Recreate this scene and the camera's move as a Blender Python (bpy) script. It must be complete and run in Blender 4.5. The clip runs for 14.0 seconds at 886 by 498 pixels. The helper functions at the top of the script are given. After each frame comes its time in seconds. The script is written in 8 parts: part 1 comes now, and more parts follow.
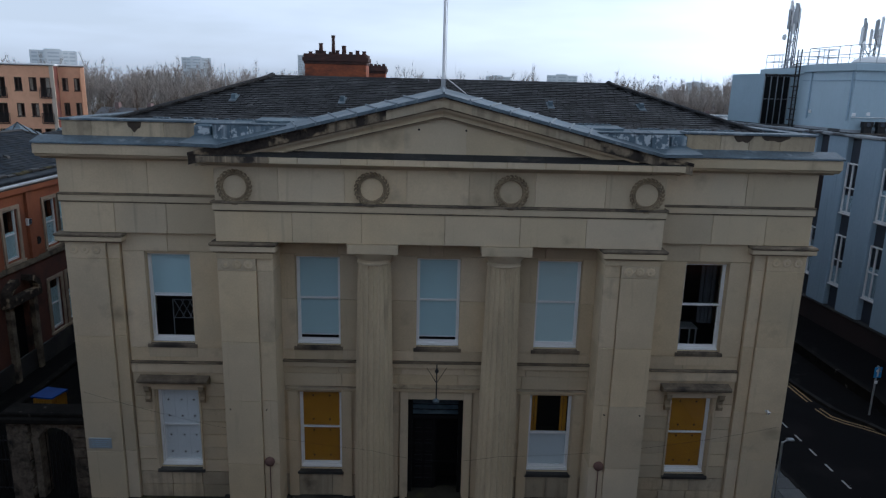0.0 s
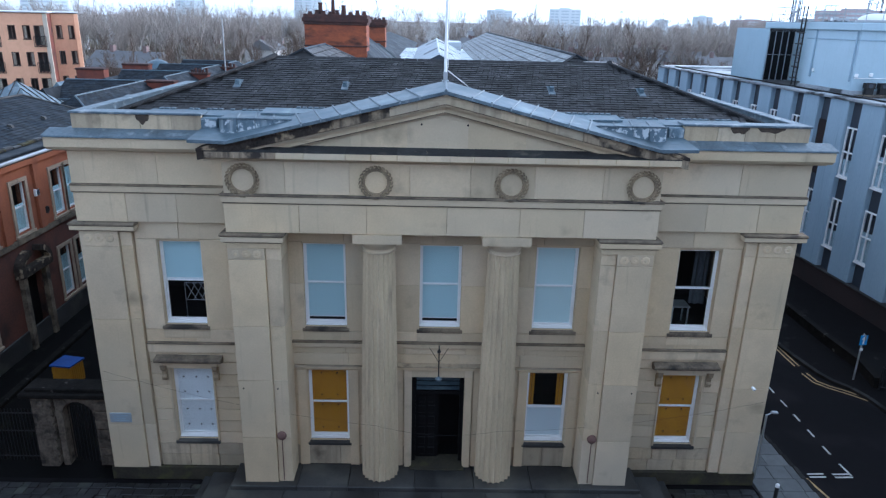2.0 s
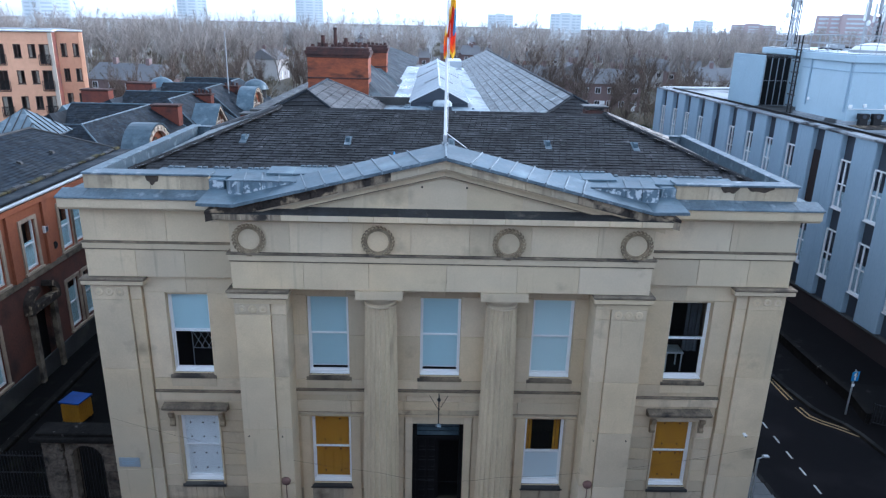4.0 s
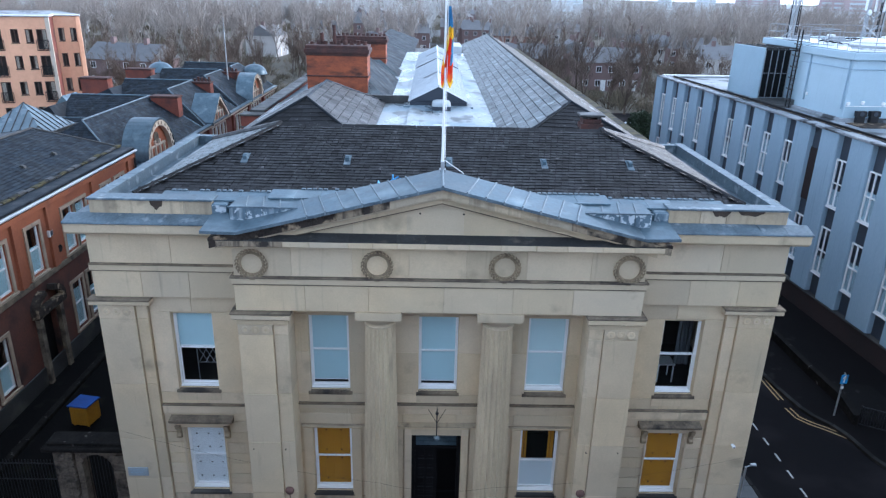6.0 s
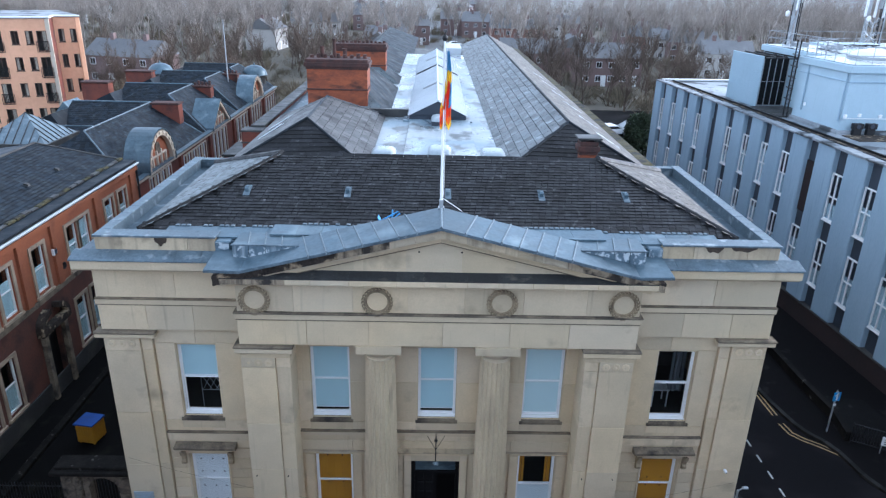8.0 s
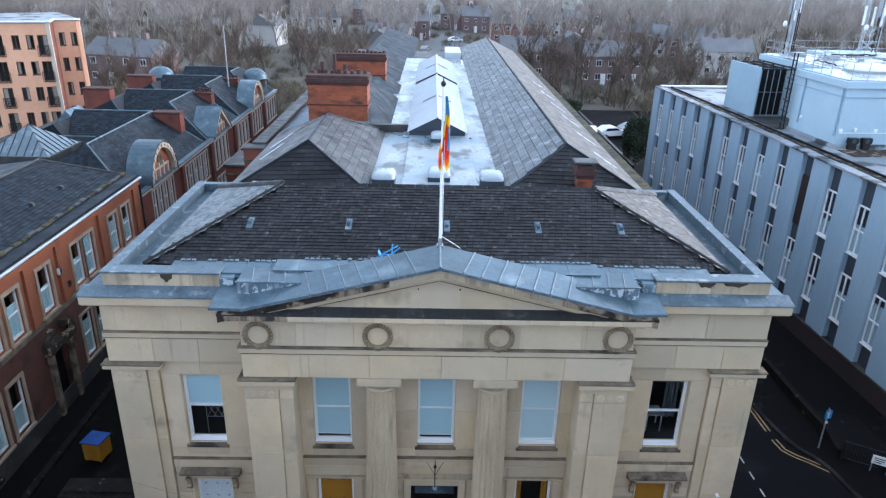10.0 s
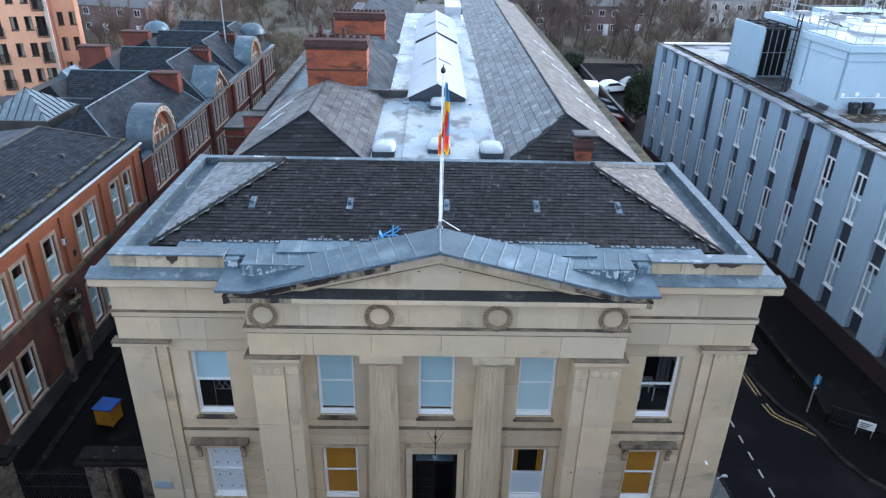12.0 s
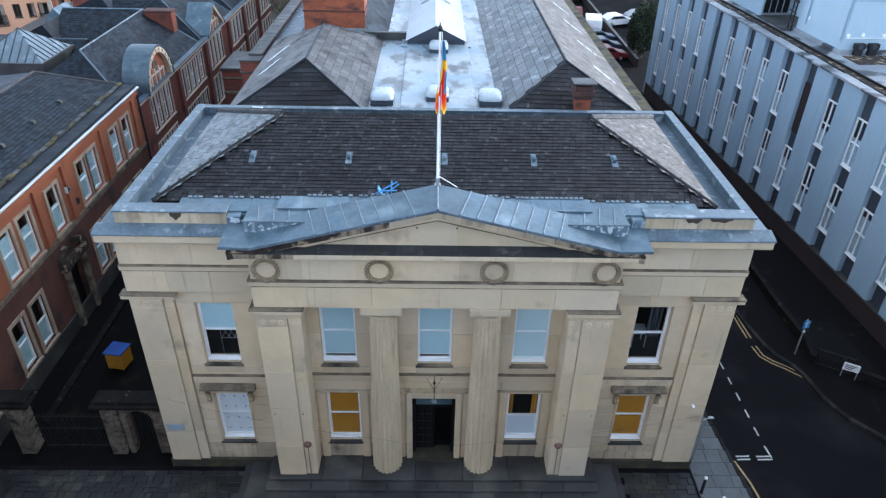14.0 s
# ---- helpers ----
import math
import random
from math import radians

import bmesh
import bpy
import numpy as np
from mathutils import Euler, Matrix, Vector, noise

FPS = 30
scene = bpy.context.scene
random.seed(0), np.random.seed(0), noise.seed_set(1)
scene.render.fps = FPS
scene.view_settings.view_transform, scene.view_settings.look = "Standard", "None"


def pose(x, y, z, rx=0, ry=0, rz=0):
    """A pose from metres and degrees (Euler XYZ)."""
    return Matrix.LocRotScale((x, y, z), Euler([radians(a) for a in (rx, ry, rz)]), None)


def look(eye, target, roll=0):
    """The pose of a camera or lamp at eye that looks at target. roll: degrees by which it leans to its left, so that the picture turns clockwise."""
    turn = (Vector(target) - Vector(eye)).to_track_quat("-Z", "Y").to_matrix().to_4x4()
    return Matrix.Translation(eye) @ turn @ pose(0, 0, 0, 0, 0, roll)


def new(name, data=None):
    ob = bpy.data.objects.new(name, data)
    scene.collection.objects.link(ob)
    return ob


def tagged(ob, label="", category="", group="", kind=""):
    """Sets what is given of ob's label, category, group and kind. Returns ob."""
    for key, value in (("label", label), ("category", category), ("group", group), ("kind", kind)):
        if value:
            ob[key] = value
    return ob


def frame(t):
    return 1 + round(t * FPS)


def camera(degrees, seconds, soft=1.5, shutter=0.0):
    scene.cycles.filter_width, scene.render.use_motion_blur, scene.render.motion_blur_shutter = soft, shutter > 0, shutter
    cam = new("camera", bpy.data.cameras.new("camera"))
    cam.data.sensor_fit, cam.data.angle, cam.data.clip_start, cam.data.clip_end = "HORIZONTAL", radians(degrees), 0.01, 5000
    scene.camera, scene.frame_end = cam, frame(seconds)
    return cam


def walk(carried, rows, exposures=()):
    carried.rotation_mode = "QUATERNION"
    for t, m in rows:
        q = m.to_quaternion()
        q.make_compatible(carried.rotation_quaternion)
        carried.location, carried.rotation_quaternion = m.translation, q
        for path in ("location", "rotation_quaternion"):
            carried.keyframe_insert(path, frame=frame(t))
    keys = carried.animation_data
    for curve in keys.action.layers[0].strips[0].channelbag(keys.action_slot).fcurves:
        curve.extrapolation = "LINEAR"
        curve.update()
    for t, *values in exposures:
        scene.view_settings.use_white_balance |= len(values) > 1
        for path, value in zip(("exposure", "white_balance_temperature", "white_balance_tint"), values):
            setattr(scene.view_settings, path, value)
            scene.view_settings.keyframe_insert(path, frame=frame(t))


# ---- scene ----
cam = camera(65.8, 14.0, soft=1.3)
PATH = [
    (0, (-0.249, -18.231, 12.52), (-0.212, -16.286, 12.057), 1.4),
    (0.5, (-0.276, -18.287, 12.882), (-0.237, -16.361, 12.344), 1.4),
    (1, (-0.297, -18.342, 13.265), (-0.256, -16.438, 12.652), 1.4),
    (1.5, (-0.33, -18.4, 13.615), (-0.288, -16.505, 12.977), 1.4),
    (2, (-0.342, -18.458, 14.003), (-0.302, -16.562, 13.366), 1.4),
    (2.5, (-0.331, -18.514, 14.397), (-0.293, -16.618, 13.763), 1.4),
    (3, (-0.344, -18.546, 14.796), (-0.306, -16.649, 14.164), 1.4),
    (3.5, (-0.344, -18.549, 15.217), (-0.308, -16.652, 14.584), 1.4),
    (4, (-0.345, -18.576, 15.582), (-0.308, -16.678, 14.953), 1.4),
    (6.5, (-0.29, -18.542, 17.406), (-0.253, -16.678, 16.682), 1.4),
    (7, (-0.284, -18.509, 17.73), (-0.248, -16.649, 16.996), 1.4),
    (7.5, (-0.279, -18.472, 18.095), (-0.242, -16.613, 17.36), 1.3),
    (8, (-0.286, -18.448, 18.46), (-0.249, -16.588, 17.725), 1.4),
    (8.5, (-0.262, -18.427, 18.816), (-0.225, -16.567, 18.081), 1.4),
    (11, (-0.285, -18.409, 20.413), (-0.248, -16.582, 19.6), 1.4),
    (11.5, (-0.276, -18.392, 20.644), (-0.239, -16.583, 19.791), 1.4),
    (12, (-0.291, -18.375, 20.895), (-0.252, -16.586, 20.001), 1.4),
    (12.5, (-0.268, -18.365, 21.184), (-0.23, -16.603, 20.238), 1.4),
    (13, (-0.239, -18.377, 21.383), (-0.201, -16.637, 20.397), 1.3),
    (13.5, (-0.231, -18.389, 21.543), (-0.192, -16.672, 20.517), 1.3),
    (14, (-0.205, -18.421, 21.718), (-0.167, -16.729, 20.653), 1.3),
]
EXPOSURES = [(0.0, -0.92, 5650, 10), (0.5, -0.75, 5500, 10), (1.0, -0.34, 5200, 10), (1.5, 0.12, 5150, 10), (2.5, 0.38, 5150, 10), (4.0, 0.46, 5150, 10), (7.5, 0.62, 5300, 10), (11.0, 0.64, 5400, 10), (14.0, 0.72, 5450, 10)]
walk(cam, [(t, look(eye, target, roll)) for t, eye, target, roll in PATH], EXPOSURES)


# ---- light ----
world = bpy.data.worlds.new("world")
scene.world = world
world.use_nodes = True
wn, wl = world.node_tree.nodes, world.node_tree.links
wn.clear()
SUN_AZ, SUN_EL = 66.0, 18.0          # degrees clockwise from +y, and above the horizon
sky = wn.new("ShaderNodeTexSky")
sky.sky_type, sky.sun_disc = "NISHITA", False
sky.sun_elevation, sky.sun_rotation = radians(SUN_EL), radians(SUN_AZ)
sky.air_density, sky.dust_density, sky.ozone_density = 1.3, 1.0, 3.0
w_co = wn.new("ShaderNodeTexCoord")
w_map = wn.new("ShaderNodeMapping")
w_map.inputs["Scale"].default_value = (1.6, 1.6, 9.0)
w_noise = wn.new("ShaderNodeTexNoise")
w_noise.inputs["Scale"].default_value, w_noise.inputs["Detail"].default_value = 2.2, 7.0
w_ramp = wn.new("ShaderNodeValToRGB")
w_ramp.color_ramp.elements[0].position, w_ramp.color_ramp.elements[1].position = 0.38, 0.62
w_ramp.color_ramp.elements[0].color, w_ramp.color_ramp.elements[1].color = (0.80, 0.80, 0.80, 1), (0.98, 0.98, 0.98, 1)
w_mix = wn.new("ShaderNodeMix")
w_mix.data_type = "RGBA"
w_bw = wn.new("ShaderNodeRGBToBW")
w_lum = wn.new("ShaderNodeMath")
w_lum.operation, w_lum.inputs[1].default_value, w_lum.inputs[2].default_value = "MULTIPLY_ADD", 2.8, 3.2   # thin cloud, brighter towards the sun
w_tint = wn.new("ShaderNodeMix")
w_tint.data_type, w_tint.blend_type, w_tint.inputs[0].default_value, w_tint.inputs[7].default_value = "RGBA", "MULTIPLY", 1.0, (0.92, 1.0, 1.10, 1)
w_bg = wn.new("ShaderNodeBackground")
w_bg.inputs["Strength"].default_value = 0.12
w_out = wn.new("ShaderNodeOutputWorld")
wl.new(w_co.outputs["Generated"], w_map.inputs["Vector"])
wl.new(w_map.outputs[0], w_noise.inputs["Vector"])
wl.new(w_noise.outputs["Fac"], w_ramp.inputs[0])
wl.new(w_ramp.outputs["Color"], w_mix.inputs[0])
wl.new(sky.outputs[0], w_bw.inputs[0])
wl.new(w_bw.outputs[0], w_lum.inputs[0])
wl.new(w_lum.outputs[0], w_tint.inputs[6])
wl.new(w_tint.outputs[2], w_mix.inputs[7])
wl.new(sky.outputs[0], w_mix.inputs[6])
wl.new(w_mix.outputs[2], w_bg.inputs["Color"])
wl.new(w_bg.outputs[0], w_out.inputs[0])

sun_data = bpy.data.lights.new("sun", "SUN")
sun_data.energy, sun_data.angle, sun_data.color = 2.1, radians(20), (1.0, 0.80, 0.62)
sun = new("sun", sun_data)
_a = radians(SUN_AZ)
_e = radians(SUN_EL)
sun.matrix_world = look((60 * math.sin(_a) * math.cos(_e), 60 * math.cos(_a) * math.cos(_e), 60 * math.sin(_e)), (0, 0, 0))


# ---- materials ----
def lin(c):
    return (*c, 1.0)


def surface(name, base, dark, scale=1.0, rough=0.8, metal=0.0, bump=0.15, fine=30.0, spots=None, spot_at=(0.58, 0.70), spot_scale=0.7,
            vary=0.0, stretch=(1, 1, 1), spec=0.5, rough_low=None, streak=None, streak_at=(0.56, 0.74), wash=None, wash_scale=0.28, wash_at=(0.42, 0.66)):
    """Two colours mixed by coarse and fine noise, optional stains, and relief. vary: change from piece to piece."""
    m = bpy.data.materials.new(name)
    m.use_nodes = True
    n, l = m.node_tree.nodes, m.node_tree.links
    b = n["Principled BSDF"]
    b.inputs["Metallic"].default_value = metal
    b.inputs["Specular IOR Level"].default_value = spec
    co = n.new("ShaderNodeTexCoord")
    geo = n.new("ShaderNodeNewGeometry")
    mp = n.new("ShaderNodeMapping")
    mp.inputs["Scale"].default_value = stretch
    l.new(geo.outputs["Position"], mp.inputs["Vector"])
    big = n.new("ShaderNodeTexNoise")
    big.inputs["Scale"].default_value, big.inputs["Detail"].default_value, big.inputs["Roughness"].default_value = scale, 6.0, 0.62
    small = n.new("ShaderNodeTexNoise")
    small.inputs["Scale"].default_value, small.inputs["Detail"].default_value = fine, 4.0
    for q in (big, small):
        l.new(mp.outputs[0], q.inputs["Vector"])
    add = n.new("ShaderNodeMath")
    add.operation = "MULTIPLY_ADD"
    l.new(small.outputs["Fac"], add.inputs[0])
    add.inputs[1].default_value = 0.45
    l.new(big.outputs["Fac"], add.inputs[2])
    ramp = n.new("ShaderNodeMapRange")
    ramp.inputs["From Min"].default_value, ramp.inputs["From Max"].default_value = 0.5, 0.95
    l.new(add.outputs[0], ramp.inputs["Value"])
    mix = n.new("ShaderNodeMix")
    mix.data_type = "RGBA"
    mix.inputs[6].default_value, mix.inputs[7].default_value = lin(dark), lin(base)
    l.new(ramp.outputs[0], mix.inputs[0])
    col = mix.outputs[2]
    if wash:
        ws = n.new("ShaderNodeTexNoise")
        ws.inputs["Scale"].default_value, ws.inputs["Detail"].default_value = wash_scale, 3.0
        l.new(geo.outputs["Position"], ws.inputs["Vector"])
        wr = n.new("ShaderNodeMapRange")
        wr.inputs["From Min"].default_value, wr.inputs["From Max"].default_value = wash_at
        wr.inputs["To Max"].default_value = 0.8
        l.new(ws.outputs["Fac"], wr.inputs["Value"])
        m4 = n.new("ShaderNodeMix")
        m4.data_type = "RGBA"
        l.new(wr.outputs[0], m4.inputs[0])
        l.new(col, m4.inputs[6])
        m4.inputs[7].default_value = lin(wash)
        col = m4.outputs[2]
    if spots:
        st = n.new("ShaderNodeTexNoise")
        st.inputs["Scale"].default_value, st.inputs["Detail"].default_value = spot_scale, 8.0
        l.new(mp.outputs[0], st.inputs["Vector"])
        sr = n.new("ShaderNodeMapRange")
        sr.inputs["From Min"].default_value, sr.inputs["From Max"].default_value = spot_at
        l.new(st.outputs["Fac"], sr.inputs["Value"])
        m2 = n.new("ShaderNodeMix")
        m2.data_type = "RGBA"
        l.new(sr.outputs[0], m2.inputs[0])
        l.new(col, m2.inputs[6])
        m2.inputs[7].default_value = lin(spots)
        col = m2.outputs[2]
    if streak:
        smp = n.new("ShaderNodeMapping")
        smp.inputs["Scale"].default_value = (5.5, 5.5, 0.38)
        l.new(geo.outputs["Position"], smp.inputs["Vector"])
        sk = n.new("ShaderNodeTexNoise")
        sk.inputs["Scale"].default_value, sk.inputs["Detail"].default_value = 1.0, 7.0
        l.new(smp.outputs[0], sk.inputs["Vector"])
        skr = n.new("ShaderNodeMapRange")
        skr.inputs["From Min"].default_value, skr.inputs["From Max"].default_value = streak_at
        skr.inputs["To Max"].default_value = 0.75
        l.new(sk.outputs["Fac"], skr.inputs["Value"])
        m3 = n.new("ShaderNodeMix")
        m3.data_type = "RGBA"
        l.new(skr.outputs[0], m3.inputs[0])
        l.new(col, m3.inputs[6])
        m3.inputs[7].default_value = lin(streak)
        col = m3.outputs[2]
    if vary:
        info = n.new("ShaderNodeObjectInfo")
        rnd = n.new("ShaderNodeMath")
        rnd.operation = "ADD"
        l.new(info.outputs["Random"], rnd.inputs[0])
        l.new(geo.outputs["Random Per Island"], rnd.inputs[1])
        fr = n.new("ShaderNodeMath")
        fr.operation = "FRACT"
        l.new(rnd.outputs[0], fr.inputs[0])
        vr = n.new("ShaderNodeMapRange")
        vr.inputs["To Min"].default_value, vr.inputs["To Max"].default_value = 1 - vary, 1 + vary
        l.new(fr.outputs[0], vr.inputs["Value"])
        hs = n.new("ShaderNodeHueSaturation")
        l.new(vr.outputs[0], hs.inputs["Value"])
        k7, f7, vs = n.new("ShaderNodeMath"), n.new("ShaderNodeMath"), n.new("ShaderNodeMapRange")
        k7.operation, k7.inputs[1].default_value, f7.operation = "MULTIPLY", 7.3, "FRACT"
        l.new(fr.outputs[0], k7.inputs[0])
        l.new(k7.outputs[0], f7.inputs[0])
        l.new(f7.outputs[0], vs.inputs["Value"])
        vs.inputs["To Min"].default_value, vs.inputs["To Max"].default_value = 1 - min(0.06, vary), 1 + min(0.06, vary)
        l.new(vs.outputs[0], hs.inputs["Saturation"])
        l.new(col, hs.inputs["Color"])
        col = hs.outputs["Color"]
    l.new(col, b.inputs["Base Color"])
    rr = n.new("ShaderNodeMapRange")
    rr.inputs["To Min"].default_value, rr.inputs["To Max"].default_value = (rough if rough_low is None else rough_low), min(1.0, rough + 0.12)
    l.new(big.outputs["Fac"], rr.inputs["Value"])
    rr.inputs["From Min"].default_value, rr.inputs["From Max"].default_value = 0.35, 0.65
    l.new(rr.outputs[0], b.inputs["Roughness"])
    if bump:
        bp = n.new("ShaderNodeBump")
        bp.inputs["Strength"].default_value, bp.inputs["Distance"].default_value = bump, 0.02
        l.new(add.outputs[0], bp.inputs["Height"])
        l.new(bp.outputs[0], b.inputs["Normal"])
    return m


def glazing(name, tint=(0.97, 0.99, 1.0), clear=0.995):
    m = bpy.data.materials.new(name)
    m.use_nodes = True
    n, l = m.node_tree.nodes, m.node_tree.links
    n.remove(n["Principled BSDF"])
    tr, gl, mx, lw = n.new("ShaderNodeBsdfTransparent"), n.new("ShaderNodeBsdfGlossy"), n.new("ShaderNodeMixShader"), n.new("ShaderNodeLayerWeight")
    tr.inputs["Color"].default_value = (clear * tint[0], clear * tint[1], clear * tint[2], 1)
    gl.inputs["Roughness"].default_value = 0.02
    pw, ad = n.new("ShaderNodeMath"), n.new("ShaderNodeMath")
    pw.operation, pw.inputs[1].default_value = "POWER", 4.0
    ad.operation, ad.inputs[1].default_value, ad.inputs[2].default_value = "MULTIPLY_ADD", 0.9, 0.04
    l.new(lw.outputs["Facing"], pw.inputs[0])
    l.new(pw.outputs[0], ad.inputs[0])
    l.new(ad.outputs[0], mx.inputs[0])
    l.new(tr.outputs[0], mx.inputs[1])
    l.new(gl.outputs[0], mx.inputs[2])
    l.new(mx.outputs[0], n["Material Output"].inputs["Surface"])
    return m


STONE = surface("sandstone", (0.69, 0.556, 0.366), (0.545, 0.438, 0.288), 0.9, 0.85, bump=0.16, fine=22, spots=(0.31, 0.25, 0.17), spot_at=(0.60, 0.84), spot_scale=1.2, vary=0.10, streak=(0.31, 0.255, 0.175), streak_at=(0.63, 0.88), wash=(0.50, 0.435, 0.315), wash_at=(0.42, 0.74))
STAINED = surface("rain_stained_sandstone", (0.55, 0.45, 0.305), (0.40, 0.325, 0.22), 1.0, 0.88, bump=0.2, fine=20, spots=(0.14, 0.112, 0.08), spot_at=(0.58, 0.78), spot_scale=1.5, vary=0.14, streak=(0.18, 0.145, 0.105), streak_at=(0.52, 0.78), wash=(0.35, 0.305, 0.225), wash_scale=0.6)
STONE_FL = surface("fluted_sandstone", (0.67, 0.55, 0.365), (0.50, 0.405, 0.27), 0.8, 0.85, bump=0.18, fine=18, spots=(0.37, 0.295, 0.205), spot_at=(0.58, 0.82), spot_scale=1.3, stretch=(1.6, 1.6, 0.5), streak=(0.34, 0.275, 0.195), streak_at=(0.58, 0.82))
# for sooty stone, and for thin strips that paint the shade under mouldings
SOOT_SHADE = surface("sooty_and_shaded_sandstone", (0.27, 0.215, 0.148), (0.062, 0.050, 0.038), 1.6, 0.9, bump=0.25, fine=16, vary=0.10, spots=(0.04, 0.034, 0.028), spot_at=(0.55, 0.68), spot_scale=1.4)
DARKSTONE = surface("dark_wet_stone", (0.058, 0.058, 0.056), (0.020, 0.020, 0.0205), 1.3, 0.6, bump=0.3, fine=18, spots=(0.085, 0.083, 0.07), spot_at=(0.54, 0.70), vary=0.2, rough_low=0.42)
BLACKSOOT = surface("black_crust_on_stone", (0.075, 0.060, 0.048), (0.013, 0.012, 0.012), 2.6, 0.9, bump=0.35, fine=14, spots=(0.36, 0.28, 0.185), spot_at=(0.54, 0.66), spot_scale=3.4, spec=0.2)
GATECOPE = surface("sooty_wet_coping", (0.022, 0.020, 0.018), (0.006, 0.006, 0.006), 2.0, 0.9, bump=0.4, fine=14, spots=(0.10, 0.092, 0.08), spot_at=(0.66, 0.72), spot_scale=3.0, spec=0.1)
# the lead's pale spots are painted highlights
LEAD = surface("lead_sheet", (0.122, 0.176, 0.214), (0.06, 0.092, 0.116), 1.4, 0.40, metal=0.35, bump=0.1, fine=9, vary=0.2, rough_low=0.32, spots=(0.23, 0.295, 0.325), spot_at=(0.52, 0.80), spot_scale=1.1)
LEAD_ROLL = surface("worn_lead_roll", (0.20, 0.245, 0.275), (0.10, 0.128, 0.15), 3.0, 0.42, metal=0.3, bump=0.1, fine=12)
LEAD_OLD = surface("weathered_lead", (0.155, 0.205, 0.24), (0.06, 0.086, 0.108), 2.2, 0.55, metal=0.15, bump=0.2, fine=14, spots=(0.32, 0.36, 0.385), spot_at=(0.58, 0.74), spot_scale=2.8, rough_low=0.4, streak=(0.05, 0.07, 0.085), streak_at=(0.60, 0.76))
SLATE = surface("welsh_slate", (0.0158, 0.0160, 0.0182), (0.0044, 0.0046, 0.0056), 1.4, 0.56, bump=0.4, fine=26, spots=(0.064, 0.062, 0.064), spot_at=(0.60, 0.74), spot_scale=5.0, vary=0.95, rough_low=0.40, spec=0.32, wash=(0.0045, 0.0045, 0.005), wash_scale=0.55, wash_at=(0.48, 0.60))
SLATE_BED = surface("black_roof_underlay", (0.010, 0.010, 0.011), (0.006, 0.006, 0.007), 1.0, 0.9, bump=0.1, fine=12)
# slate paled in colour for the sky that the side slopes reflect
SLATE_PALE = surface("sky_paled_slate", (0.165, 0.190, 0.198), (0.080, 0.094, 0.101), 2.6, 0.52, bump=0.4, fine=24, spots=(0.055, 0.062, 0.066), spot_at=(0.58, 0.74), spot_scale=4.5, vary=0.5, rough_low=0.36)
# slate with low warm sunlight put into its colour, for slopes facing +x
SLATE_WARM = surface("sun_warmed_slate", (0.175, 0.158, 0.138), (0.085, 0.077, 0.068), 1.6, 0.66, bump=0.3, fine=22, spots=(0.27, 0.25, 0.22), spot_at=(0.57, 0.70), spot_scale=3.2, vary=0.28, rough_low=0.55, spec=0.35)
# bluish slate whose pale spots paint patches of sky sheen
SLATE_REAR = surface("sheen_patched_grey_slate", (0.120, 0.140, 0.150), (0.050, 0.058, 0.063), 1.6, 0.48, bump=0.3, fine=20, spots=(0.25, 0.29, 0.30), spot_at=(0.56, 0.74), spot_scale=1.9, vary=0.42, rough_low=0.34)
LEAD_WHITE = surface("white_streaked_lead", (0.17, 0.235, 0.285), (0.06, 0.092, 0.12), 2.6, 0.5, metal=0.1, bump=0.2, fine=10, spots=(0.50, 0.55, 0.58), spot_at=(0.52, 0.58), spot_scale=6.0, streak=(0.42, 0.47, 0.50), streak_at=(0.54, 0.70))
STAIN = surface("dark_rain_stain", (0.085, 0.062, 0.042), (0.035, 0.027, 0.021), 5.0, 0.9, bump=0.15, fine=18)
CONCRETE = surface("dark_worn_concrete", (0.0135, 0.0128, 0.0132), (0.006, 0.0058, 0.006), 1.4, 0.85, bump=0.3, fine=16, spots=(0.04, 0.039, 0.036), spot_at=(0.62, 0.78), spot_scale=1.8, spec=0.1)
SLATE_B = surface("blue_slate", (0.0185, 0.0265, 0.037), (0.0065, 0.0098, 0.014), 1.1, 0.6, bump=0.35, fine=14, spots=(0.042, 0.050, 0.058), spot_at=(0.58, 0.74), spot_scale=3.0, vary=0.6, rough_low=0.48, spec=0.22)
SLATE_MID = surface("grey_slate", (0.105, 0.102, 0.10), (0.045, 0.044, 0.044), 1.1, 0.6, bump=0.25, fine=24, spots=(0.03, 0.030, 0.031), spot_at=(0.52, 0.68), spot_scale=1.1, vary=0.4, rough_low=0.42)
WREATH = surface("stained_carved_stone", (0.39, 0.305, 0.19), (0.16, 0.122, 0.08), 3.0, 0.9, bump=0.25, fine=18)
WHITE = surface("white_paint", (0.91, 0.92, 0.92), (0.82, 0.83, 0.83), 2.0, 0.45, bump=0.05, fine=30)
FILM = surface("frosted_window_film", (0.80, 0.86, 0.88), (0.74, 0.81, 0.84), 1.6, 0.6, bump=0.03, fine=20)
BLIND_PALE = surface("thin_pale_roller_blind", (0.71, 0.85, 0.855), (0.67, 0.82, 0.83), 1.1, 0.8, bump=0.02, fine=50)
# dirt of the cornice slope and the shade on it, in one dark colour
WEATHERING = surface("weathered_and_shaded_slope", (0.046, 0.047, 0.047), (0.016, 0.0165, 0.0165), 2.4, 0.8, bump=0.3, fine=14, spots=(0.13, 0.115, 0.09), spot_at=(0.58, 0.80), spot_scale=3.0, vary=0.3)
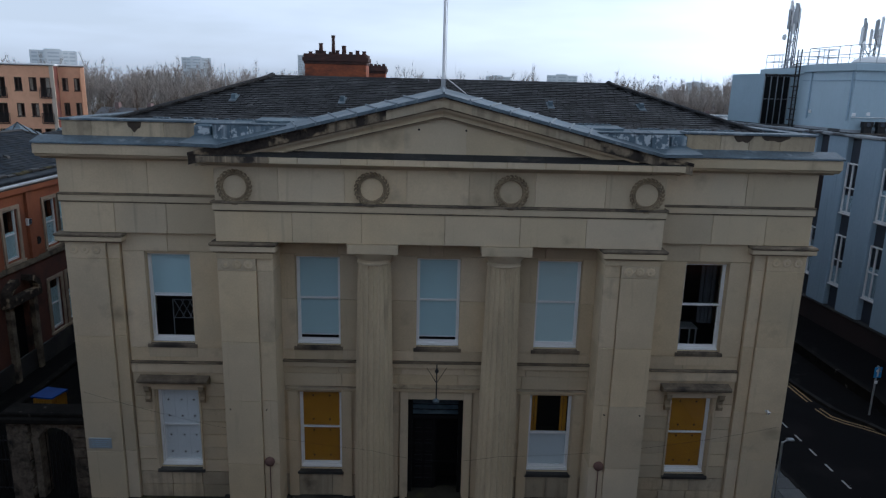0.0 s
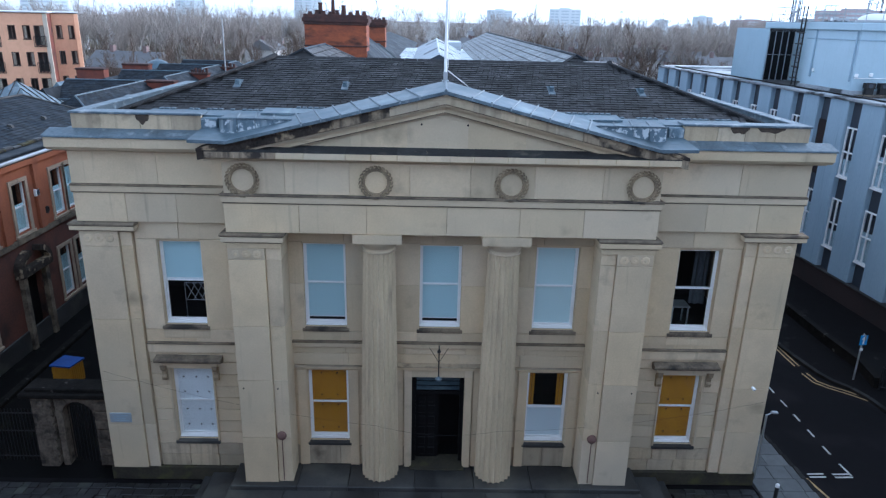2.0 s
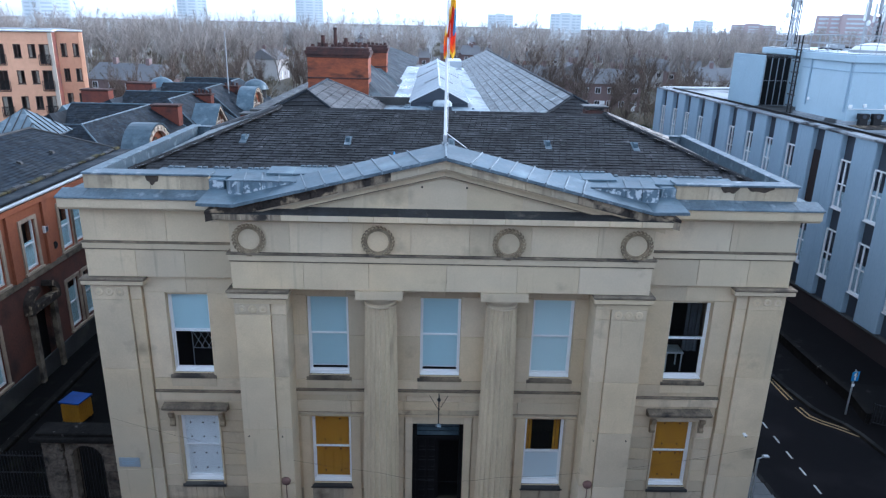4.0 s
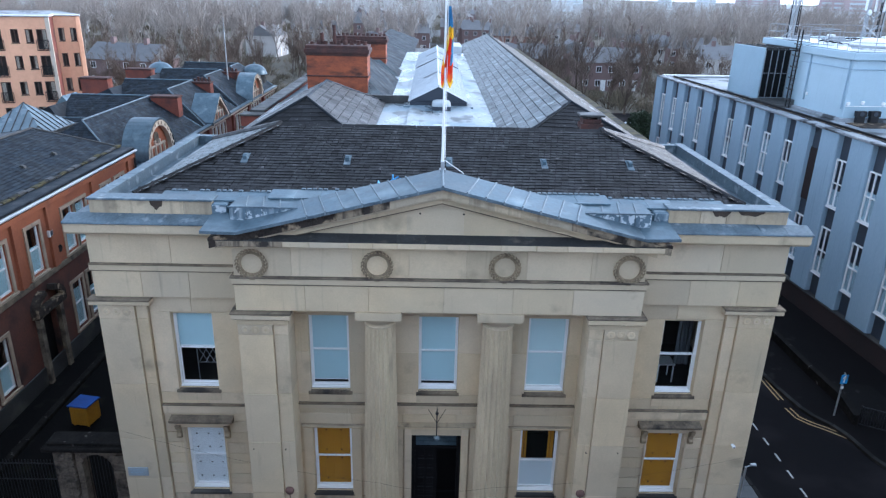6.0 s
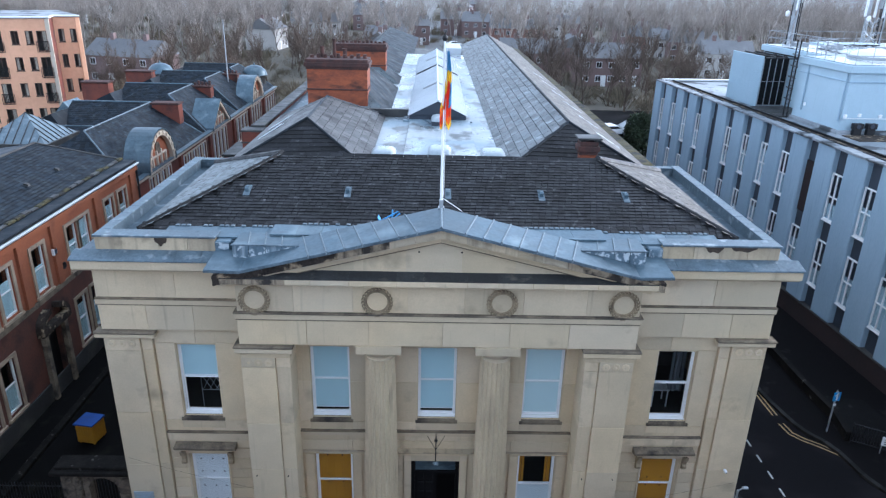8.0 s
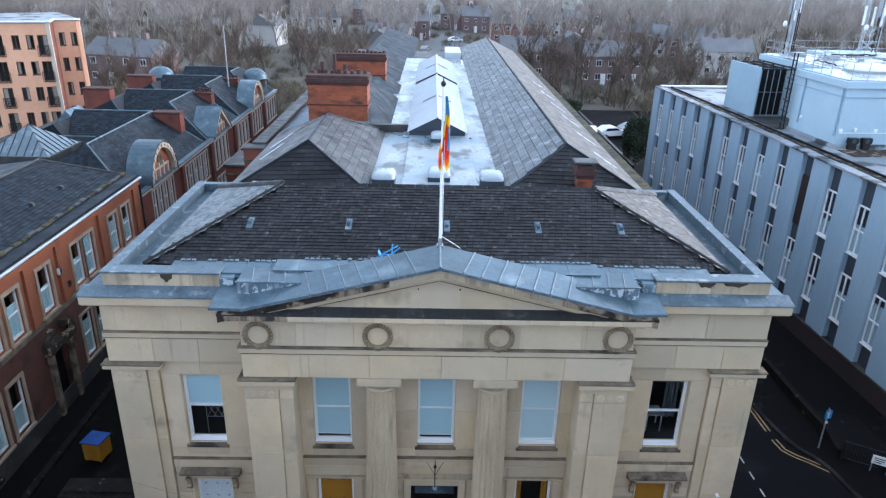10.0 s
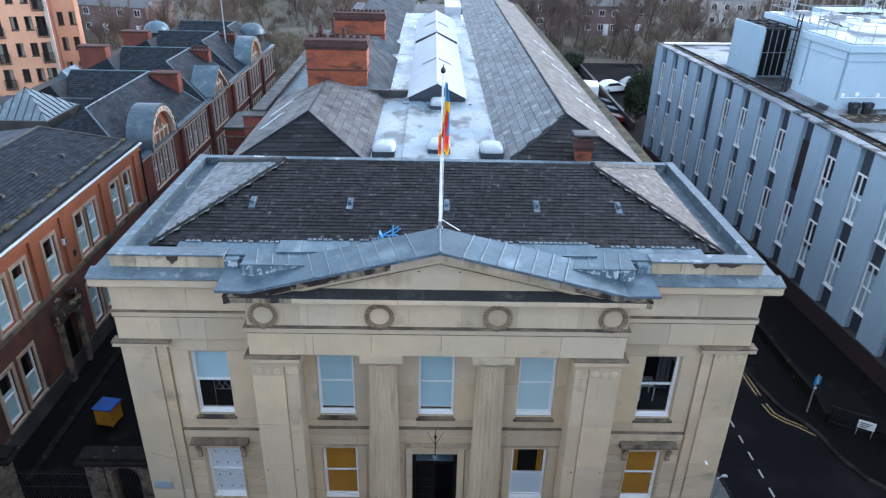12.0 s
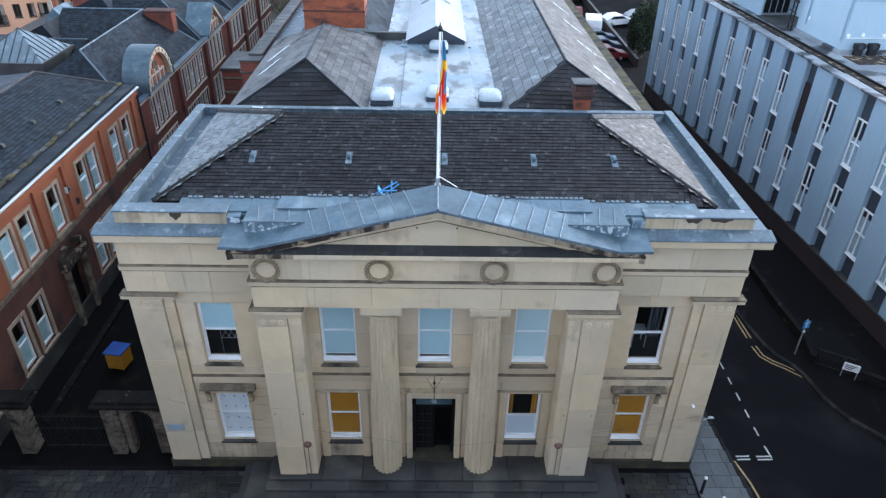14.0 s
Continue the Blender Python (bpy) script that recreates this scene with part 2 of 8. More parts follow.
HALFSOOT = surface("half_blackened_sandstone", (0.40, 0.32, 0.22), (0.22, 0.175, 0.12), 1.2, 0.88, bump=0.25, fine=18, spots=(0.035, 0.029, 0.024), spot_at=(0.48, 0.58), spot_scale=1.9, streak=(0.06, 0.048, 0.036), streak_at=(0.48, 0.62))
TRIM = surface("warm_buff_stone_trim", (0.47, 0.36, 0.26), (0.28, 0.215, 0.155), 1.8, 0.85, bump=0.15, fine=14, streak=(0.15, 0.115, 0.085), streak_at=(0.58, 0.76))
PLINTH = surface("mossy_damp_plinth", (0.060, 0.052, 0.032), (0.022, 0.020, 0.014), 1.6, 0.85, bump=0.3, fine=16, spots=(0.075, 0.073, 0.025), spot_at=(0.52, 0.68), spot_scale=2.2)
BLIND = surface("pale_roller_blind", (0.57, 0.745, 0.775), (0.53, 0.71, 0.745), 1.2, 0.8, bump=0.02, fine=50)
YELLOW = surface("ochre_painted_board", (0.60, 0.28, 0.014), (0.45, 0.195, 0.010), 1.6, 0.55, bump=0.06, fine=30)
BLACK = surface("black_gloss_paint", (0.011, 0.011, 0.012), (0.006, 0.006, 0.007), 3.0, 0.5, bump=0.05, fine=30, spec=0.2)
IRON = surface("black_iron", (0.022, 0.022, 0.024), (0.012, 0.012, 0.013), 8.0, 0.5, metal=0.3, bump=0.1)
# the rooms' shade is put into this very dark plaster colour
ROOM = surface("room_shade_plaster", (0.07, 0.066, 0.06), (0.045, 0.042, 0.04), 1.0, 0.9, bump=0.05)
GLASS = glazing("window_glass")
BRICK_W = surface("warm_red_brick", (0.37, 0.125, 0.055), (0.24, 0.078, 0.038), 0.5, 0.85, bump=0.2, fine=12, spots=(0.13, 0.055, 0.035), spot_at=(0.56, 0.74), spot_scale=0.5)
BRICK = surface("sooty_red_brick", (0.215, 0.064, 0.04), (0.115, 0.038, 0.028), 0.9, 0.85, bump=0.25, fine=12, spots=(0.05, 0.03, 0.026), spot_at=(0.54, 0.72), spot_scale=0.8)
# brick darkened both for soot and for shade
SOOT_SHADE_BRICK = surface("soot_and_shade_brick", (0.155, 0.058, 0.038), (0.068, 0.031, 0.024), 0.8, 0.85, bump=0.2, fine=12, spots=(0.030, 0.021, 0.019), spot_at=(0.52, 0.68), spot_scale=0.6)
DARKBRICK = surface("damp_dark_brick", (0.036, 0.021, 0.020), (0.015, 0.0105, 0.0102), 0.8, 0.85, bump=0.2, fine=12)
BRICK_CH = surface("orange_red_chimney_brick", (0.36, 0.105, 0.045), (0.17, 0.05, 0.028), 1.2, 0.85, bump=0.25, fine=9, spots=(0.055, 0.03, 0.024), spot_at=(0.52, 0.74), spot_scale=1.1, stretch=(1, 1, 2.2))
BRICK_FAR = surface("dull_brown_brick", (0.23, 0.165, 0.155), (0.17, 0.12, 0.115), 0.1, 0.9, bump=0, fine=1)
HOUSE_RED = surface("faded_red_brick", (0.30, 0.17, 0.14), (0.23, 0.13, 0.11), 0.2, 0.9, bump=0, fine=2)
HOUSE_PALE = surface("pale_pebbledash", (0.55, 0.53, 0.50), (0.45, 0.43, 0.41), 0.3, 0.9, bump=0, fine=3)
BRICK_OR = surface("orange_render", (0.84, 0.47, 0.29), (0.70, 0.37, 0.225), 0.25, 0.85, bump=0.08, fine=3, streak=(0.52, 0.28, 0.175), streak_at=(0.62, 0.86))
CREAM = surface("cream_render", (0.62, 0.53, 0.42), (0.5, 0.42, 0.33), 0.4, 0.8, bump=0.05)
BUFF = surface("weathered_buff_stone", (0.21, 0.17, 0.125), (0.038, 0.031, 0.025), 2.2, 0.85, bump=0.2, fine=12, spots=(0.020, 0.018, 0.016), spot_at=(0.55, 0.70), spot_scale=2.4)
GREYWALL = surface("pale_blue_grey_cladding", (0.345, 0.455, 0.55), (0.275, 0.38, 0.47), 0.35, 0.7, bump=0.06, fine=14, stretch=(1, 1, 0.35), streak=(0.20, 0.29, 0.37), streak_at=(0.58, 0.85))
GREYWALL2 = surface("pale_grey_render", (0.455, 0.58, 0.66), (0.39, 0.51, 0.585), 0.3, 0.7, bump=0.05, fine=10, streak=(0.35, 0.46, 0.53), streak_at=(0.60, 0.86))
DARKBLUE = surface("dark_slate_blue_infill", (0.052, 0.064, 0.085), (0.035, 0.043, 0.058), 0.5, 0.5, bump=0.05)
ROOFFELT = surface("pale_mineral_felt", (0.36, 0.385, 0.41), (0.15, 0.17, 0.19), 0.35, 0.6, bump=0.2, fine=8, spots=(0.045, 0.05, 0.055), spot_at=(0.51, 0.58), spot_scale=0.6, rough_low=0.35)
FLATROOF = surface("wet_grey_roof_sheet", (0.40, 0.44, 0.46), (0.25, 0.29, 0.315), 0.6, 0.4, metal=0.05, bump=0.15, fine=6, spots=(0.11, 0.125, 0.13), spot_at=(0.52, 0.62), spot_scale=0.9, rough_low=0.18, stretch=(1, 0.55, 1), wash=(0.22, 0.30, 0.36), wash_scale=0.35, wash_at=(0.46, 0.56))
ZINC = surface("light_zinc", (0.66, 0.70, 0.73), (0.52, 0.56, 0.60), 0.8, 0.4, metal=0.25, bump=0.06)
DOMEGLASS = surface("frosted_dome", (0.46, 0.51, 0.545), (0.33, 0.38, 0.41), 1.4, 0.25, bump=0.03, fine=8)
SKYGLASS = surface("wired_roof_glass", (0.17, 0.225, 0.26), (0.10, 0.135, 0.16), 0.6, 0.2, bump=0.02, fine=6, rough_low=0.12)
ASPHALT = surface("damp_asphalt", (0.0088, 0.0079, 0.0094), (0.0042, 0.0038, 0.0047), 0.6, 0.8, bump=0.3, fine=60, spots=(0.0165, 0.0145, 0.016), spot_at=(0.50, 0.66), spot_scale=0.3, spec=0.12)
# alley floor with the deep shade between the walls put into its colour
ALLEY = surface("shade_black_alley", (0.0078, 0.0075, 0.0075), (0.0035, 0.0035, 0.0037), 0.8, 0.85, bump=0.3, fine=20, spots=(0.015, 0.0155, 0.011), spot_at=(0.58, 0.74), spot_scale=0.9, spec=0.08)
SETTS = surface("dark_stone_setts", (0.025, 0.0255, 0.0265), (0.007, 0.007, 0.0075), 1.6, 0.62, bump=0.6, fine=12, spots=(0.050, 0.055, 0.043), spot_at=(0.54, 0.68), spot_scale=1.6, vary=0.25, rough_low=0.42, wash=(0.040, 0.037, 0.021), wash_scale=0.5, wash_at=(0.50, 0.64))
FLAG_ST = surface("grey_flagstone", (0.135, 0.14, 0.142), (0.070, 0.074, 0.076), 1.2, 0.7, bump=0.2, fine=25, vary=0.18)
PAVE = surface("tarmac_pavement", (0.0085, 0.0075, 0.0083), (0.0044, 0.004, 0.0044), 0.7, 0.85, bump=0.3, fine=40, spots=(0.030, 0.028, 0.026), spot_at=(0.62, 0.78), spot_scale=0.9, spec=0.1)
KERB = surface("kerb_stone", (0.038, 0.036, 0.034), (0.012, 0.0115, 0.011), 2.2, 0.85, bump=0.3, vary=0.5, spec=0.2)
ROADWHITE = surface("worn_white_road_paint", (0.62, 0.62, 0.60), (0.36, 0.36, 0.35), 3.0, 0.7, bump=0.1)
ROADYELLOW = surface("worn_yellow_road_paint", (0.55, 0.37, 0.16), (0.24, 0.17, 0.09), 2.5, 0.7, bump=0.1)
GROUND = surface("rough_ground", (0.135, 0.12, 0.092), (0.075, 0.068, 0.054), 0.05, 0.95, bump=0.3, fine=1.5, spots=(0.16, 0.155, 0.15), spot_scale=0.03)
# haze is put into the pale colours of middle and far twigs
BARK_MID = surface("haze_paled_twigs", (0.40, 0.355, 0.315), (0.29, 0.255, 0.23), 0.03, 0.95, bump=0, fine=0.3, vary=0.3)
# far roof tiles, lightened in colour to stand for mist
HOUSE_ROOF = surface("haze_paled_roof_tile", (0.19, 0.19, 0.195), (0.13, 0.131, 0.137), 0.3, 0.85, bump=0, fine=3, vary=0.2)
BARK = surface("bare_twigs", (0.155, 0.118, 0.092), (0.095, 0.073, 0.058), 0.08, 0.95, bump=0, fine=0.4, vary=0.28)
BARK_FAR = surface("hazed_distant_twigs", (0.58, 0.575, 0.565), (0.48, 0.475, 0.47), 0.02, 0.95, bump=0, fine=0.2, vary=0.18)
SHRUB = surface("dull_brown_scrub", (0.20, 0.165, 0.118), (0.095, 0.085, 0.06), 0.04, 0.95, bump=0, fine=0.3, vary=0.35)
LEAF = surface("evergreen_leaf", (0.045, 0.062, 0.03), (0.02, 0.03, 0.016), 0.6, 0.8, bump=0, fine=4, vary=0.3)
BLUEP = surface("blue_painted_felt", (0.018, 0.085, 0.36), (0.010, 0.045, 0.20), 2.6, 0.65, bump=0.2)
YELP = surface("yellow_painted_wood", (0.52, 0.26, 0.02), (0.40, 0.19, 0.015), 2.0, 0.6, bump=0.1)
STEEL = surface("galvanised_steel", (0.45, 0.47, 0.49), (0.33, 0.35, 0.37), 3.0, 0.45, metal=0.6, bump=0.05)
TERRACOTTA = surface("sooty_terracotta", (0.10, 0.045, 0.036), (0.035, 0.022, 0.02), 3.0, 0.85, bump=0.2)
RUST = surface("rusty_pink_paint", (0.20, 0.115, 0.095), (0.12, 0.07, 0.058), 6.0, 0.85, bump=0.2)
# skyline towers: cladding and window colours are lightened to imitate haze
TOWER_G = surface("haze_paled_cladding", (0.80, 0.84, 0.86), (0.74, 0.78, 0.80), 0.02, 0.85, bump=0)
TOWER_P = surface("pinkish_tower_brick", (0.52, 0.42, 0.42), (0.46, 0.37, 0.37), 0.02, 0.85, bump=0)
TOWER_WIN = surface("haze_paled_window_band", (0.60, 0.66, 0.70), (0.55, 0.61, 0.65), 0.02, 0.6, bump=0)
SILVER = surface("pale_plaque", (0.33, 0.385, 0.42), (0.28, 0.325, 0.355), 3.0, 0.6, bump=0.05)
MOSS = surface("mossy_coping", (0.105, 0.092, 0.036), (0.028, 0.026, 0.019), 2.6, 0.9, bump=0.4, fine=12, spots=(0.022, 0.021, 0.020), spot_at=(0.48, 0.60), spot_scale=1.6)


# ---- mesh helpers ----
def box(bm, x0, x1, y0, y1, z0, z1):
    v = [bm.verts.new(p) for p in ((x0, y0, z0), (x1, y0, z0), (x1, y1, z0), (x0, y1, z0), (x0, y0, z1), (x1, y0, z1), (x1, y1, z1), (x0, y1, z1))]
    for f in ((3, 2, 1, 0), (4, 5, 6, 7), (0, 1, 5, 4), (1, 2, 6, 5), (2, 3, 7, 6), (3, 0, 4, 7)):
        bm.faces.new([v[i] for i in f])
    return v


def soft_box(bm, x0, x1, y0, y1, z0, z1, c=0.01):
    """A box whose edges are cut off by c."""
    rings = []
    for z, d in ((z0, c), (z0 + c, 0), (z1 - c, 0), (z1, c)):
        a, b, e, f = x0 + d, x1 - d, y0 + d, y1 - d
        k = c * 0.5
        rings.append([bm.verts.new(p) for p in ((a + k, e, z), (b - k, e, z), (b, e + k, z), (b, f - k, z), (b - k, f, z), (a + k, f, z), (a, f - k, z), (a, e + k, z))])
    for r, s in zip(rings, rings[1:]):
        for i in range(8):
            bm.faces.new((r[i], r[(i + 1) % 8], s[(i + 1) % 8], s[i]))
    bm.faces.new(rings[0][::-1])
    bm.faces.new(rings[-1])


def prism(bm, profile, axis, lo, hi):
    """A closed outline of (a, b) pulled along an axis: for x they are (y, z), for y (x, z), for z (x, y)."""
    def at(a, b, w):
        return {"x": (w, a, b), "y": (a, w, b), "z": (a, b, w)}[axis]
    p = [bm.verts.new(at(a, b, lo)) for a, b in profile]
    q = [bm.verts.new(at(a, b, hi)) for a, b in profile]
    k = len(p)
    for i in range(k):
        bm.faces.new((p[i], p[(i + 1) % k], q[(i + 1) % k], q[i]))
    bm.faces.new(p[::-1])
    bm.faces.new(q)


def lathe(bm, cx, cy, rings, n=24, cap=True):
    """Rings of (z, radius) round a vertical axis."""
    rows = [[bm.verts.new((cx + r * math.cos(2 * math.pi * i / n), cy + r * math.sin(2 * math.pi * i / n), z)) for i in range(n)] for z, r in rings]
    for a, b in zip(rows, rows[1:]):
        for i in range(n):
            bm.faces.new((a[i], a[(i + 1) % n], b[(i + 1) % n], b[i]))
    if cap:
        bm.faces.new(rows[0][::-1])
        bm.faces.new(rows[-1])


def tube(bm, p, q, r, n=8, r2=None):
    p, q = Vector(p), Vector(q)
    d = (q - p).normalized()
    u = d.cross(Vector((0, 0, 1)) if abs(d.z) < 0.9 else Vector((1, 0, 0))).normalized()
    w = d.cross(u)
    rows = []
    for c, s in ((p, r), (q, r if r2 is None else r2)):
        rows.append([bm.verts.new(c + s * (math.cos(2 * math.pi * i / n) * u + math.sin(2 * math.pi * i / n) * w)) for i in range(n)])
    for i in range(n):
        bm.faces.new((rows[0][i], rows[0][(i + 1) % n], rows[1][(i + 1) % n], rows[1][i]))
    bm.faces.new(rows[0][::-1])
    bm.faces.new(rows[1])


def slab(bm, pts, thick):
    """A plate under the outline pts (any plane), thickened downwards."""
    top = [bm.verts.new(p) for p in pts]
    low = [bm.verts.new((p[0], p[1], p[2] - thick)) for p in pts]
    k = len(pts)
    bm.faces.new(top)
    bm.faces.new(low[::-1])
    for i in range(k):
        bm.faces.new((low[i], low[(i + 1) % k], top[(i + 1) % k], top[i]))


def pierced(bm, x0, x1, z0, z1, y0, y1, holes, swap=False):
    """An upright wall with rectangular openings (a0, a1, z0, z1) that go through it; with swap it runs along y and (y0, y1) is its depth in x."""
    xs = sorted({x0, x1, *[h[0] for h in holes], *[h[1] for h in holes]})
    zs = sorted({z0, z1, *[h[2] for h in holes], *[h[3] for h in holes]})
    xs = [x for x in xs if x0 <= x <= x1]
    zs = [z for z in zs if z0 <= z <= z1]
    solid = {}
    for i in range(len(xs) - 1):
        for j in range(len(zs) - 1):
            cx, cz = (xs[i] + xs[i + 1]) / 2, (zs[j] + zs[j + 1]) / 2
            solid[i, j] = not any(h[0] < cx < h[1] and h[2] < cz < h[3] for h in holes)

    def quad(*pts):
        bm.faces.new([bm.verts.new((p[1], p[0], p[2]) if swap else p) for p in pts])
    for (i, j), s in solid.items():
        if not s:
            continue
        a, b, c, d = xs[i], xs[i + 1], zs[j], zs[j + 1]
        quad((a, y0, c), (b, y0, c), (b, y0, d), (a, y0, d))
        quad((b, y1, c), (a, y1, c), (a, y1, d), (b, y1, d))
        if not solid.get((i - 1, j)):
            quad((a, y1, c), (a, y0, c), (a, y0, d), (a, y1, d))
        if not solid.get((i + 1, j)):
            quad((b, y0, c), (b, y1, c), (b, y1, d), (b, y0, d))
        if not solid.get((i, j - 1)):
            quad((a, y1, c), (b, y1, c), (b, y0, c), (a, y0, c))
        if not solid.get((i, j + 1)):
            quad((a, y0, d), (b, y0, d), (b, y1, d), (a, y1, d))


def meshed(name, bm, material, smooth=False, fix=True):
    if fix:
        bmesh.ops.recalc_face_normals(bm, faces=bm.faces)
    me = bpy.data.meshes.new(name)
    bm.to_mesh(me)
    bm.free()
    me.materials.append(material)
    if smooth:
        for p in me.polygons:
            p.use_smooth = True
        me.set_sharp_from_angle(angle=radians(35))
    return me


def part(name, bm, material, parent, label="", smooth=False, kind=""):
    ob = new(name, meshed(name, bm, material, smooth))
    ob.parent = parent
    return tagged(ob, label, kind=kind)


def single(name, bm, material, label, category="", kind="", group="", smooth=False):
    return tagged(new(name, meshed(name, bm, material, smooth)), label, category, group, kind)


def thing(name, label, category, group="", at=(0, 0, 0), kind=""):
    ob = new(name)
    ob.empty_display_size = 0.3
    ob.location = at
    return tagged(ob, label, category, group, kind)


def boxed(name, parent, material, dims, label="", c=0.0):
    bm = bmesh.new()
    if c:
        soft_box(bm, *dims, c)
    else:
        box(bm, *dims)
    return part(name, bm, material, parent, label)


# ---- the town hall ----
hall = thing("town_hall", "two-storey Georgian sandstone town hall with a Doric portico and pediment", "town hall")
HW = 10.05                      # half the front's width
YW = -0.08                      # face of the front wall
UP, LO = (5.34, 7.90), (1.45, 3.89)
BAYS = [(-7.40, 1.22), (-3.33, 1.22), (0.0, 1.20), (3.34, 1.24), (7.42, 1.20)]
holes = [(c - w / 2, c + w / 2, *UP) for c, w in BAYS] + [(c - w / 2, c + w / 2, *LO) for c, w in BAYS if c] + [(-0.80, 0.80, 0.62, 3.80)]

bm = bmesh.new()
pierced(bm, -HW, HW, 0.0, 10.9, 0.0, 0.45, holes)
part("wall", bm, STONE, hall)
for nm, d in (("side_wall", (-HW, -HW + 0.45, 0.45, 8.9, 0, 10.9)), ("side_wall", (HW - 0.45, HW, 0.45, 8.9, 0, 10.9)), ("rear_wall", (-HW + 0.45, HW - 0.45, 8.45, 8.9, 0, 10.9))):
    boxed(nm, hall, STONE, d)
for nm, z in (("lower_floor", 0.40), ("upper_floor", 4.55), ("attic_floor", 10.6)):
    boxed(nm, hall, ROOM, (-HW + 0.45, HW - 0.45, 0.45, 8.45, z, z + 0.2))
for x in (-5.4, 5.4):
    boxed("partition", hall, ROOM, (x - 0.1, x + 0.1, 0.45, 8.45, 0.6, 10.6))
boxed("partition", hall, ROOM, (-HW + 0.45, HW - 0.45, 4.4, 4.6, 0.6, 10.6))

rng = random.Random(7)


def stone_mesh(x0, x1, y0, y1, z0, z1, c=0.007):
    """One dressed block, its face towards -y with the arrises taken off."""
    bm = bmesh.new()
    a = [bm.verts.new(p) for p in ((x0, y1, z0), (x1, y1, z0), (x1, y1, z1), (x0, y1, z1))]
    b = [bm.verts.new(p) for p in ((x0, y0 + c, z0), (x1, y0 + c, z0), (x1, y0 + c, z1), (x0, y0 + c, z1))]
    e = [bm.verts.new(p) for p in ((x0 + c, y0, z0 + c), (x1 - c, y0, z0 + c), (x1 - c, y0, z1 - c), (x0 + c, y0, z1 - c))]
    for p, q in ((a, b), (b, e)):
        for i in range(4):
            bm.faces.new((p[i], p[(i + 1) % 4], q[(i + 1) % 4], q[i]))
    bm.faces.new(e)
    bm.faces.new(a[::-1])
    return bm


def ashlar(parent, x0, x1, zs, y0, y1, gaps=(), width=1.0, mat=None, j=0.0048, jit=0.25):
    """Courses of blocks between the heights zs, broken by the openings in gaps."""
    for k, (za, zb) in enumerate(zip(zs, zs[1:])):
        spans = [(x0, x1)]
        for g in gaps:
            if g[2] < zb - 0.02 and g[3] > za + 0.02:
                spans = [s for a, b in spans for s in ((a, min(b, g[0])), (max(a, g[1]), b)) if s[1] - s[0] > 0.03]
        for a, b in spans:
            n = max(1, round((b - a) / width))
            cuts = [a + (b - a) * (i + (0.0 if i in (0, n) else jit * rng.uniform(-0.6, 0.6))) / n for i in range(n + 1)]
            for p, q in zip(cuts, cuts[1:]):
                part("stone", stone_mesh(p + j, q - j, y0 + rng.uniform(0, 0.004), y1, za + j, zb - j), mat or STONE, parent)


def rosette_shape(cx, y, z):
    """An eight-petalled flower boss, standing off the wall towards -y."""
    bm = bmesh.new()
    n = 48
    rings = []
    for r, d in ((0.0, 0.026), (0.03, 0.024), (0.045, 0.012), (0.075, 0.022), (0.105, 0.016), (0.122, 0.0)):
        rings.append([bm.verts.new((cx + r * (1 + 0.06 * math.cos(8 * a) * (r > 0.05)) * math.cos(a), y - d, z + r * (1 + 0.06 * math.cos(8 * a) * (r > 0.05)) * math.sin(a))) for a in [2 * math.pi * i / n for i in range(n)]] if r else [bm.verts.new((cx, y - d, z))])
    for i in range(n):
        bm.faces.new((rings[0][0], rings[1][i], rings[1][(i + 1) % n]))
        for p, q in zip(rings[1:], rings[2:]):
            bm.faces.new((p[i], q[i], q[(i + 1) % n], p[(i + 1) % n]))
    return bm


# plinth of dark stone
for s in (-1, 1):
    x0, x1 = sorted((s * 5.85, s * (HW + 0.12)))
    boxed("plinth", hall, PLINTH, (x0, x1, -0.15, 0.0, 0.0, 0.50), c=0.03)

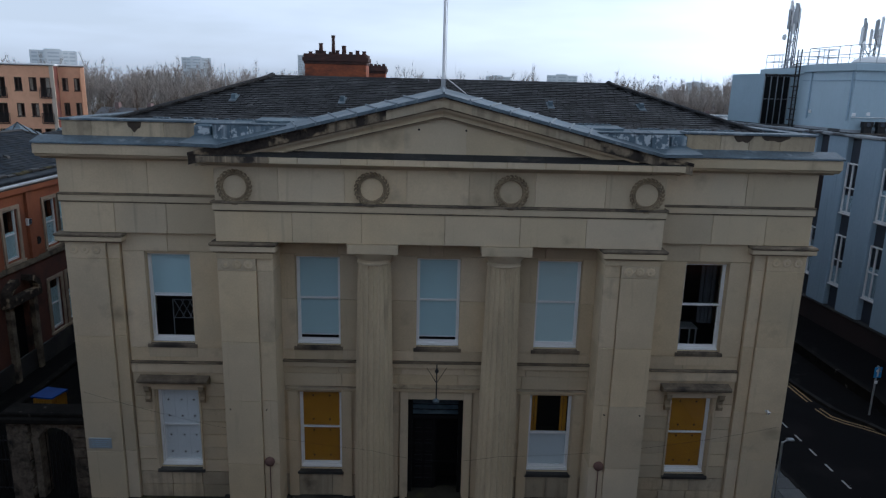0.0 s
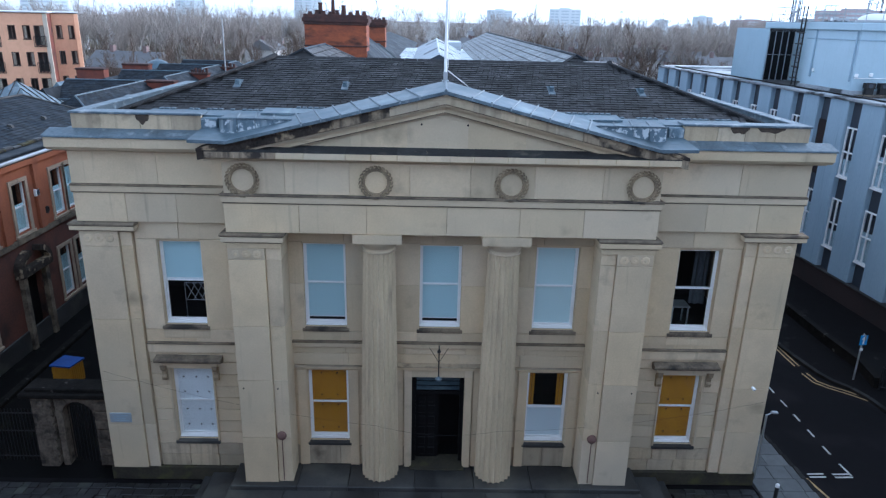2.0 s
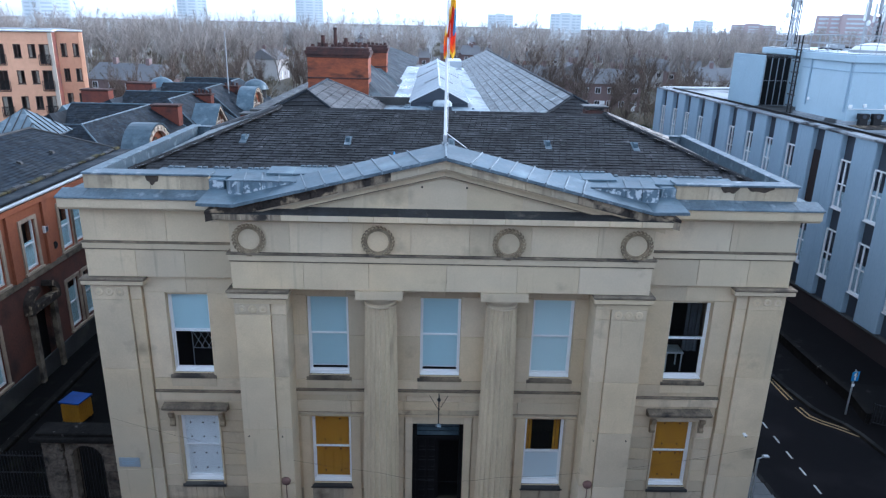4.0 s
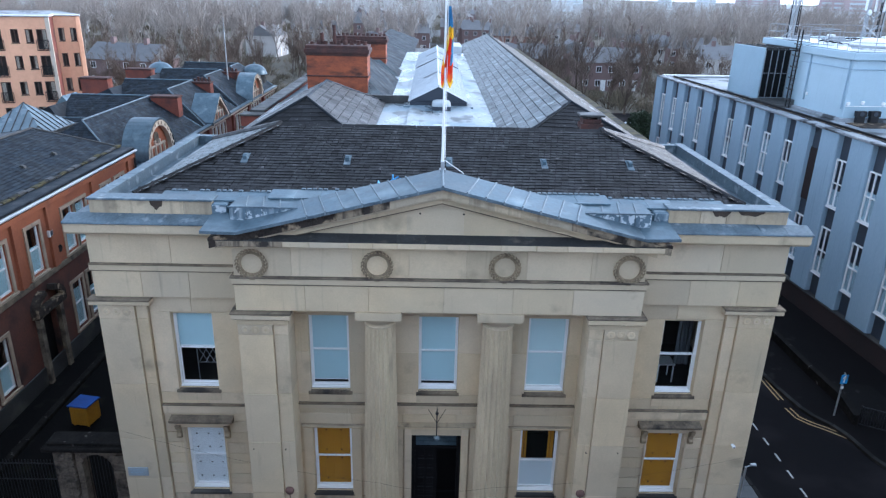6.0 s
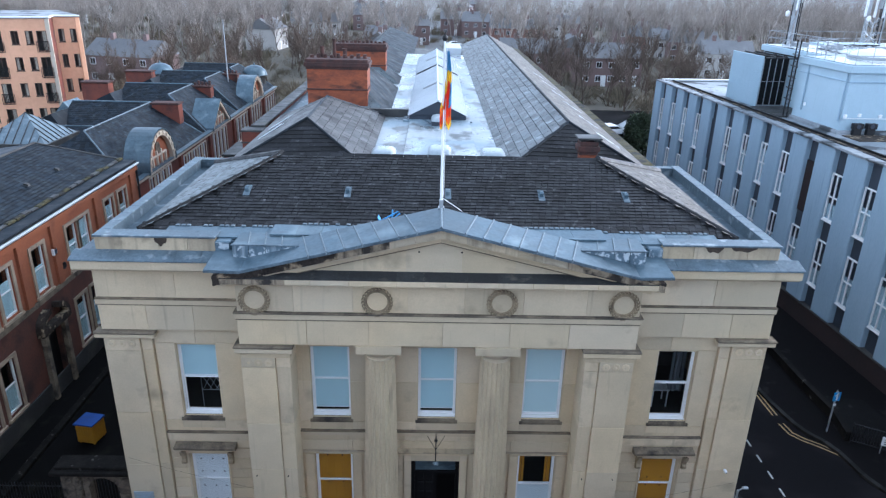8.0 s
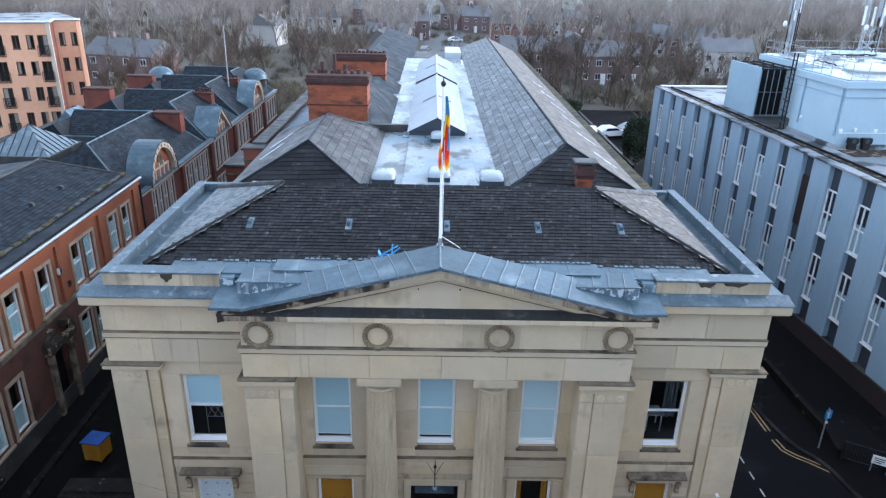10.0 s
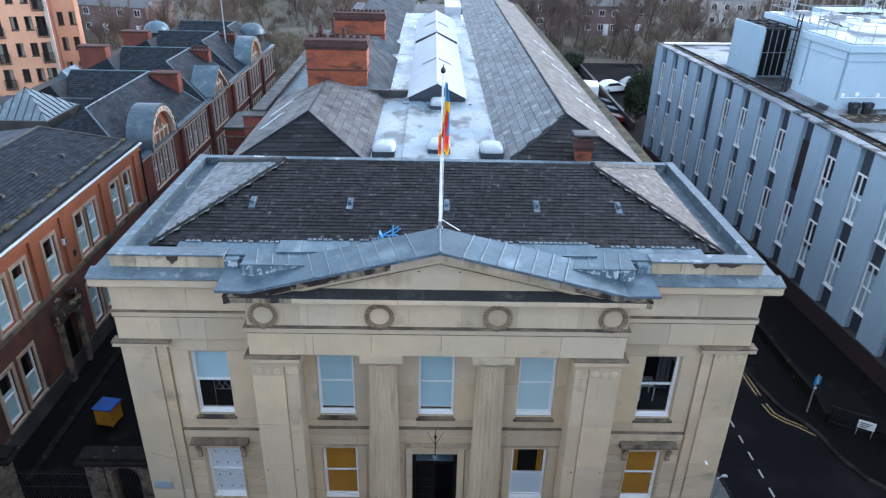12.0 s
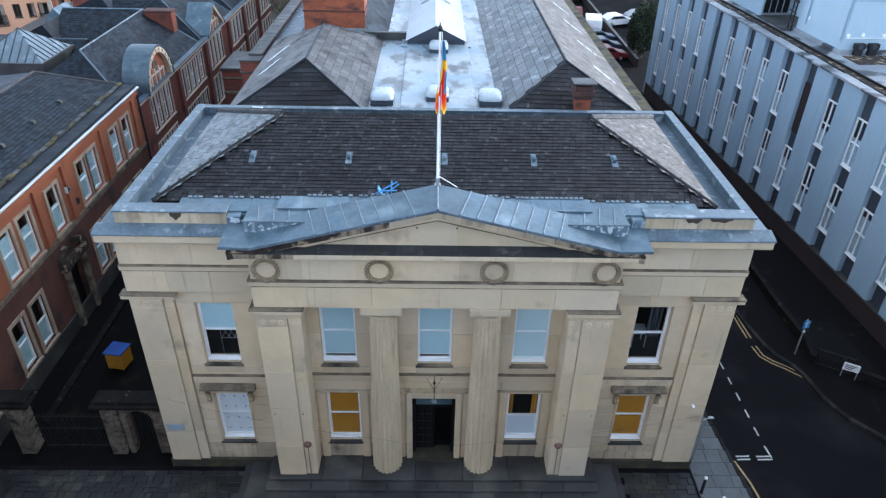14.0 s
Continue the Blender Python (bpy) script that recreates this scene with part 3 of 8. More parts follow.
# stone facing: wings, then the wall behind the columns
for s in (-1, 1):
    x0, x1 = sorted((s * 5.75, s * 8.60))
    ashlar(hall, x0, x1, [0.50, 0.92, 1.33], YW, 0.0, [h for h in holes if x0 < h[0] < x1], 0.9, j=0.008, mat=STAINED)
    ashlar(hall, x0, x1, [1.33, 1.73, 2.13, 2.53, 2.93, 3.33, 3.73, 4.13, 4.46], YW, 0.0, [h for h in holes if x0 < h[0] < x1], 1.1, j=0.008)
    ashlar(hall, x0, x1, [4.80, 5.20, 7.98, 8.50], YW, 0.0, [h for h in holes if x0 < h[0] < x1], 1.3)
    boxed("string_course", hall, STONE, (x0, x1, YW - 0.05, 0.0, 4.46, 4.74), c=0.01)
    # dark strip: painted shadow line of the string course
    boxed("string_course", hall, SOOT_SHADE, (x0, x1, YW - 0.08, 0.0, 4.74, 4.80), c=0.012)
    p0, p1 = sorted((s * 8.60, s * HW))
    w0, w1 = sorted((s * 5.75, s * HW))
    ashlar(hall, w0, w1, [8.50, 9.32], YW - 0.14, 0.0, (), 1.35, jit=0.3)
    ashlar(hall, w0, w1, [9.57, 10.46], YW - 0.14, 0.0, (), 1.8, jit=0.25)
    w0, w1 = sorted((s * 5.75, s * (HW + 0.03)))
    # the dark fillets paint the shadow lines of the moulding
    boxed("fillet", hall, SOOT_SHADE, (w0, w1, YW - 0.21, 0.0, 9.515, 9.57), c=0.01)
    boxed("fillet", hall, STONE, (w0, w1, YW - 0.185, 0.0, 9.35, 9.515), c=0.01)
    boxed("fillet", hall, SOOT_SHADE, (w0, w1, YW - 0.165, 0.0, 9.32, 9.35), c=0.005)
    # corner pilaster: broad face and a narrow set-back strip
    a0, a1 = sorted((s * 8.98, s * HW))
    b0, b1 = sorted((s * 8.635, s * 8.965))
    courses = [0.50, 2.02, 3.55, 5.55, 7.78, 8.24]
    boxed("pilaster_core", hall, STONE, (min(a0, b0) + 0.012, max(a1, b1) - 0.012, YW - 0.03, -0.002, 0.52, 8.23))
    for (u0, u1, y) in ((a0, a1, YW - 0.14), (b0, b1, YW - 0.08)):
        ashlar(hall, u0, u1, courses, y, 0.0, (), 3.0, j=0.004)
    c0, c1 = sorted((s * 8.52, s * (HW + 0.10)))
    boxed("pilaster_cap", hall, SOOT_SHADE, (c0, c1, YW - 0.20, 0.0, 8.24, 8.275), c=0.006)
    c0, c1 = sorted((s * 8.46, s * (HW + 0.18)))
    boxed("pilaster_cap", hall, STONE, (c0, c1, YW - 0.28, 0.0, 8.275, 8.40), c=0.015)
    boxed("pilaster_cap", hall, SOOT_SHADE, (c0 - 0.02, c1 + 0.02, YW - 0.31, 0.0, 8.40, 8.495), c=0.03)
    for k in range(3):
        cx = s * (9.22 + k * 0.30)
        part("rosette", rosette_shape(cx, YW - 0.145, 8.02), STONE, hall, smooth=True)

port_holes = [h for h in holes if abs(h[0]) < 4.3]
ashlar(hall, -4.35, 4.35, [0.62, 1.30], YW, 0.0, port_holes, 1.2, mat=STAINED)
ashlar(hall, -4.35, 4.35, [1.30, 2.4, 3.97], YW, 0.0, port_holes, 1.3)
ashlar(hall, -4.35, 4.35, [4.10, 4.50, 4.72], YW, 0.0, port_holes, 1.9)
ashlar(hall, -4.35, 4.35, [4.92, 5.22, 6.7, 7.98, 8.50], YW, 0.0, port_holes, 1.35)
# dark strip paints the moulding's shadow line
boxed("string_course", hall, SOOT_SHADE, (-4.35, 4.35, YW - 0.09, 0.0, 4.86, 4.92), c=0.01)
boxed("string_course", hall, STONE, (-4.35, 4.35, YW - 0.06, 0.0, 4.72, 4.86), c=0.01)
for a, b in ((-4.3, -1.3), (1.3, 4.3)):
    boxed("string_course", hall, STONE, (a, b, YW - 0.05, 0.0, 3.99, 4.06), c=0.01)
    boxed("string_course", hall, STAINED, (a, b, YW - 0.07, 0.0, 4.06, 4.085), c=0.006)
# flat strips beside the ground-floor windows of the portico
for cx in (-3.33, 3.34):
    for d in (-1, 1):
        u0, u1 = sorted((cx + d * 0.64, cx + d * 0.92))
        boxed("pilaster_strip", hall, STONE, (u0, u1, YW - 0.05, YW, 0.62, 3.97), c=0.01)

# slightly proud aprons below the upper windows
for cx, w in BAYS:
    boxed("apron", hall, STONE, (cx - w / 2 - 0.06, cx + w / 2 + 0.06, YW - 0.018, YW, 4.93, 5.215), c=0.006)

# podium steps
for k, (ex, y, z) in enumerate(((6.18, -1.18, 0.60), (6.26, -1.56, 0.45), (7.02, -2.05, 0.30), (7.3, -2.6, 0.15))):
    xs = [-ex] + [u + rng.uniform(-0.25, 0.25) for u in np.linspace(-ex, ex, 8 + k)[1:-1]] + [ex]
    for a, b in zip(xs, xs[1:]):
        bm = bmesh.new()
        soft_box(bm, float(a) + 0.005, float(b) - 0.005, y - rng.uniform(0, 0.012), -0.02, max(0.0, z - 0.17), z - rng.uniform(0, 0.008), 0.018)
        part("step", bm, DARKSTONE, hall)

# portico pilasters
for s in (-1, 1):
    a0, a1 = sorted((s * 4.762, s * 5.76))
    b0, b1 = sorted((s * 4.33, s * 4.752))
    courses = [0.60, 2.15, 4.05, 5.75, 7.72, 8.06]
    boxed("pilaster_core", hall, STONE, (min(a0, b0) + 0.012, max(a1, b1) - 0.012, -0.90, -0.002, 0.62, 8.05))
    for (u0, u1, y) in ((a0, a1, -1.0), (b0, b1, -0.95)):
        ashlar(hall, u0, u1, courses, y, 0.0, (), 3.0)
    c0, c1 = sorted((s * 4.32, s * 5.77))
    boxed("pilaster_cap", hall, STONE, (c0, c1, -1.01, 0.0, 8.06, 8.22), c=0.006)
    c0, c1 = sorted((s * 4.28, s * 5.84))
    boxed("pilaster_cap", hall, SOOT_SHADE, (c0, c1, -1.05, 0.0, 8.22, 8.25), c=0.006)
    boxed("pilaster_cap", hall, STONE, (c0 - 0.05, c1 + 0.05, -1.11, 0.0, 8.25, 8.40), c=0.02)
    boxed("pilaster_cap", hall, SOOT_SHADE, (c0 - 0.08, c1 + 0.08, -1.14, 0.0, 8.40, 8.495), c=0.03)
    for k in range(3):
        cx = s * (4.96 + k * 0.29)
        part("rosette", rosette_shape(cx, -1.005, 7.89), STONE, hall, smooth=True)

# fluted columns
for s in (-1, 1):
    cx, cy = s * 1.74, -0.41
    col = part("column", (lambda q: (box(q, cx - 0.66, cx + 0.66, -1.05, -0.01, 8.25, 8.495), q)[1])(bmesh.new()), STONE, hall)
    bm = bmesh.new()
    nf, per = 20, 8
    n = nf * per
    rows = []
    for i in range(13):
        t = i / 12
        z = 0.60 + t * 7.30
        r = 0.560 - 0.115 * t + 0.012 * math.sin(math.pi * t)
        ring = []
        for k in range(n):
            a = 2 * math.pi * k / n
            u = (k % per) / per
            fl = 1 - 0.115 * math.sin(math.pi * u) ** 0.7
            ring.append(bm.verts.new((cx + r * fl * math.cos(a), cy + r * fl * math.sin(a), z)))
        rows.append(ring)
    for a, b in zip(rows, rows[1:]):
        for k in range(n):
            bm.faces.new((a[k], a[(k + 1) % n], b[(k + 1) % n], b[k]))
    part("shaft", bm, STONE_FL, col)
    bm = bmesh.new()
    lathe(bm, cx, cy, [(7.88, 0.43), (7.90, 0.465), (7.94, 0.465), (7.95, 0.445), (8.02, 0.45), (8.04, 0.48), (8.12, 0.53), (8.20, 0.59), (8.25, 0.60)], 40)
    part("echinus", bm, STONE, col, smooth=True)

# entablature over the portico
box_dark = bmesh.new()
box(box_dark, -5.74, 5.74, -0.96, 0.0, 8.52, 10.5)
part("entablature_core", box_dark, STONE, hall)
ashlar(hall, -5.76, 5.76, [8.50, 9.30], -1.0, -0.9, (), 1.9, jit=0.12)
# dark fillets above and below carry painted shadow lines
boxed("fillet", hall, SOOT_SHADE, (-5.84, 5.84, -1.07, 0.0, 9.50, 9.56), c=0.01)
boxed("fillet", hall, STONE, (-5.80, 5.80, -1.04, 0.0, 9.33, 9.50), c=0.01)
boxed("fillet", hall, SOOT_SHADE, (-5.78, 5.78, -1.025, 0.0, 9.30, 9.33), c=0.005)
ashlar(hall, -5.74, 5.74, [9.56, 10.44], -0.98, -0.9, (), 1.7, jit=0.2)

# wreaths
for cx in (-5.22, -1.76, 1.78, 5.25):
    bm = bmesh.new()
    R = 0.37
    nseg = 40
    rows = []
    for i in range(nseg):
        a = 2 * math.pi * i / nseg
        rows.append([bm.verts.new((cx + (R - 0.05 + 0.032 * math.cos(b)) * math.cos(a), -0.99 + 0.06 * math.sin(b), 9.93 + (R - 0.05 + 0.032 * math.cos(b)) * math.sin(a))) for b in [2 * math.pi * k / 6 for k in range(6)]])
    for i in range(nseg):
        for k in range(6):
            bm.faces.new((rows[i][k], rows[i][(k + 1) % 6], rows[(i + 1) % nseg][(k + 1) % 6], rows[(i + 1) % nseg][k]))
    for i in range(24):
        a = 2 * math.pi * i / 24
        for d, tilt in ((0.055, 0.32), (0.0, -0.32)):
            m = Matrix.Translation((cx + (R + d) * math.cos(a), -1.035, 9.93 + (R + d) * math.sin(a))) @ Matrix.Rotation(-a + tilt, 4, "Y") @ Matrix.Diagonal((0.026, 0.032, 0.066, 1))
            bmesh.ops.create_icosphere(bm, subdivisions=1, radius=1.0, matrix=m)
    box(bm, cx - 0.07, cx + 0.07, -1.06, -0.98, 9.93 - R - 0.09, 9.93 - R + 0.08)
    part("wreath", bm, WREATH, hall)

# cornice of the wings, with lead on top, and the parapet
for s in (-1, 1):
    lo, hi = sorted((s * 6.05, s * 10.40))
    bm = bmesh.new()
    prism(bm, [(0.0, 10.46), (-0.24, 10.46), (-0.30, 10.50), (-0.52, 10.54), (-0.56, 10.60), (-0.62, 10.62), (-0.62, 10.86), (0.0, 10.9)], "x", lo, hi)
    part("cornice", bm, STONE, hall)
    o0, o1 = sorted((s * HW, s * 10.40))
    bm = bmesh.new()
    box(bm, o0, o1, 0.0, 8.9, 10.58, 10.88)
    part("cornice", bm, STONE, hall)
    xs = np.linspace(lo - (0.03 if s < 0 else 0), hi + (0.03 if s > 0 else 0), 7)
    for a, b in zip(xs, xs[1:]):
        bm = bmesh.new()
        prism(bm, [(-0.16, 10.92), (-0.66, 10.875), (-0.66, 10.90), (-0.64, 10.925), (-0.16, 11.06)], "x", float(a) + 0.004, float(b) - 0.004)
        part("lead_sheet", bm, LEAD_OLD, hall)
    bm = bmesh.new()
    box(bm, *sorted((s * 9.84, s * 10.43)), -0.16, 8.9, 10.89, 10.93)
    part("lead_sheet", bm, LEAD_OLD, hall)
    # parapet blocks
    q0, q1 = sorted((s * 6.42, s * 9.84))
    ashlar(hall, q0, q1, [11.03, 11.44], -0.17, -0.02, (), 0.86, jit=0.2, mat=STAINED)
    boxed("parapet", hall, STONE, (q0, q1, -0.02, 0.28, 10.9, 11.44))
    boxed("coping", hall, LEAD_OLD, (q0 - 0.03, q1 + 0.03, -0.22, 0.33, 11.44, 11.50), c=0.012)
    e0, e1 = sorted((s * 9.58, s * 9.84))
    boxed("parapet", hall, LEAD_OLD, (e0, e1, 0.28, 8.9, 10.9, 11.45))
    ys = np.linspace(0.33, 8.92, 13)
    for a, b in zip(ys, ys[1:]):
        part("coping_sheet", (lambda q: (soft_box(q, e0 - 0.04, e1 + 0.04, float(a) + 0.004, float(b) - 0.004, 11.45, 11.50, 0.012), q)[1])(bmesh.new()), LEAD_OLD, hall)
boxed("parapet", hall, LEAD_OLD, (-9.58, 9.58, 8.66, 8.9, 10.9, 11.42))
xs = np.linspace(-9.54, 9.54, 16)
for a, b in zip(xs, xs[1:]):
    boxed("coping_sheet", hall, LEAD_OLD, (float(a) + 0.004, float(b) - 0.004, 8.62, 8.94, 11.42, 11.47), c=0.012)
for cx, rx, rz in ((7.92, 0.26, 0.20), (8.78, 0.38, 0.15), (-7.96, 0.18, 0.27)):
    bm = bmesh.new()
    prism(bm, [(cx + rx * math.cos(math.pi * i / 14), 11.43 - rz * (0.85 + 0.15 * math.sin(5 * i + cx)) * math.sin(math.pi * i / 14)) for i in range(15)], "y", -0.177, -0.165)
    part("rain_stain", bm, STAIN, hall, "half-round dark rain stain")
boxed("gutter_floor", hall, LEAD_OLD, (-9.58, 9.58, 0.28, 8.66, 10.88, 11.12))

# pediment
AP, EX = 12.22, 6.22            # stone apex and half length
YP = -1.36                      # front of the pediment's cornice
bm = bmesh.new()
prism(bm, [(0.0, 10.44), (-1.04, 10.44), (-1.10, 10.49), (-1.26, 10.52), (-1.32, 10.57), (YP, 10.58), (YP, 10.74), (-1.0, 10.78), (0.0, 10.78)], "x", -6.02, 6.02)
part("cornice", bm, STONE, hall)
xs = [-6.04, -5.3, -4.25, -3.55, -2.5, -1.85, -1.2, -0.45, 0.75, 1.6, 2.55, 3.4, 4.35, 5.2, 6.04]
for a, b in zip(xs, xs[1:]):
    part("cornice_stone", stone_mesh(float(a) + 0.009, float(b) - 0.009, YP - 0.02, YP, 10.565, 10.725, 0.012), HALFSOOT if float(a) < -4.4 else STONE, hall)
    part("cornice_weathering", (lambda q: (prism(q, [(YP - 0.02, 10.727), (YP - 0.02, 10.745), (-0.956, 10.85), (-0.956, 10.782)], "x", float(a) + 0.001, float(b) - 0.001), q)[1])(bmesh.new()), WEATHERING, hall)
bm = bmesh.new()
prism(bm, [(-5.6, 10.78), (5.6, 10.78), (0.0, 12.05)], "y", -0.93, 0.0)
part("tympanum", bm, STONE, hall)
xs = [-3.9, -2.4, -0.95, 0.6, 2.1, 3.6]
for a, b in zip(xs, xs[1:]):
    h = lambda x: 10.82 + (5.3 - abs(x)) * (1.2 / 5.6)
    bm = bmesh.new()
    pts = [(a + 0.004, 10.80), (b - 0.004, 10.80), (b - 0.004, h(b))] + ([(0, h(0))] if a < 0 < b else []) + [(a + 0.004, h(a))]
    prism(bm, pts, "y", -0.955, -0.93)
    part("stone", bm, STONE, hall)
for x in (-0.59, 0.59):
    bm = bmesh.new()
    tube(bm, (x, -0.958, 11.45), (x, -0.93, 11.45), 0.028, 10)
    part("vent_hole", bm, BLACK, hall)
for s in (-1, 1):
    def rake(y0, y1, low, high, name, mat, pieces=1, x_end=EX, gap=0.004):
        for i in range(pieces):
            a, b = x_end * i / pieces, x_end * (i + 1) / pieces
            sl = (AP - 10.70) / EX
            bm = bmesh.new()
            prism(bm, [(s * (a + (gap if i else 0)), AP - a * sl + low), (s * (b - gap), AP - b * sl + low), (s * (b - gap), AP - b * sl + high), (s * (a + (gap if i else 0)), AP - a * sl + high)], "y", y0, y1)
            # real soot, with the shadow under the lead edge painted into the same black
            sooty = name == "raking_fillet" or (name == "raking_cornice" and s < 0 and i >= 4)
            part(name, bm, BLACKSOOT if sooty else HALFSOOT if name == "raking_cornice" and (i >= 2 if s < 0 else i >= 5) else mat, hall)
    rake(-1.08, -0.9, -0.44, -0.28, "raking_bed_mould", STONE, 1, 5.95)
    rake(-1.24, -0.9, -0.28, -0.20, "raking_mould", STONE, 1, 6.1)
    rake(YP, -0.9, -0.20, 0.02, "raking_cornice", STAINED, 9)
    rake(YP - 0.05, -0.9, 0.02, 0.10, "raking_fillet", SOOT_SHADE, 9)
    # thin dark strips that paint the shadows below the raking mouldings
    rake(-1.262, -0.9, -0.228, -0.198, "raking_line", SOOT_SHADE, 1, 5.6)
    rake(-1.10, -0.9, -0.452, -0.432, "raking_line", SOOT_SHADE, 1, 5.3)
    # lead roof of the pediment with standing seams; the foot of the slope is laid flatter
    sl = (AP - 10.70) / EX
    yf, yb = YP - 0.12, -0.10
    edge = lambda x: AP + 0.125 - min(x, 5.45) * sl + max(0.0, x - 5.45) * 0.02
    cuts = [0.0] + [0.64 + 0.485 * k for k in range(7)] + [4.55, 5.45, 6.39]
    for i, (a, b) in enumerate(zip(cuts, cuts[1:])):
        ka, kb = (0.38 if 0 < i < 8 else 0.0), (0.38 if i < 7 else 0.0)
        bm = bmesh.new()
        slab(bm, [(s * a, yf, edge(a)), (s * (b - 0.006), yf, edge(b)), (s * (b + kb - 0.006), yb, edge(b) + 0.13 - kb * sl), (s * (a + ka), yb, edge(a) + 0.13 - ka * sl)], 0.035)
        part("lead_sheet", bm, LEAD, hall)
        bm = bmesh.new()
        slab(bm, [(s * a, yf - 0.012, edge(a) - 0.02), (s * b, yf - 0.012, edge(b) - 0.02), (s * b, yf + 0.02, edge(b) - 0.02), (s * a, yf + 0.02, edge(a) - 0.02)], 0.06)
        part("drip_edge", bm, LEAD_OLD, hall)
        if i < 7:
            bm = bmesh.new()
            tube(bm, (s * b, yf + 0.01, edge(b) + 0.012), (s * (b + kb), yb, edge(b) + 0.142 - kb * sl), 0.025, 8)
            tube(bm, (s * b, yf + 0.01, edge(b) + 0.012), (s * b, yf - 0.012, edge(b) - 0.06), 0.022, 6)
            part("lead_roll", bm, LEAD_ROLL, hall)
    bm = bmesh.new()
    prism(bm, [(0.0, AP + 0.06), (s * 6.2, AP + 0.06 - 6.2 * sl), (s * 6.2, 10.7), (0.0, 10.7)], "y", -0.88, -0.12)
    part("pediment_backing", bm, LEAD, hall)
    # lead-clad end box beside the parapet
    x0, x1 = sorted((s * 3.95, s * 5.80))
    bx = boxed("lead_box", hall, LEAD, (x0, x1, -0.68, 0.30, 11.0, 11.47), c=0.02)
    for k in range(4):
        a, b = x0 + 0.02 + (x1 - x0 - 0.04) * k / 4, x0 + 0.02 + (x1 - x0 - 0.04) * (k + 1) / 4
        boxed("front_sheet", bx, LEAD_WHITE, (a + 0.012, b - 0.012, -0.70 - 0.012 * (k % 2), -0.675, 11.0, 11.44), "white-streaked lead sheet")
    for k in range(1, 4):
        x = x0 + k * (x1 - x0) / 4
        bm = bmesh.new()
        tube(bm, (x, -0.68, 11.475), (x + s * 0.18, 0.30, 11.475), 0.022, 8)
        part("lead_roll", bm, LEAD_ROLL, hall)
    boxed("lead_lip", bx, LEAD_OLD, (x0 - 0.02, x1 + 0.02, -0.73, -0.66, 11.445, 11.485), c=0.01)
    x2, x3 = sorted((s * 5.97, s * 6.40))
    bx = boxed("lead_box", hall, LEAD, (x2, x3, -0.28, 0.28, 10.9, 11.40), c=0.03)
    boxed("front_sheet", bx, LEAD_WHITE, (x2 + 0.03, x3 - 0.03, -0.295, -0.275, 11.02, 11.37), "white-streaked lead sheet")
    boxed("gutter_sheet", hall, LEAD_OLD, (*sorted((s * 5.78, s * 6.42)), -0.95, 0.28, 10.92, 11.04), c=0.02)
bm = bmesh.new()
tube(bm, (0, YP - 0.12, AP + 0.135), (0, -0.10, AP + 0.265), 0.035, 8)
part("ridge_roll", bm, LEAD_ROLL, hall)
boxed("valley_gutter", hall, LEAD_OLD, (-6.4, 6.4, -0.12, 0.66, 11.0, 11.36))

# ---- hipped slate roof ----
EY, EZ, RY, RZ = 0.62, 11.40, 4.90, 12.70
EXR, RX = 8.90, 5.50
BY = 8.4
bm = bmesh.new()
e = [(-EXR, EY, EZ), (EXR, EY, EZ), (EXR, BY, EZ), (-EXR, BY, EZ)]
r = [(-RX, RY, RZ), (RX, RY, RZ)]
v = [bm.verts.new((p[0], p[1], p[2] - 0.05)) for p in e + r]
for f in ((0, 1, 5, 4), (1, 2, 5), (2, 3, 4, 5), (3, 0, 4), (3, 2, 1, 0)):
    bm.faces.new([v[i] for i in f])
roof = part("roof", bm, SLATE_BED, hall)
boxed("wall_plate", hall, LEAD_OLD, (-EXR + 0.05, EXR - 0.05, EY + 0.04, BY, 11.10, EZ - 0.06))


def slate_shape(w, h, t):
    bm = bmesh.new()
    soft_box(bm, -w / 2 + 0.006, w / 2 - 0.006, 0.0, h, 0.0, t, 0.004)
    return bm


def slates(p_low, p_high_dir, along, length, rise_len, inset0, inset1, w=0.20, g=0.168, mat=None, single_rows=0, parent=None):
    """Courses of slates on one slope. inset0/1: how far the slope narrows per metre up at each end."""
    up, al = Vector(p_high_dir).normalized(), Vector(along).normalized()
    nrm = al.cross(up).normalized()
    if nrm.z < 0:
        nrm = -nrm
    rot = Matrix((al, up, nrm)).transposed().to_4x4()
    shapes = [meshed("slate", slate_shape(w * f, g + 0.04, 0.012), mat) for f in (0.92, 1.0, 1.08)]
    joined = bmesh.new()
    rows = int(rise_len / g)
    lr = random.Random(int(length * 100))
    for r_ in range(rows):
        d = r_ * g
        a, b = inset0 * d, length - inset1 * d
        x = a + (0.0 if r_ % 2 else w / 2)
        while x < b:
            k = lr.randrange(3)
            lift = lr.uniform(0.0, 0.009)
            m = Matrix.Translation(Vector(p_low) + al * x + up * d + nrm * (0.004 + lift)) @ rot @ Matrix.Rotation(lr.uniform(-0.015, 0.015), 4, "Z") @ Matrix.Rotation(radians(-2.0), 4, "X")
            if r_ < single_rows:
                ob = new("slate", shapes[k])
                ob.parent = parent
                ob.matrix_basis = m
            else:
                f = (0.92, 1.0, 1.08)[k] * w / 2 - 0.006
                q = [joined.verts.new(m @ Vector(c)) for c in ((-f, 0, 0.013), (f, 0, 0.013), (f, g + 0.03, 0.002), (-f, g + 0.03, 0.002), (-f, 0, -0.004), (f, 0, -0.004))]
                joined.faces.new(q[:4])
                joined.faces.new((q[4], q[5], q[1], q[0]))
            x += w
    return joined


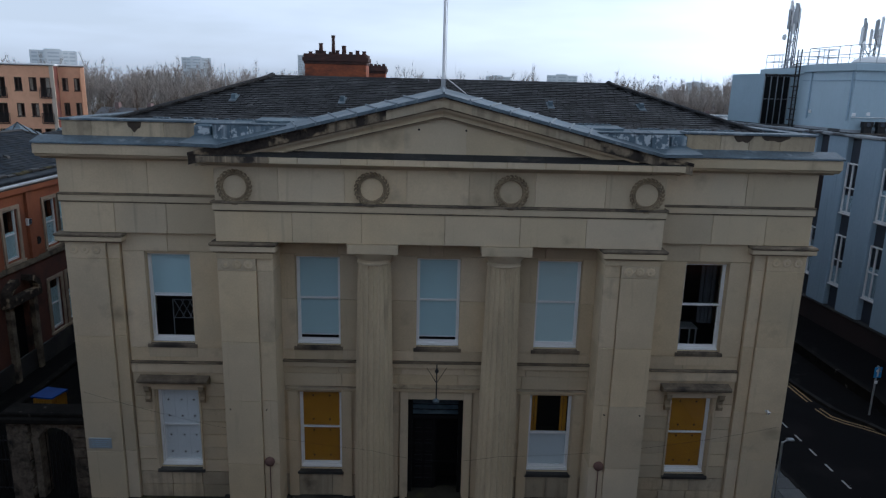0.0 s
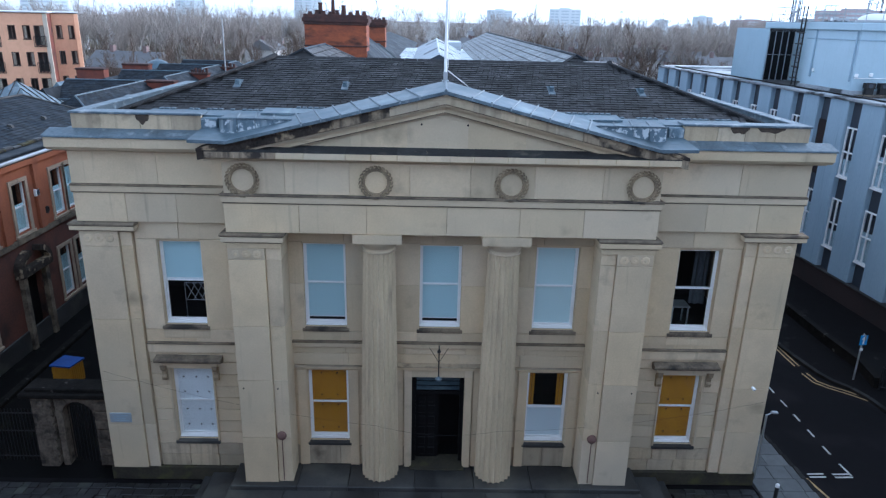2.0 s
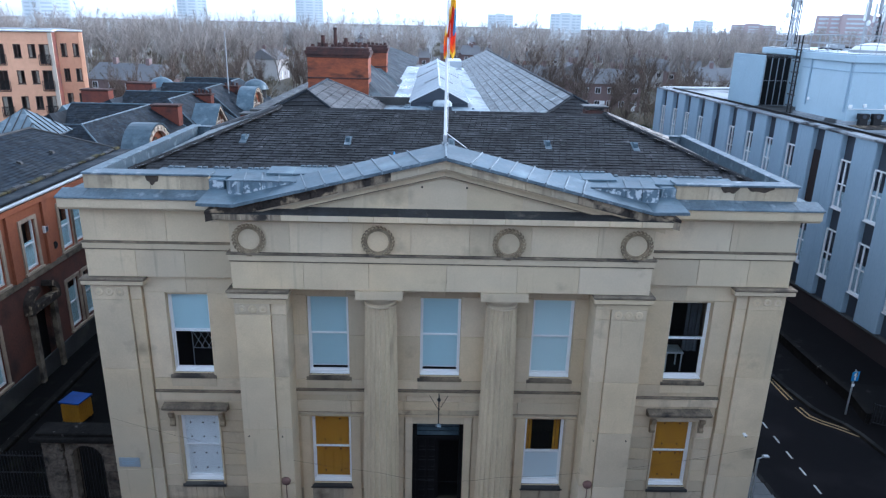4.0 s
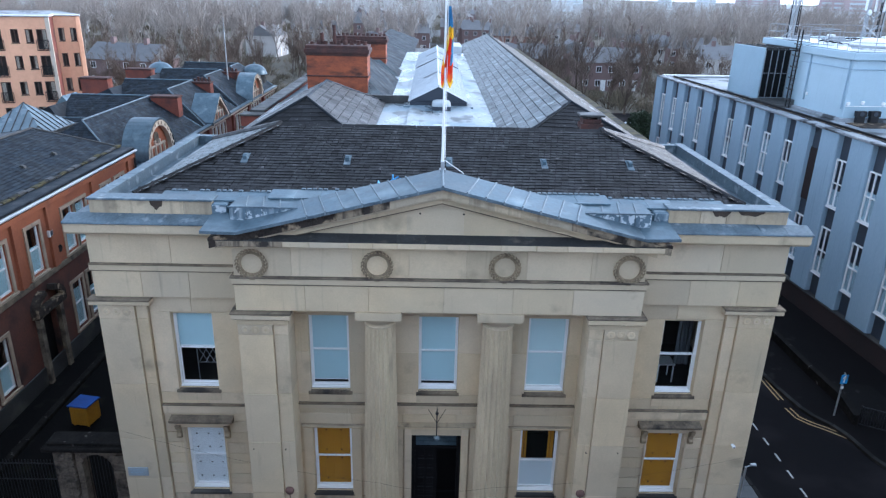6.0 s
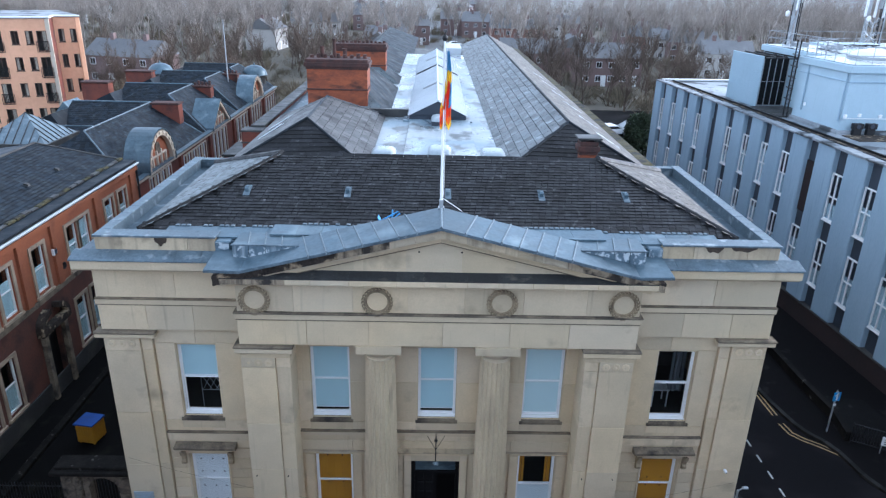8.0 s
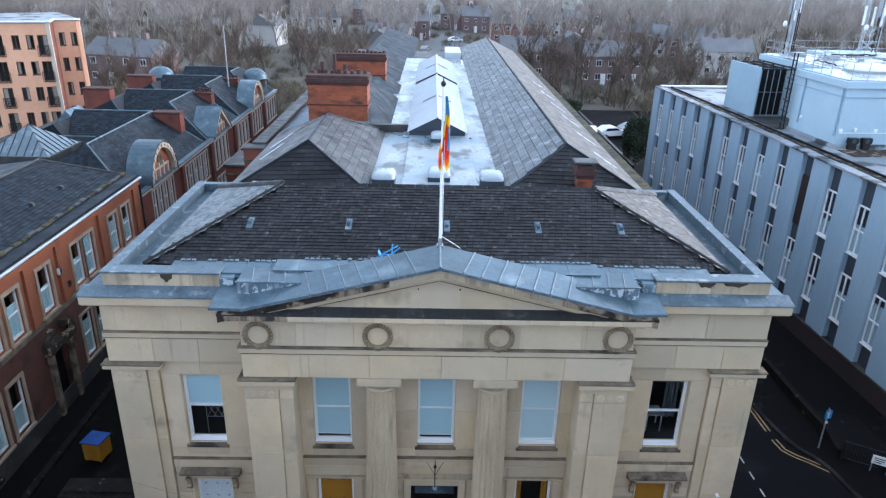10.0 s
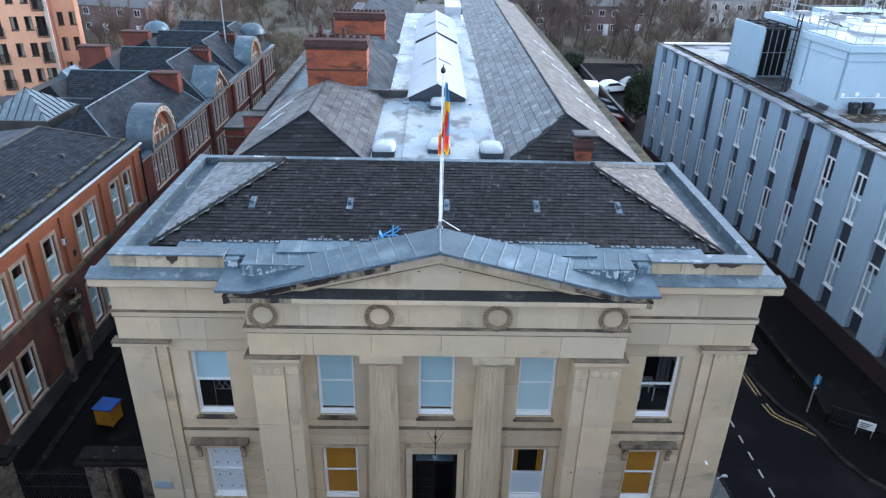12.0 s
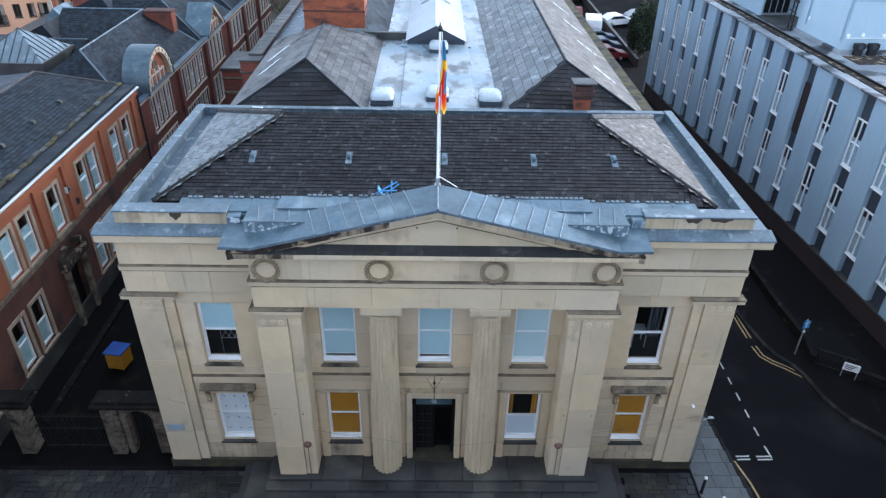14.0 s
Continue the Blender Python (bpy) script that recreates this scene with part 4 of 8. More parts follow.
dy, dz = RY - EY, RZ - EZ
fl = math.hypot(dy, dz)
k = (EXR - RX) / fl
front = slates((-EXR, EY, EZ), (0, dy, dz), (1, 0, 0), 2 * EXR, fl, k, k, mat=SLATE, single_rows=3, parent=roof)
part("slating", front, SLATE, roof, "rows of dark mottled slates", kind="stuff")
dx = EXR - RX
sl_len = math.hypot(dx, dz)
for s in (-1, 1):
    length = BY - EY
    # left hip painted sky-pale, right hip painted sun-warm
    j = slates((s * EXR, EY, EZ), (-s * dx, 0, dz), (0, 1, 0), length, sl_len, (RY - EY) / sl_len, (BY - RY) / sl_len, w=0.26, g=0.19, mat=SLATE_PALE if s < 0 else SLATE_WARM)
    part("slating", j, SLATE_PALE if s < 0 else SLATE_WARM, roof, "rows of slates with sky and sun light in their pale colour", kind="stuff")
    bm = bmesh.new()
    tube(bm, (s * EXR, EY, EZ + 0.0), (s * RX, RY, RZ + 0.0), 0.085, 8)
    tube(bm, (s * EXR, BY, EZ + 0.0), (s * RX, RY, RZ + 0.0), 0.13, 8)
    part("hip_roll", bm, SLATE, roof)
xs = np.linspace(-RX, RX, 27)
for a, b in zip(xs, xs[1:]):
    bm = bmesh.new()
    prism(bm, [(RY - 0.14, RZ - 0.03), (RY, RZ + 0.045), (RY + 0.14, RZ - 0.03), (RY + 0.12, RZ - 0.05), (RY, RZ + 0.02), (RY - 0.12, RZ - 0.05)], "x", float(a) + 0.006, float(b) - 0.006)
    part("ridge_tile", bm, SLATE, roof)
# lead apron along the front eaves
for a, b, y0, y1, z in ((-8.0, -4.3, -0.02, 0.70, 11.44), (-4.9, -2.0, 0.02, 0.72, 11.53), (2.0, 4.8, 0.02, 0.72, 11.53), (4.4, 8.2, -0.02, 0.70, 11.44), (-2.1, 2.1, -0.05, 0.76, 11.56)):
    n = max(2, round((b - a) / 0.8))
    for i in range(n):
        p, q = a + (b - a) * i / n, a + (b - a) * (i + 1) / n
        bm = bmesh.new()
        slab(bm, [(p + 0.004, y0, z), (q - 0.004, y0, z), (q - 0.004, y1, z + 0.05), (p + 0.004, y1, z + 0.05)], 0.05)
        part("lead_apron", bm, LEAD, roof)
    bm = bmesh.new()
    m_ = round((b - a) / 0.16)
    for i in range(m_):
        x = a + (b - a) * (i + 0.5) / m_
        if rng.random() < 0.25:
            continue
        soft_box(bm, x - 0.06, x + 0.06, y1 - 0.03, y1 + 0.10, z + 0.045, z + 0.085, 0.012)
    part("eaves_filler", bm, LEAD_OLD, roof, "row of pale mortar dabs under slates", kind="stuff")
# slate vents
for x in (-6.15, -2.95, 0.25, 3.25, 5.98):
    t = (2.62 - EY) / dy
    z = EZ + dz * t
    bm = bmesh.new()
    prism(bm, [(2.53, z - 0.02), (2.53, z + 0.12), (2.62, z + 0.16), (2.90, z + 0.12)], "x", x - 0.06, x + 0.06)
    vent = part("roof_vent", bm, LEAD, roof)
    bm = bmesh.new()
    slab(bm, [(x - 0.10, 2.36, z - 0.05), (x + 0.10, 2.36, z - 0.05), (x + 0.10, 2.92, z + 0.12), (x - 0.10, 2.92, z + 0.12)], 0.02)
    part("flashing", bm, LEAD_OLD, vent)


# ---- windows ----
def sash_window(cx, w, z0, z1, upper, lower, tag, mid=None, boards=3, blind=None):
    """A painted sash window set back in its reveal; behind each sash is a blind, a board, a film, or a dark room."""
    x0, x1 = cx - w / 2, cx + w / 2
    zm = mid or (z0 + z1) / 2 + 0.05
    yd = 0.13                    # how far the frame stands back
    bm = bmesh.new()
    f = 0.05
    pierced(bm, x0, x1, z0 + 0.02, z1, yd, yd + 0.14, [(x0 + f, x1 - f, z0 + 0.06, z1 - 0.03)])
    win = part("window", bm, WHITE, hall, tag)
    for nm, a, b, y in (("upper_sash", zm - 0.02, z1 - 0.03, yd + 0.02), ("lower_sash", z0 + 0.055, zm + 0.03, yd + 0.065)):
        bm = bmesh.new()
        pierced(bm, x0 + f, x1 - f, a, b, y, y + 0.04, [(x0 + f + 0.035, x1 - f - 0.035, a + (0.075 if nm == "lower_sash" else 0.035), b - 0.035)])
        part(nm, bm, WHITE, win)
        bm = bmesh.new()
        box(bm, x0 + f + 0.03, x1 - f - 0.03, y + 0.018, y + 0.022, a + 0.03, b - 0.03)
        pane = part("pane", bm, GLASS, win)
        pane.visible_shadow = False
    bm = bmesh.new()
    prism(bm, [(yd - 0.06, z0), (yd - 0.06, z0 + 0.03), (yd + 0.02, z0 + 0.05), (yd + 0.14, z0 + 0.05), (yd + 0.14, z0)], "x", x0 + 0.005, x1 - 0.005)
    part("sill", bm, WHITE, win)
    bm = bmesh.new()
    prism(bm, [(-0.13, z0 - 0.12), (-0.13, z0 - 0.035), (yd - 0.05, z0 + 0.005), (yd + 0.1, z0 + 0.005), (yd + 0.1, z0 - 0.12)], "x", x0 - 0.07, x1 + 0.07)
    part("stone_sill", bm, SOOT_SHADE if z0 > 3 else DARKSTONE, win, "rain-stained stone sill")
    for what, a, b in ((upper, zm + 0.035, z1 - 0.03), (lower, z0 + 0.11, zm + 0.03)):
        kind_, gap = what if isinstance(what, tuple) else (what, 0.0)
        if kind_ == "dark":
            continue
        y = yd + (0.068 if b > zm + 0.1 else 0.109)
        if kind_ in ("blind", "film"):
            bm = bmesh.new()
            box(bm, x0 + 0.055, x1 - 0.055, y, y + 0.003, a + gap, b)
            part("roller_blind" if kind_ == "blind" else "frosted_film", bm, (blind or BLIND) if kind_ == "blind" else FILM, win)
            if kind_ == "blind" and gap:
                boxed("bottom_bar", win, WHITE, (x0 + 0.065, x1 - 0.065, y - 0.006, y + 0.012, a + gap - 0.02, a + gap + 0.01))
        else:
            mat = YELLOW if kind_ == "board" else WHITE
            for i in range(boards):
                p, q = x0 + 0.06 + (w - 0.12) * i / boards, x0 + 0.06 + (w - 0.12) * (i + 1) / boards
                bm = bmesh.new()
                soft_box(bm, p + 0.0015, q - 0.0015, y, y + 0.014, a - 0.03, b, 0.003)
                part("shutter_board", bm, mat, win)
            for ux in ((-0.36, 0.02, 0.37) if kind_ == "white" else (-0.24, 0.24)):
                for uz in (0.2, 0.66) if kind_ == "white" else (0.16, 0.84):
                    bm = bmesh.new()
                    lathe(bm, 0, 0, [(0, 0.03), (0.012, 0.024)], 8)
                    bmesh.ops.transform(bm, matrix=Matrix.Translation((cx + ux, y - 0.001, a + (b - a) * uz)) @ Matrix.Rotation(radians(90), 4, "X"), verts=bm.verts)
                    part("bolt", bm, IRON, win)
    return win


sash_window(-7.40, 1.22, *UP, ("blind", 0.02), "dark", "white sash window with its blind half down")
sash_window(-3.33, 1.22, *UP, ("blind", 0.0), ("blind", 0.12), "white sash window with closed pale blind")
sash_window(0.0, 1.20, *UP, ("blind", 0.0), ("blind", 0.12), "white sash window with closed pale blind")
sash_window(3.34, 1.24, *UP, ("blind", 0.0), ("blind", 0.0), "white sash window with a brighter closed blind", blind=BLIND_PALE)
sash_window(7.42, 1.20, *UP, "dark", "dark", "white sash window with an open dark room behind")
sash_window(-7.40, 1.22, *LO, "white", "white", "sash window boarded with white boards")
sash_window(-3.33, 1.22, *LO, "board", "board", "sash window boarded with ochre boards", boards=4)
w4 = sash_window(3.34, 1.24, *LO, "dark", "film", "sash window with ochre shutters folded open above frosted film", 2.62)
sash_window(7.42, 1.20, *LO, "board", "board", "sash window boarded with plain ochre sheets", boards=1)
for x0, x1 in ((2.80, 2.90), (2.915, 2.99), (3.68, 3.755), (3.77, 3.87)):
    bm = bmesh.new()
    soft_box(bm, x0, x1, 0.30, 0.33, 2.6, 3.82, 0.006)
    part("folded_shutter", bm, YELLOW, w4)

# hoods on consoles over the wings' lower windows
for cx in (-7.40, 7.42):
    bm = bmesh.new()
    prism(bm, [(-0.02, 4.17), (-0.20, 4.17), (-0.24, 4.21), (-0.34, 4.22), (-0.36, 4.26), (-0.38, 4.27), (-0.38, 4.33), (-0.05, 4.38), (0.0, 4.38)], "x", cx - 0.98, cx + 0.98)
    hood = part("window_hood", bm, SOOT_SHADE, hall, "sooty stone hood on scrolled consoles")
    boxed("frieze", hood, STONE, (cx - 0.80, cx + 0.80, -0.15, YW, 3.95, 4.17), c=0.01)
    for d in (-1, 1):
        bm = bmesh.new()
        prism(bm, [(-0.05, 3.98), (-0.32, 4.12), (-0.30, 3.98), (-0.20, 3.88), (-0.20, 3.76), (-0.25, 3.70), (-0.22, 3.60), (-0.12, 3.56), (-0.05, 3.60)], "x", cx + d * 0.76 - 0.07, cx + d * 0.76 + 0.07)
        part("console", bm, WREATH, hood)
        boxed("architrave", hood, STONE, (*sorted((cx + d * 0.63, cx + d * 0.68)), -0.13, YW, 1.45, 3.95))

# doorway
door = part("door_case", (lambda q: (pierced(q, -1.02, 1.02, 0.62, 4.06, -0.20, YW, [(-0.80, 0.80, 0.60, 3.80)]), q)[1])(bmesh.new()), STONE, hall, "stone door case with moulded head")
boxed("door_head", door, STONE, (-1.28, 1.28, -0.28, YW, 4.06, 4.18), c=0.015)
boxed("door_head", door, STAINED, (-1.32, 1.32, -0.33, YW, 4.18, 4.21), c=0.008)
for d in (-1, 1):
    boxed("pilaster_strip", door, STONE, (*sorted((d * 1.06, d * 1.26)), -0.15, YW, 0.62, 4.06), c=0.01)
bm = bmesh.new()
pierced(bm, -0.80, 0.80, 0.62, 3.80, 0.10, 0.22, [(-0.68, 0.68, 0.62, 3.05), (-0.68, 0.68, 3.15, 3.70)])
part("door_frame", bm, BLACK, door)
for k in range(3):
    bm = bmesh.new()
    prism(bm, [(0.10, 3.22 + 0.16 * k), (0.20, 3.29 + 0.16 * k), (0.205, 3.275 + 0.16 * k), (0.105, 3.205 + 0.16 * k)], "x", -0.66, 0.66)
    part("louvre", bm, LEAD, door)
leaf = boxed("door_leaf", door, BLACK, (-0.68, 0.0, 0.30, 0.35, 0.62, 3.05), "black panelled door leaf")
for i in range(2):
    for j_ in range(6):
        x, z = -0.60 + i * 0.30, 0.75 + j_ * 0.38
        bm = bmesh.new()
        soft_box(bm, x, x + 0.22, 0.27, 0.305, z, z + 0.28, 0.02)
        part("door_panel", bm, BLACK, leaf)
bm = bmesh.new()
box(bm, 0.0, 0.05, 0.35, 1.02, 0.62, 3.05)
part("door_leaf", bm, BLACK, door)
# black screen and floor added to stand for shade inside the doorway
boxed("lobby_shade_screen", door, BLACK, (-0.9, 0.9, 1.04, 1.1, 0.62, 3.6))
boxed("lobby_shade_floor", door, BLACK, (-0.9, 0.9, 0.452, 1.04, 0.604, 0.63))
boxed("threshold", door, PLINTH, (-0.85, 0.85, -0.35, 0.45, 0.60, 0.66), c=0.01)

# room things seen behind the glass
lattice = thing("folding_lattice_gate", "pale folding metal lattice gate inside a window", "security gate", at=(-7.2, 0.75, 4.75))
bm = bmesh.new()
for i in range(5):
    for s in (-1, 1):
        x = -0.42 + i * 0.21
        tube(bm, (x, 0, 1.05 if s < 0 else 1.6), (x + 0.3, 0, 1.6 if s < 0 else 1.05), 0.012, 6)
for z in (1.05, 1.6):
    tube(bm, (-0.45, 0, z), (0.75, 0, z), 0.012, 6)
for x in (-0.45, 0.75):
    tube(bm, (x, 0, 0.0), (x, 0, 1.6), 0.015, 6)
part("lattice", bm, STEEL, lattice)
desk = thing("desk", "small pale desk inside an upper window", "desk", at=(7.62, 1.9, 4.70))
boxed("desk_top", desk, WHITE, (-0.16, 0.42, -0.3, 0.3, 0.72, 0.76), c=0.005)
for x in (-0.14, 0.36):
    for y in (-0.26, 0.22):
        boxed("leg", desk, WHITE, (x, x + 0.04, y, y + 0.04, 0.0, 0.72))
GREYCURT = surface("dull_grey_curtain", (0.15, 0.165, 0.18), (0.10, 0.11, 0.12), 3.0, 0.9, bump=0.05)
drape = thing("curtain", "pale grey curtain hanging in folds inside an upper window", "curtain", at=(8.02, 1.0, 4.75))
for i in range(4):
    bm = bmesh.new()
    lathe(bm, 0.08 - 0.11 * i, 0.05 * (i % 2), [(1.1, 0.065), (2.0, 0.05), (3.1, 0.055)], 10)
    part("fold", bm, GREYCURT, drape, smooth=True)
bm = bmesh.new()
tube(bm, (-0.4, 0.03, 3.1), (0.3, 0.03, 3.1), 0.02, 8)
part("rail", bm, STEEL, drape)
stand = thing("round_table", "white round table inside an upper window", "table", at=(6.95, 2.6, 4.75))
bm = bmesh.new()
lathe(bm, 0, 0, [(0.70, 0.50), (0.71, 0.52), (0.73, 0.52), (0.74, 0.50)], 28)
part("tabletop", bm, WHITE, stand, smooth=True)
bm = bmesh.new()
lathe(bm, 0, 0, [(0.0, 0.22), (0.03, 0.20), (0.06, 0.03), (0.70, 0.03)], 14)
part("pedestal", bm, STEEL, stand)

# ---- things on the hall ----
pole = thing("flagpole", "tall white flagpole with a gilt finial on the pediment ridge", "flagpole", at=(0.0, -0.13, 12.44))
bm = bmesh.new()
tube(bm, (0, 0, 0), (0, 0.02, 4.55), 0.042, 12, 0.028)
part("pole", bm, WHITE, pole, smooth=True)
bm = bmesh.new()
lathe(bm, 0, 0.02, [(4.52, 0.03), (4.55, 0.06), (4.60, 0.075), (4.65, 0.05), (4.68, 0.02), (4.76, 0.012)], 12)
part("finial", bm, IRON, pole)
bm = bmesh.new()
box(bm, -0.09, 0.09, -0.09, 0.09, -0.05, 0.05)
box(bm, -0.055, 0.055, -0.055, 0.055, 0.05, 0.26)
part("base_plate", bm, STEEL, pole)
bm = bmesh.new()
tube(bm, (0.05, 0.0, 0.30), (0.60, 0.10, -0.10), 0.012, 6)
tube(bm, (0.06, 0, 0.35), (0.06, 0.02, 4.5), 0.008, 5)
part("rope", bm, WHITE, pole)
FLAGMATS = [surface("flag_" + nme, c, tuple(0.8 * q for q in c), 2.0, 0.8, bump=0.05) for nme, c in
            (("blue", (0.16, 0.42, 0.66)), ("yellow", (0.92, 0.66, 0.05)), ("orange", (0.92, 0.24, 0.02)), ("red", (0.85, 0.09, 0.02)))]


def cloth_strip(u0, u1, v0, v1):
    """A strip of the limp cloth: u across the folded fly, v down the drop."""
    bm = bmesh.new()
    nu, nv = 8, 20

    def at(u, v):
        half = 0.035 + 0.115 * min(1.0, v * 1.35) ** 1.3
        sway = 0.035 * math.sin(v * 5.5)
        fold = 0.05 * math.sin(u * 11 + v * 2.2) + 0.02 * math.sin(u * 23 - v * 6)
        return (0.03 + sway + (2 * u - 1) * half, -0.10 + fold, -v * 1.95 - 0.10 * math.sin(u * 9 + 1) * v)
    g = [[bm.verts.new(at(u0 + (u1 - u0) * i / nu, v0 + (v1 - v0) * j / nv)) for i in range(nu + 1)] for j in range(nv + 1)]
    for j in range(nv):
        for i in range(nu):
            bm.faces.new((g[j][i], g[j][i + 1], g[j + 1][i + 1], g[j + 1][i]))
    bmesh.ops.solidify(bm, geom=bm.faces[:], thickness=0.004)
    return bm


flag = thing("flag", "limp flag in blue, yellow, orange and red on the flagpole", "flag", at=(0.06, -0.02, 16.72))
for k_, u0, u1, v0, v1 in ((0, 0.0, 1.0, 0.0, 0.26), (1, 0.0, 1.0, 0.26, 0.40), (1, 0.0, 0.42, 0.40, 0.58), (3, 0.42, 0.74, 0.40, 0.58), (0, 0.74, 1.0, 0.40, 0.58), (1, 0.0, 0.24, 0.58, 0.72),
                           (3, 0.24, 0.72, 0.58, 0.72), (0, 0.72, 1.0, 0.58, 0.72), (2, 0.0, 0.3, 0.72, 0.84), (3, 0.3, 1.0, 0.72, 0.84), (3, 0.0, 0.55, 0.84, 0.93), (2, 0.55, 1.0, 0.84, 0.93), (2, 0.0, 0.5, 0.93, 0.97), (1, 0.5, 1.0, 0.93, 1.0), (1, 0.0, 0.5, 0.97, 1.0)):
    part("cloth_strip", cloth_strip(u0, u1, v0, v1), FLAGMATS[k_], flag, smooth=True)

lamp = thing("door_lantern_bracket", "black iron lantern bracket hanging over the doorway", "lantern bracket", at=(0, -0.34, 3.86))
for nm, segs in (("rod", (((0, -0.06, 0.0), (0, -0.06, 1.08)),)), ("stay", (((0, -0.06, 0.54), (-0.28, 0.18, 0.90)), ((0, -0.06, 0.54), (0.28, 0.18, 0.90)), ((0, -0.06, 1.0), (0, 0.20, 1.0))))):
    for p, q in segs:
        bm = bmesh.new()
        tube(bm, p, q, 0.018 if nm == "rod" else 0.009, 8)
        part(nm, bm, IRON, lamp)
bm = bmesh.new()
lathe(bm, 0, -0.06, [(0.84, 0.02), (0.87, 0.05), (0.91, 0.055), (0.95, 0.035), (0.98, 0.02)], 12)
part("lantern_cap", bm, IRON, lamp)
bm = bmesh.new()
lathe(bm, 0, -0.06, [(-0.06, 0.03), (-0.04, 0.085), (0.02, 0.10), (0.05, 0.06), (0.08, 0.02)], 14)
part("lamp_glass", bm, SKYGLASS, lamp, "small dull glass lamp", smooth=True)

for s_ in (-1, 1):
    for x in (4.62, 5.60):
        pin = thing("iron_pin", "short rusty iron pin in the stone pilaster", "iron pin", "iron pins in the pilasters", (s_ * x, -1.0, 3.82))
        bm = bmesh.new()
        tube(bm, (0, 0.02, 0), (0, -0.03, 0.0), 0.012, 8)
        part("shank", bm, IRON, pin)
        bm = bmesh.new()
        tube(bm, (0, -0.03, 0), (0, -0.045, 0.0), 0.022, 8)
        part("head", bm, IRON, pin)
    bell = thing("wall_bell", "rusty round alarm bell on the pilaster strip", "alarm bell", "alarm bells on the pilasters", (s_ * 4.60, -0.95, 2.22))
    bm = bmesh.new()
    lathe(bm, 0, 0, [(0.0, 0.14), (0.05, 0.135), (0.09, 0.10), (0.11, 0.03)], 20)
    bmesh.ops.transform(bm, matrix=pose(0, 0, 0, 90), verts=bm.verts)
    part("dome", bm, RUST, bell, smooth=True)
    bm = bmesh.new()
    tube(bm, (0, -0.015, -0.12), (0, -0.015, -1.55), 0.014, 6)
    part("conduit", bm, RUST, bell)
def strand(bm, pts, r, n=5):
    """One unbroken tube through the points."""
    rings = []
    for i, p in enumerate(pts):
        d = (pts[min(i + 1, len(pts) - 1)] - pts[max(i - 1, 0)]).normalized()
        a = d.cross(Vector((0, 0, 1))).normalized()
        b = d.cross(a)
        rings.append([bm.verts.new(p + r * (math.cos(2 * math.pi * k / n) * a + math.sin(2 * math.pi * k / n) * b)) for k in range(n)])
    for u, v_ in zip(rings, rings[1:]):
        for k in range(n):
            bm.faces.new((u[k], u[(k + 1) % n], v_[(k + 1) % n], v_[k]))
    bm.faces.new(rings[0])
    bm.faces.new(rings[-1])


for (p, q) in (((-9.9, -0.36, 3.95), (-1.74, -1.22, 2.75)), ((1.74, -1.22, 2.62), (9.9, -0.36, 3.2)), ((-1.74, -1.22, 2.75), (1.74, -1.22, 2.62))):
    wire = thing("festoon_cable", "thin dark cable strung slackly across the portico", "cable", "cables across the portico", p)
    d = Vector(q) - Vector(p)
    bm = bmesh.new()
    strand(bm, [d * (i / 14) + Vector((0, 0, -0.88 * (i / 14) * (1 - i / 14))) for i in range(15)], 0.003)
    part("strand", bm, IRON, wire)

plq = thing("wall_plaque", "pale blue metal wall plaque with unreadable lines on the corner pilaster", "plaque", at=(-9.62, YW - 0.15, 2.30))
boxed("plate", plq, SILVER, (-0.32, 0.32, -0.03, 0.01, -0.16, 0.16), c=0.008)
for k in range(4):
    boxed("text_bar", plq, GREYWALL, (-0.24 + 0.03 * (k % 2), 0.24 - 0.04 * (k % 3), -0.034, -0.03, 0.08 - 0.06 * k, 0.10 - 0.06 * k))

cctv = thing("security_camera", "small white security camera on a wall bracket", "security camera", at=(9.50, YW - 0.15, 3.62))
bm = bmesh.new()
tube(bm, (0, 0, 0), (0.0, -0.16, 0.03), 0.02, 8)
part("bracket", bm, WHITE, cctv)
bm = bmesh.new()
soft_box(bm, -0.055, 0.055, -0.36, -0.10, -0.01, 0.10, 0.015)
part("camera_body", bm, WHITE, cctv)
bm = bmesh.new()
box(bm, -0.065, 0.065, -0.40, -0.10, 0.10, 0.115)
part("sun_hood", bm, WHITE, cctv)
bm = bmesh.new()
lathe(bm, 0, 0, [(0, 0.035), (0.02, 0.03)], 10)
bmesh.ops.transform(bm, matrix=Matrix.Translation((0, -0.36, 0.045)) @ Matrix.Rotation(radians(90), 4, "X"), verts=bm.verts)
part("lens", bm, BLACK, cctv)
cctv.scale = (0.6, 0.6, 0.6)

bike = thing("blue_folded_chair", "blue folded metal chair lying in the roof gutter", "folding chair", at=(-1.58, 0.98, 11.56))
BLUECH = surface("blue_enamel", (0.12, 0.38, 0.70), (0.08, 0.28, 0.58), 3.0, 0.4, bump=0)
for p, q in (((-0.3, 0, 0), (0.25, 0.1, 0.28)), ((-0.05, 0, 0), (0.30, 0.05, 0.25)), ((0.1, 0, 0), (0.12, 0.0, 0.35)), ((0.0, -0.1, 0.02), (0.3, -0.1, 0.05)), ((-0.2, -0.05, 0.1), (0.25, -0.05, 0.12))):
    bm = bmesh.new()
    tube(bm, p, q, 0.018, 8)
    part("tube_frame", bm, BLUECH, bike)
bm = bmesh.new()
soft_box(bm, -0.02, 0.0, -0.12, 0.1, 0.0, 0.22, 0.008)
bmesh.ops.rotate(bm, verts=bm.verts, cent=(0, 0, 0), matrix=Matrix.Rotation(radians(-28), 3, "Y"))
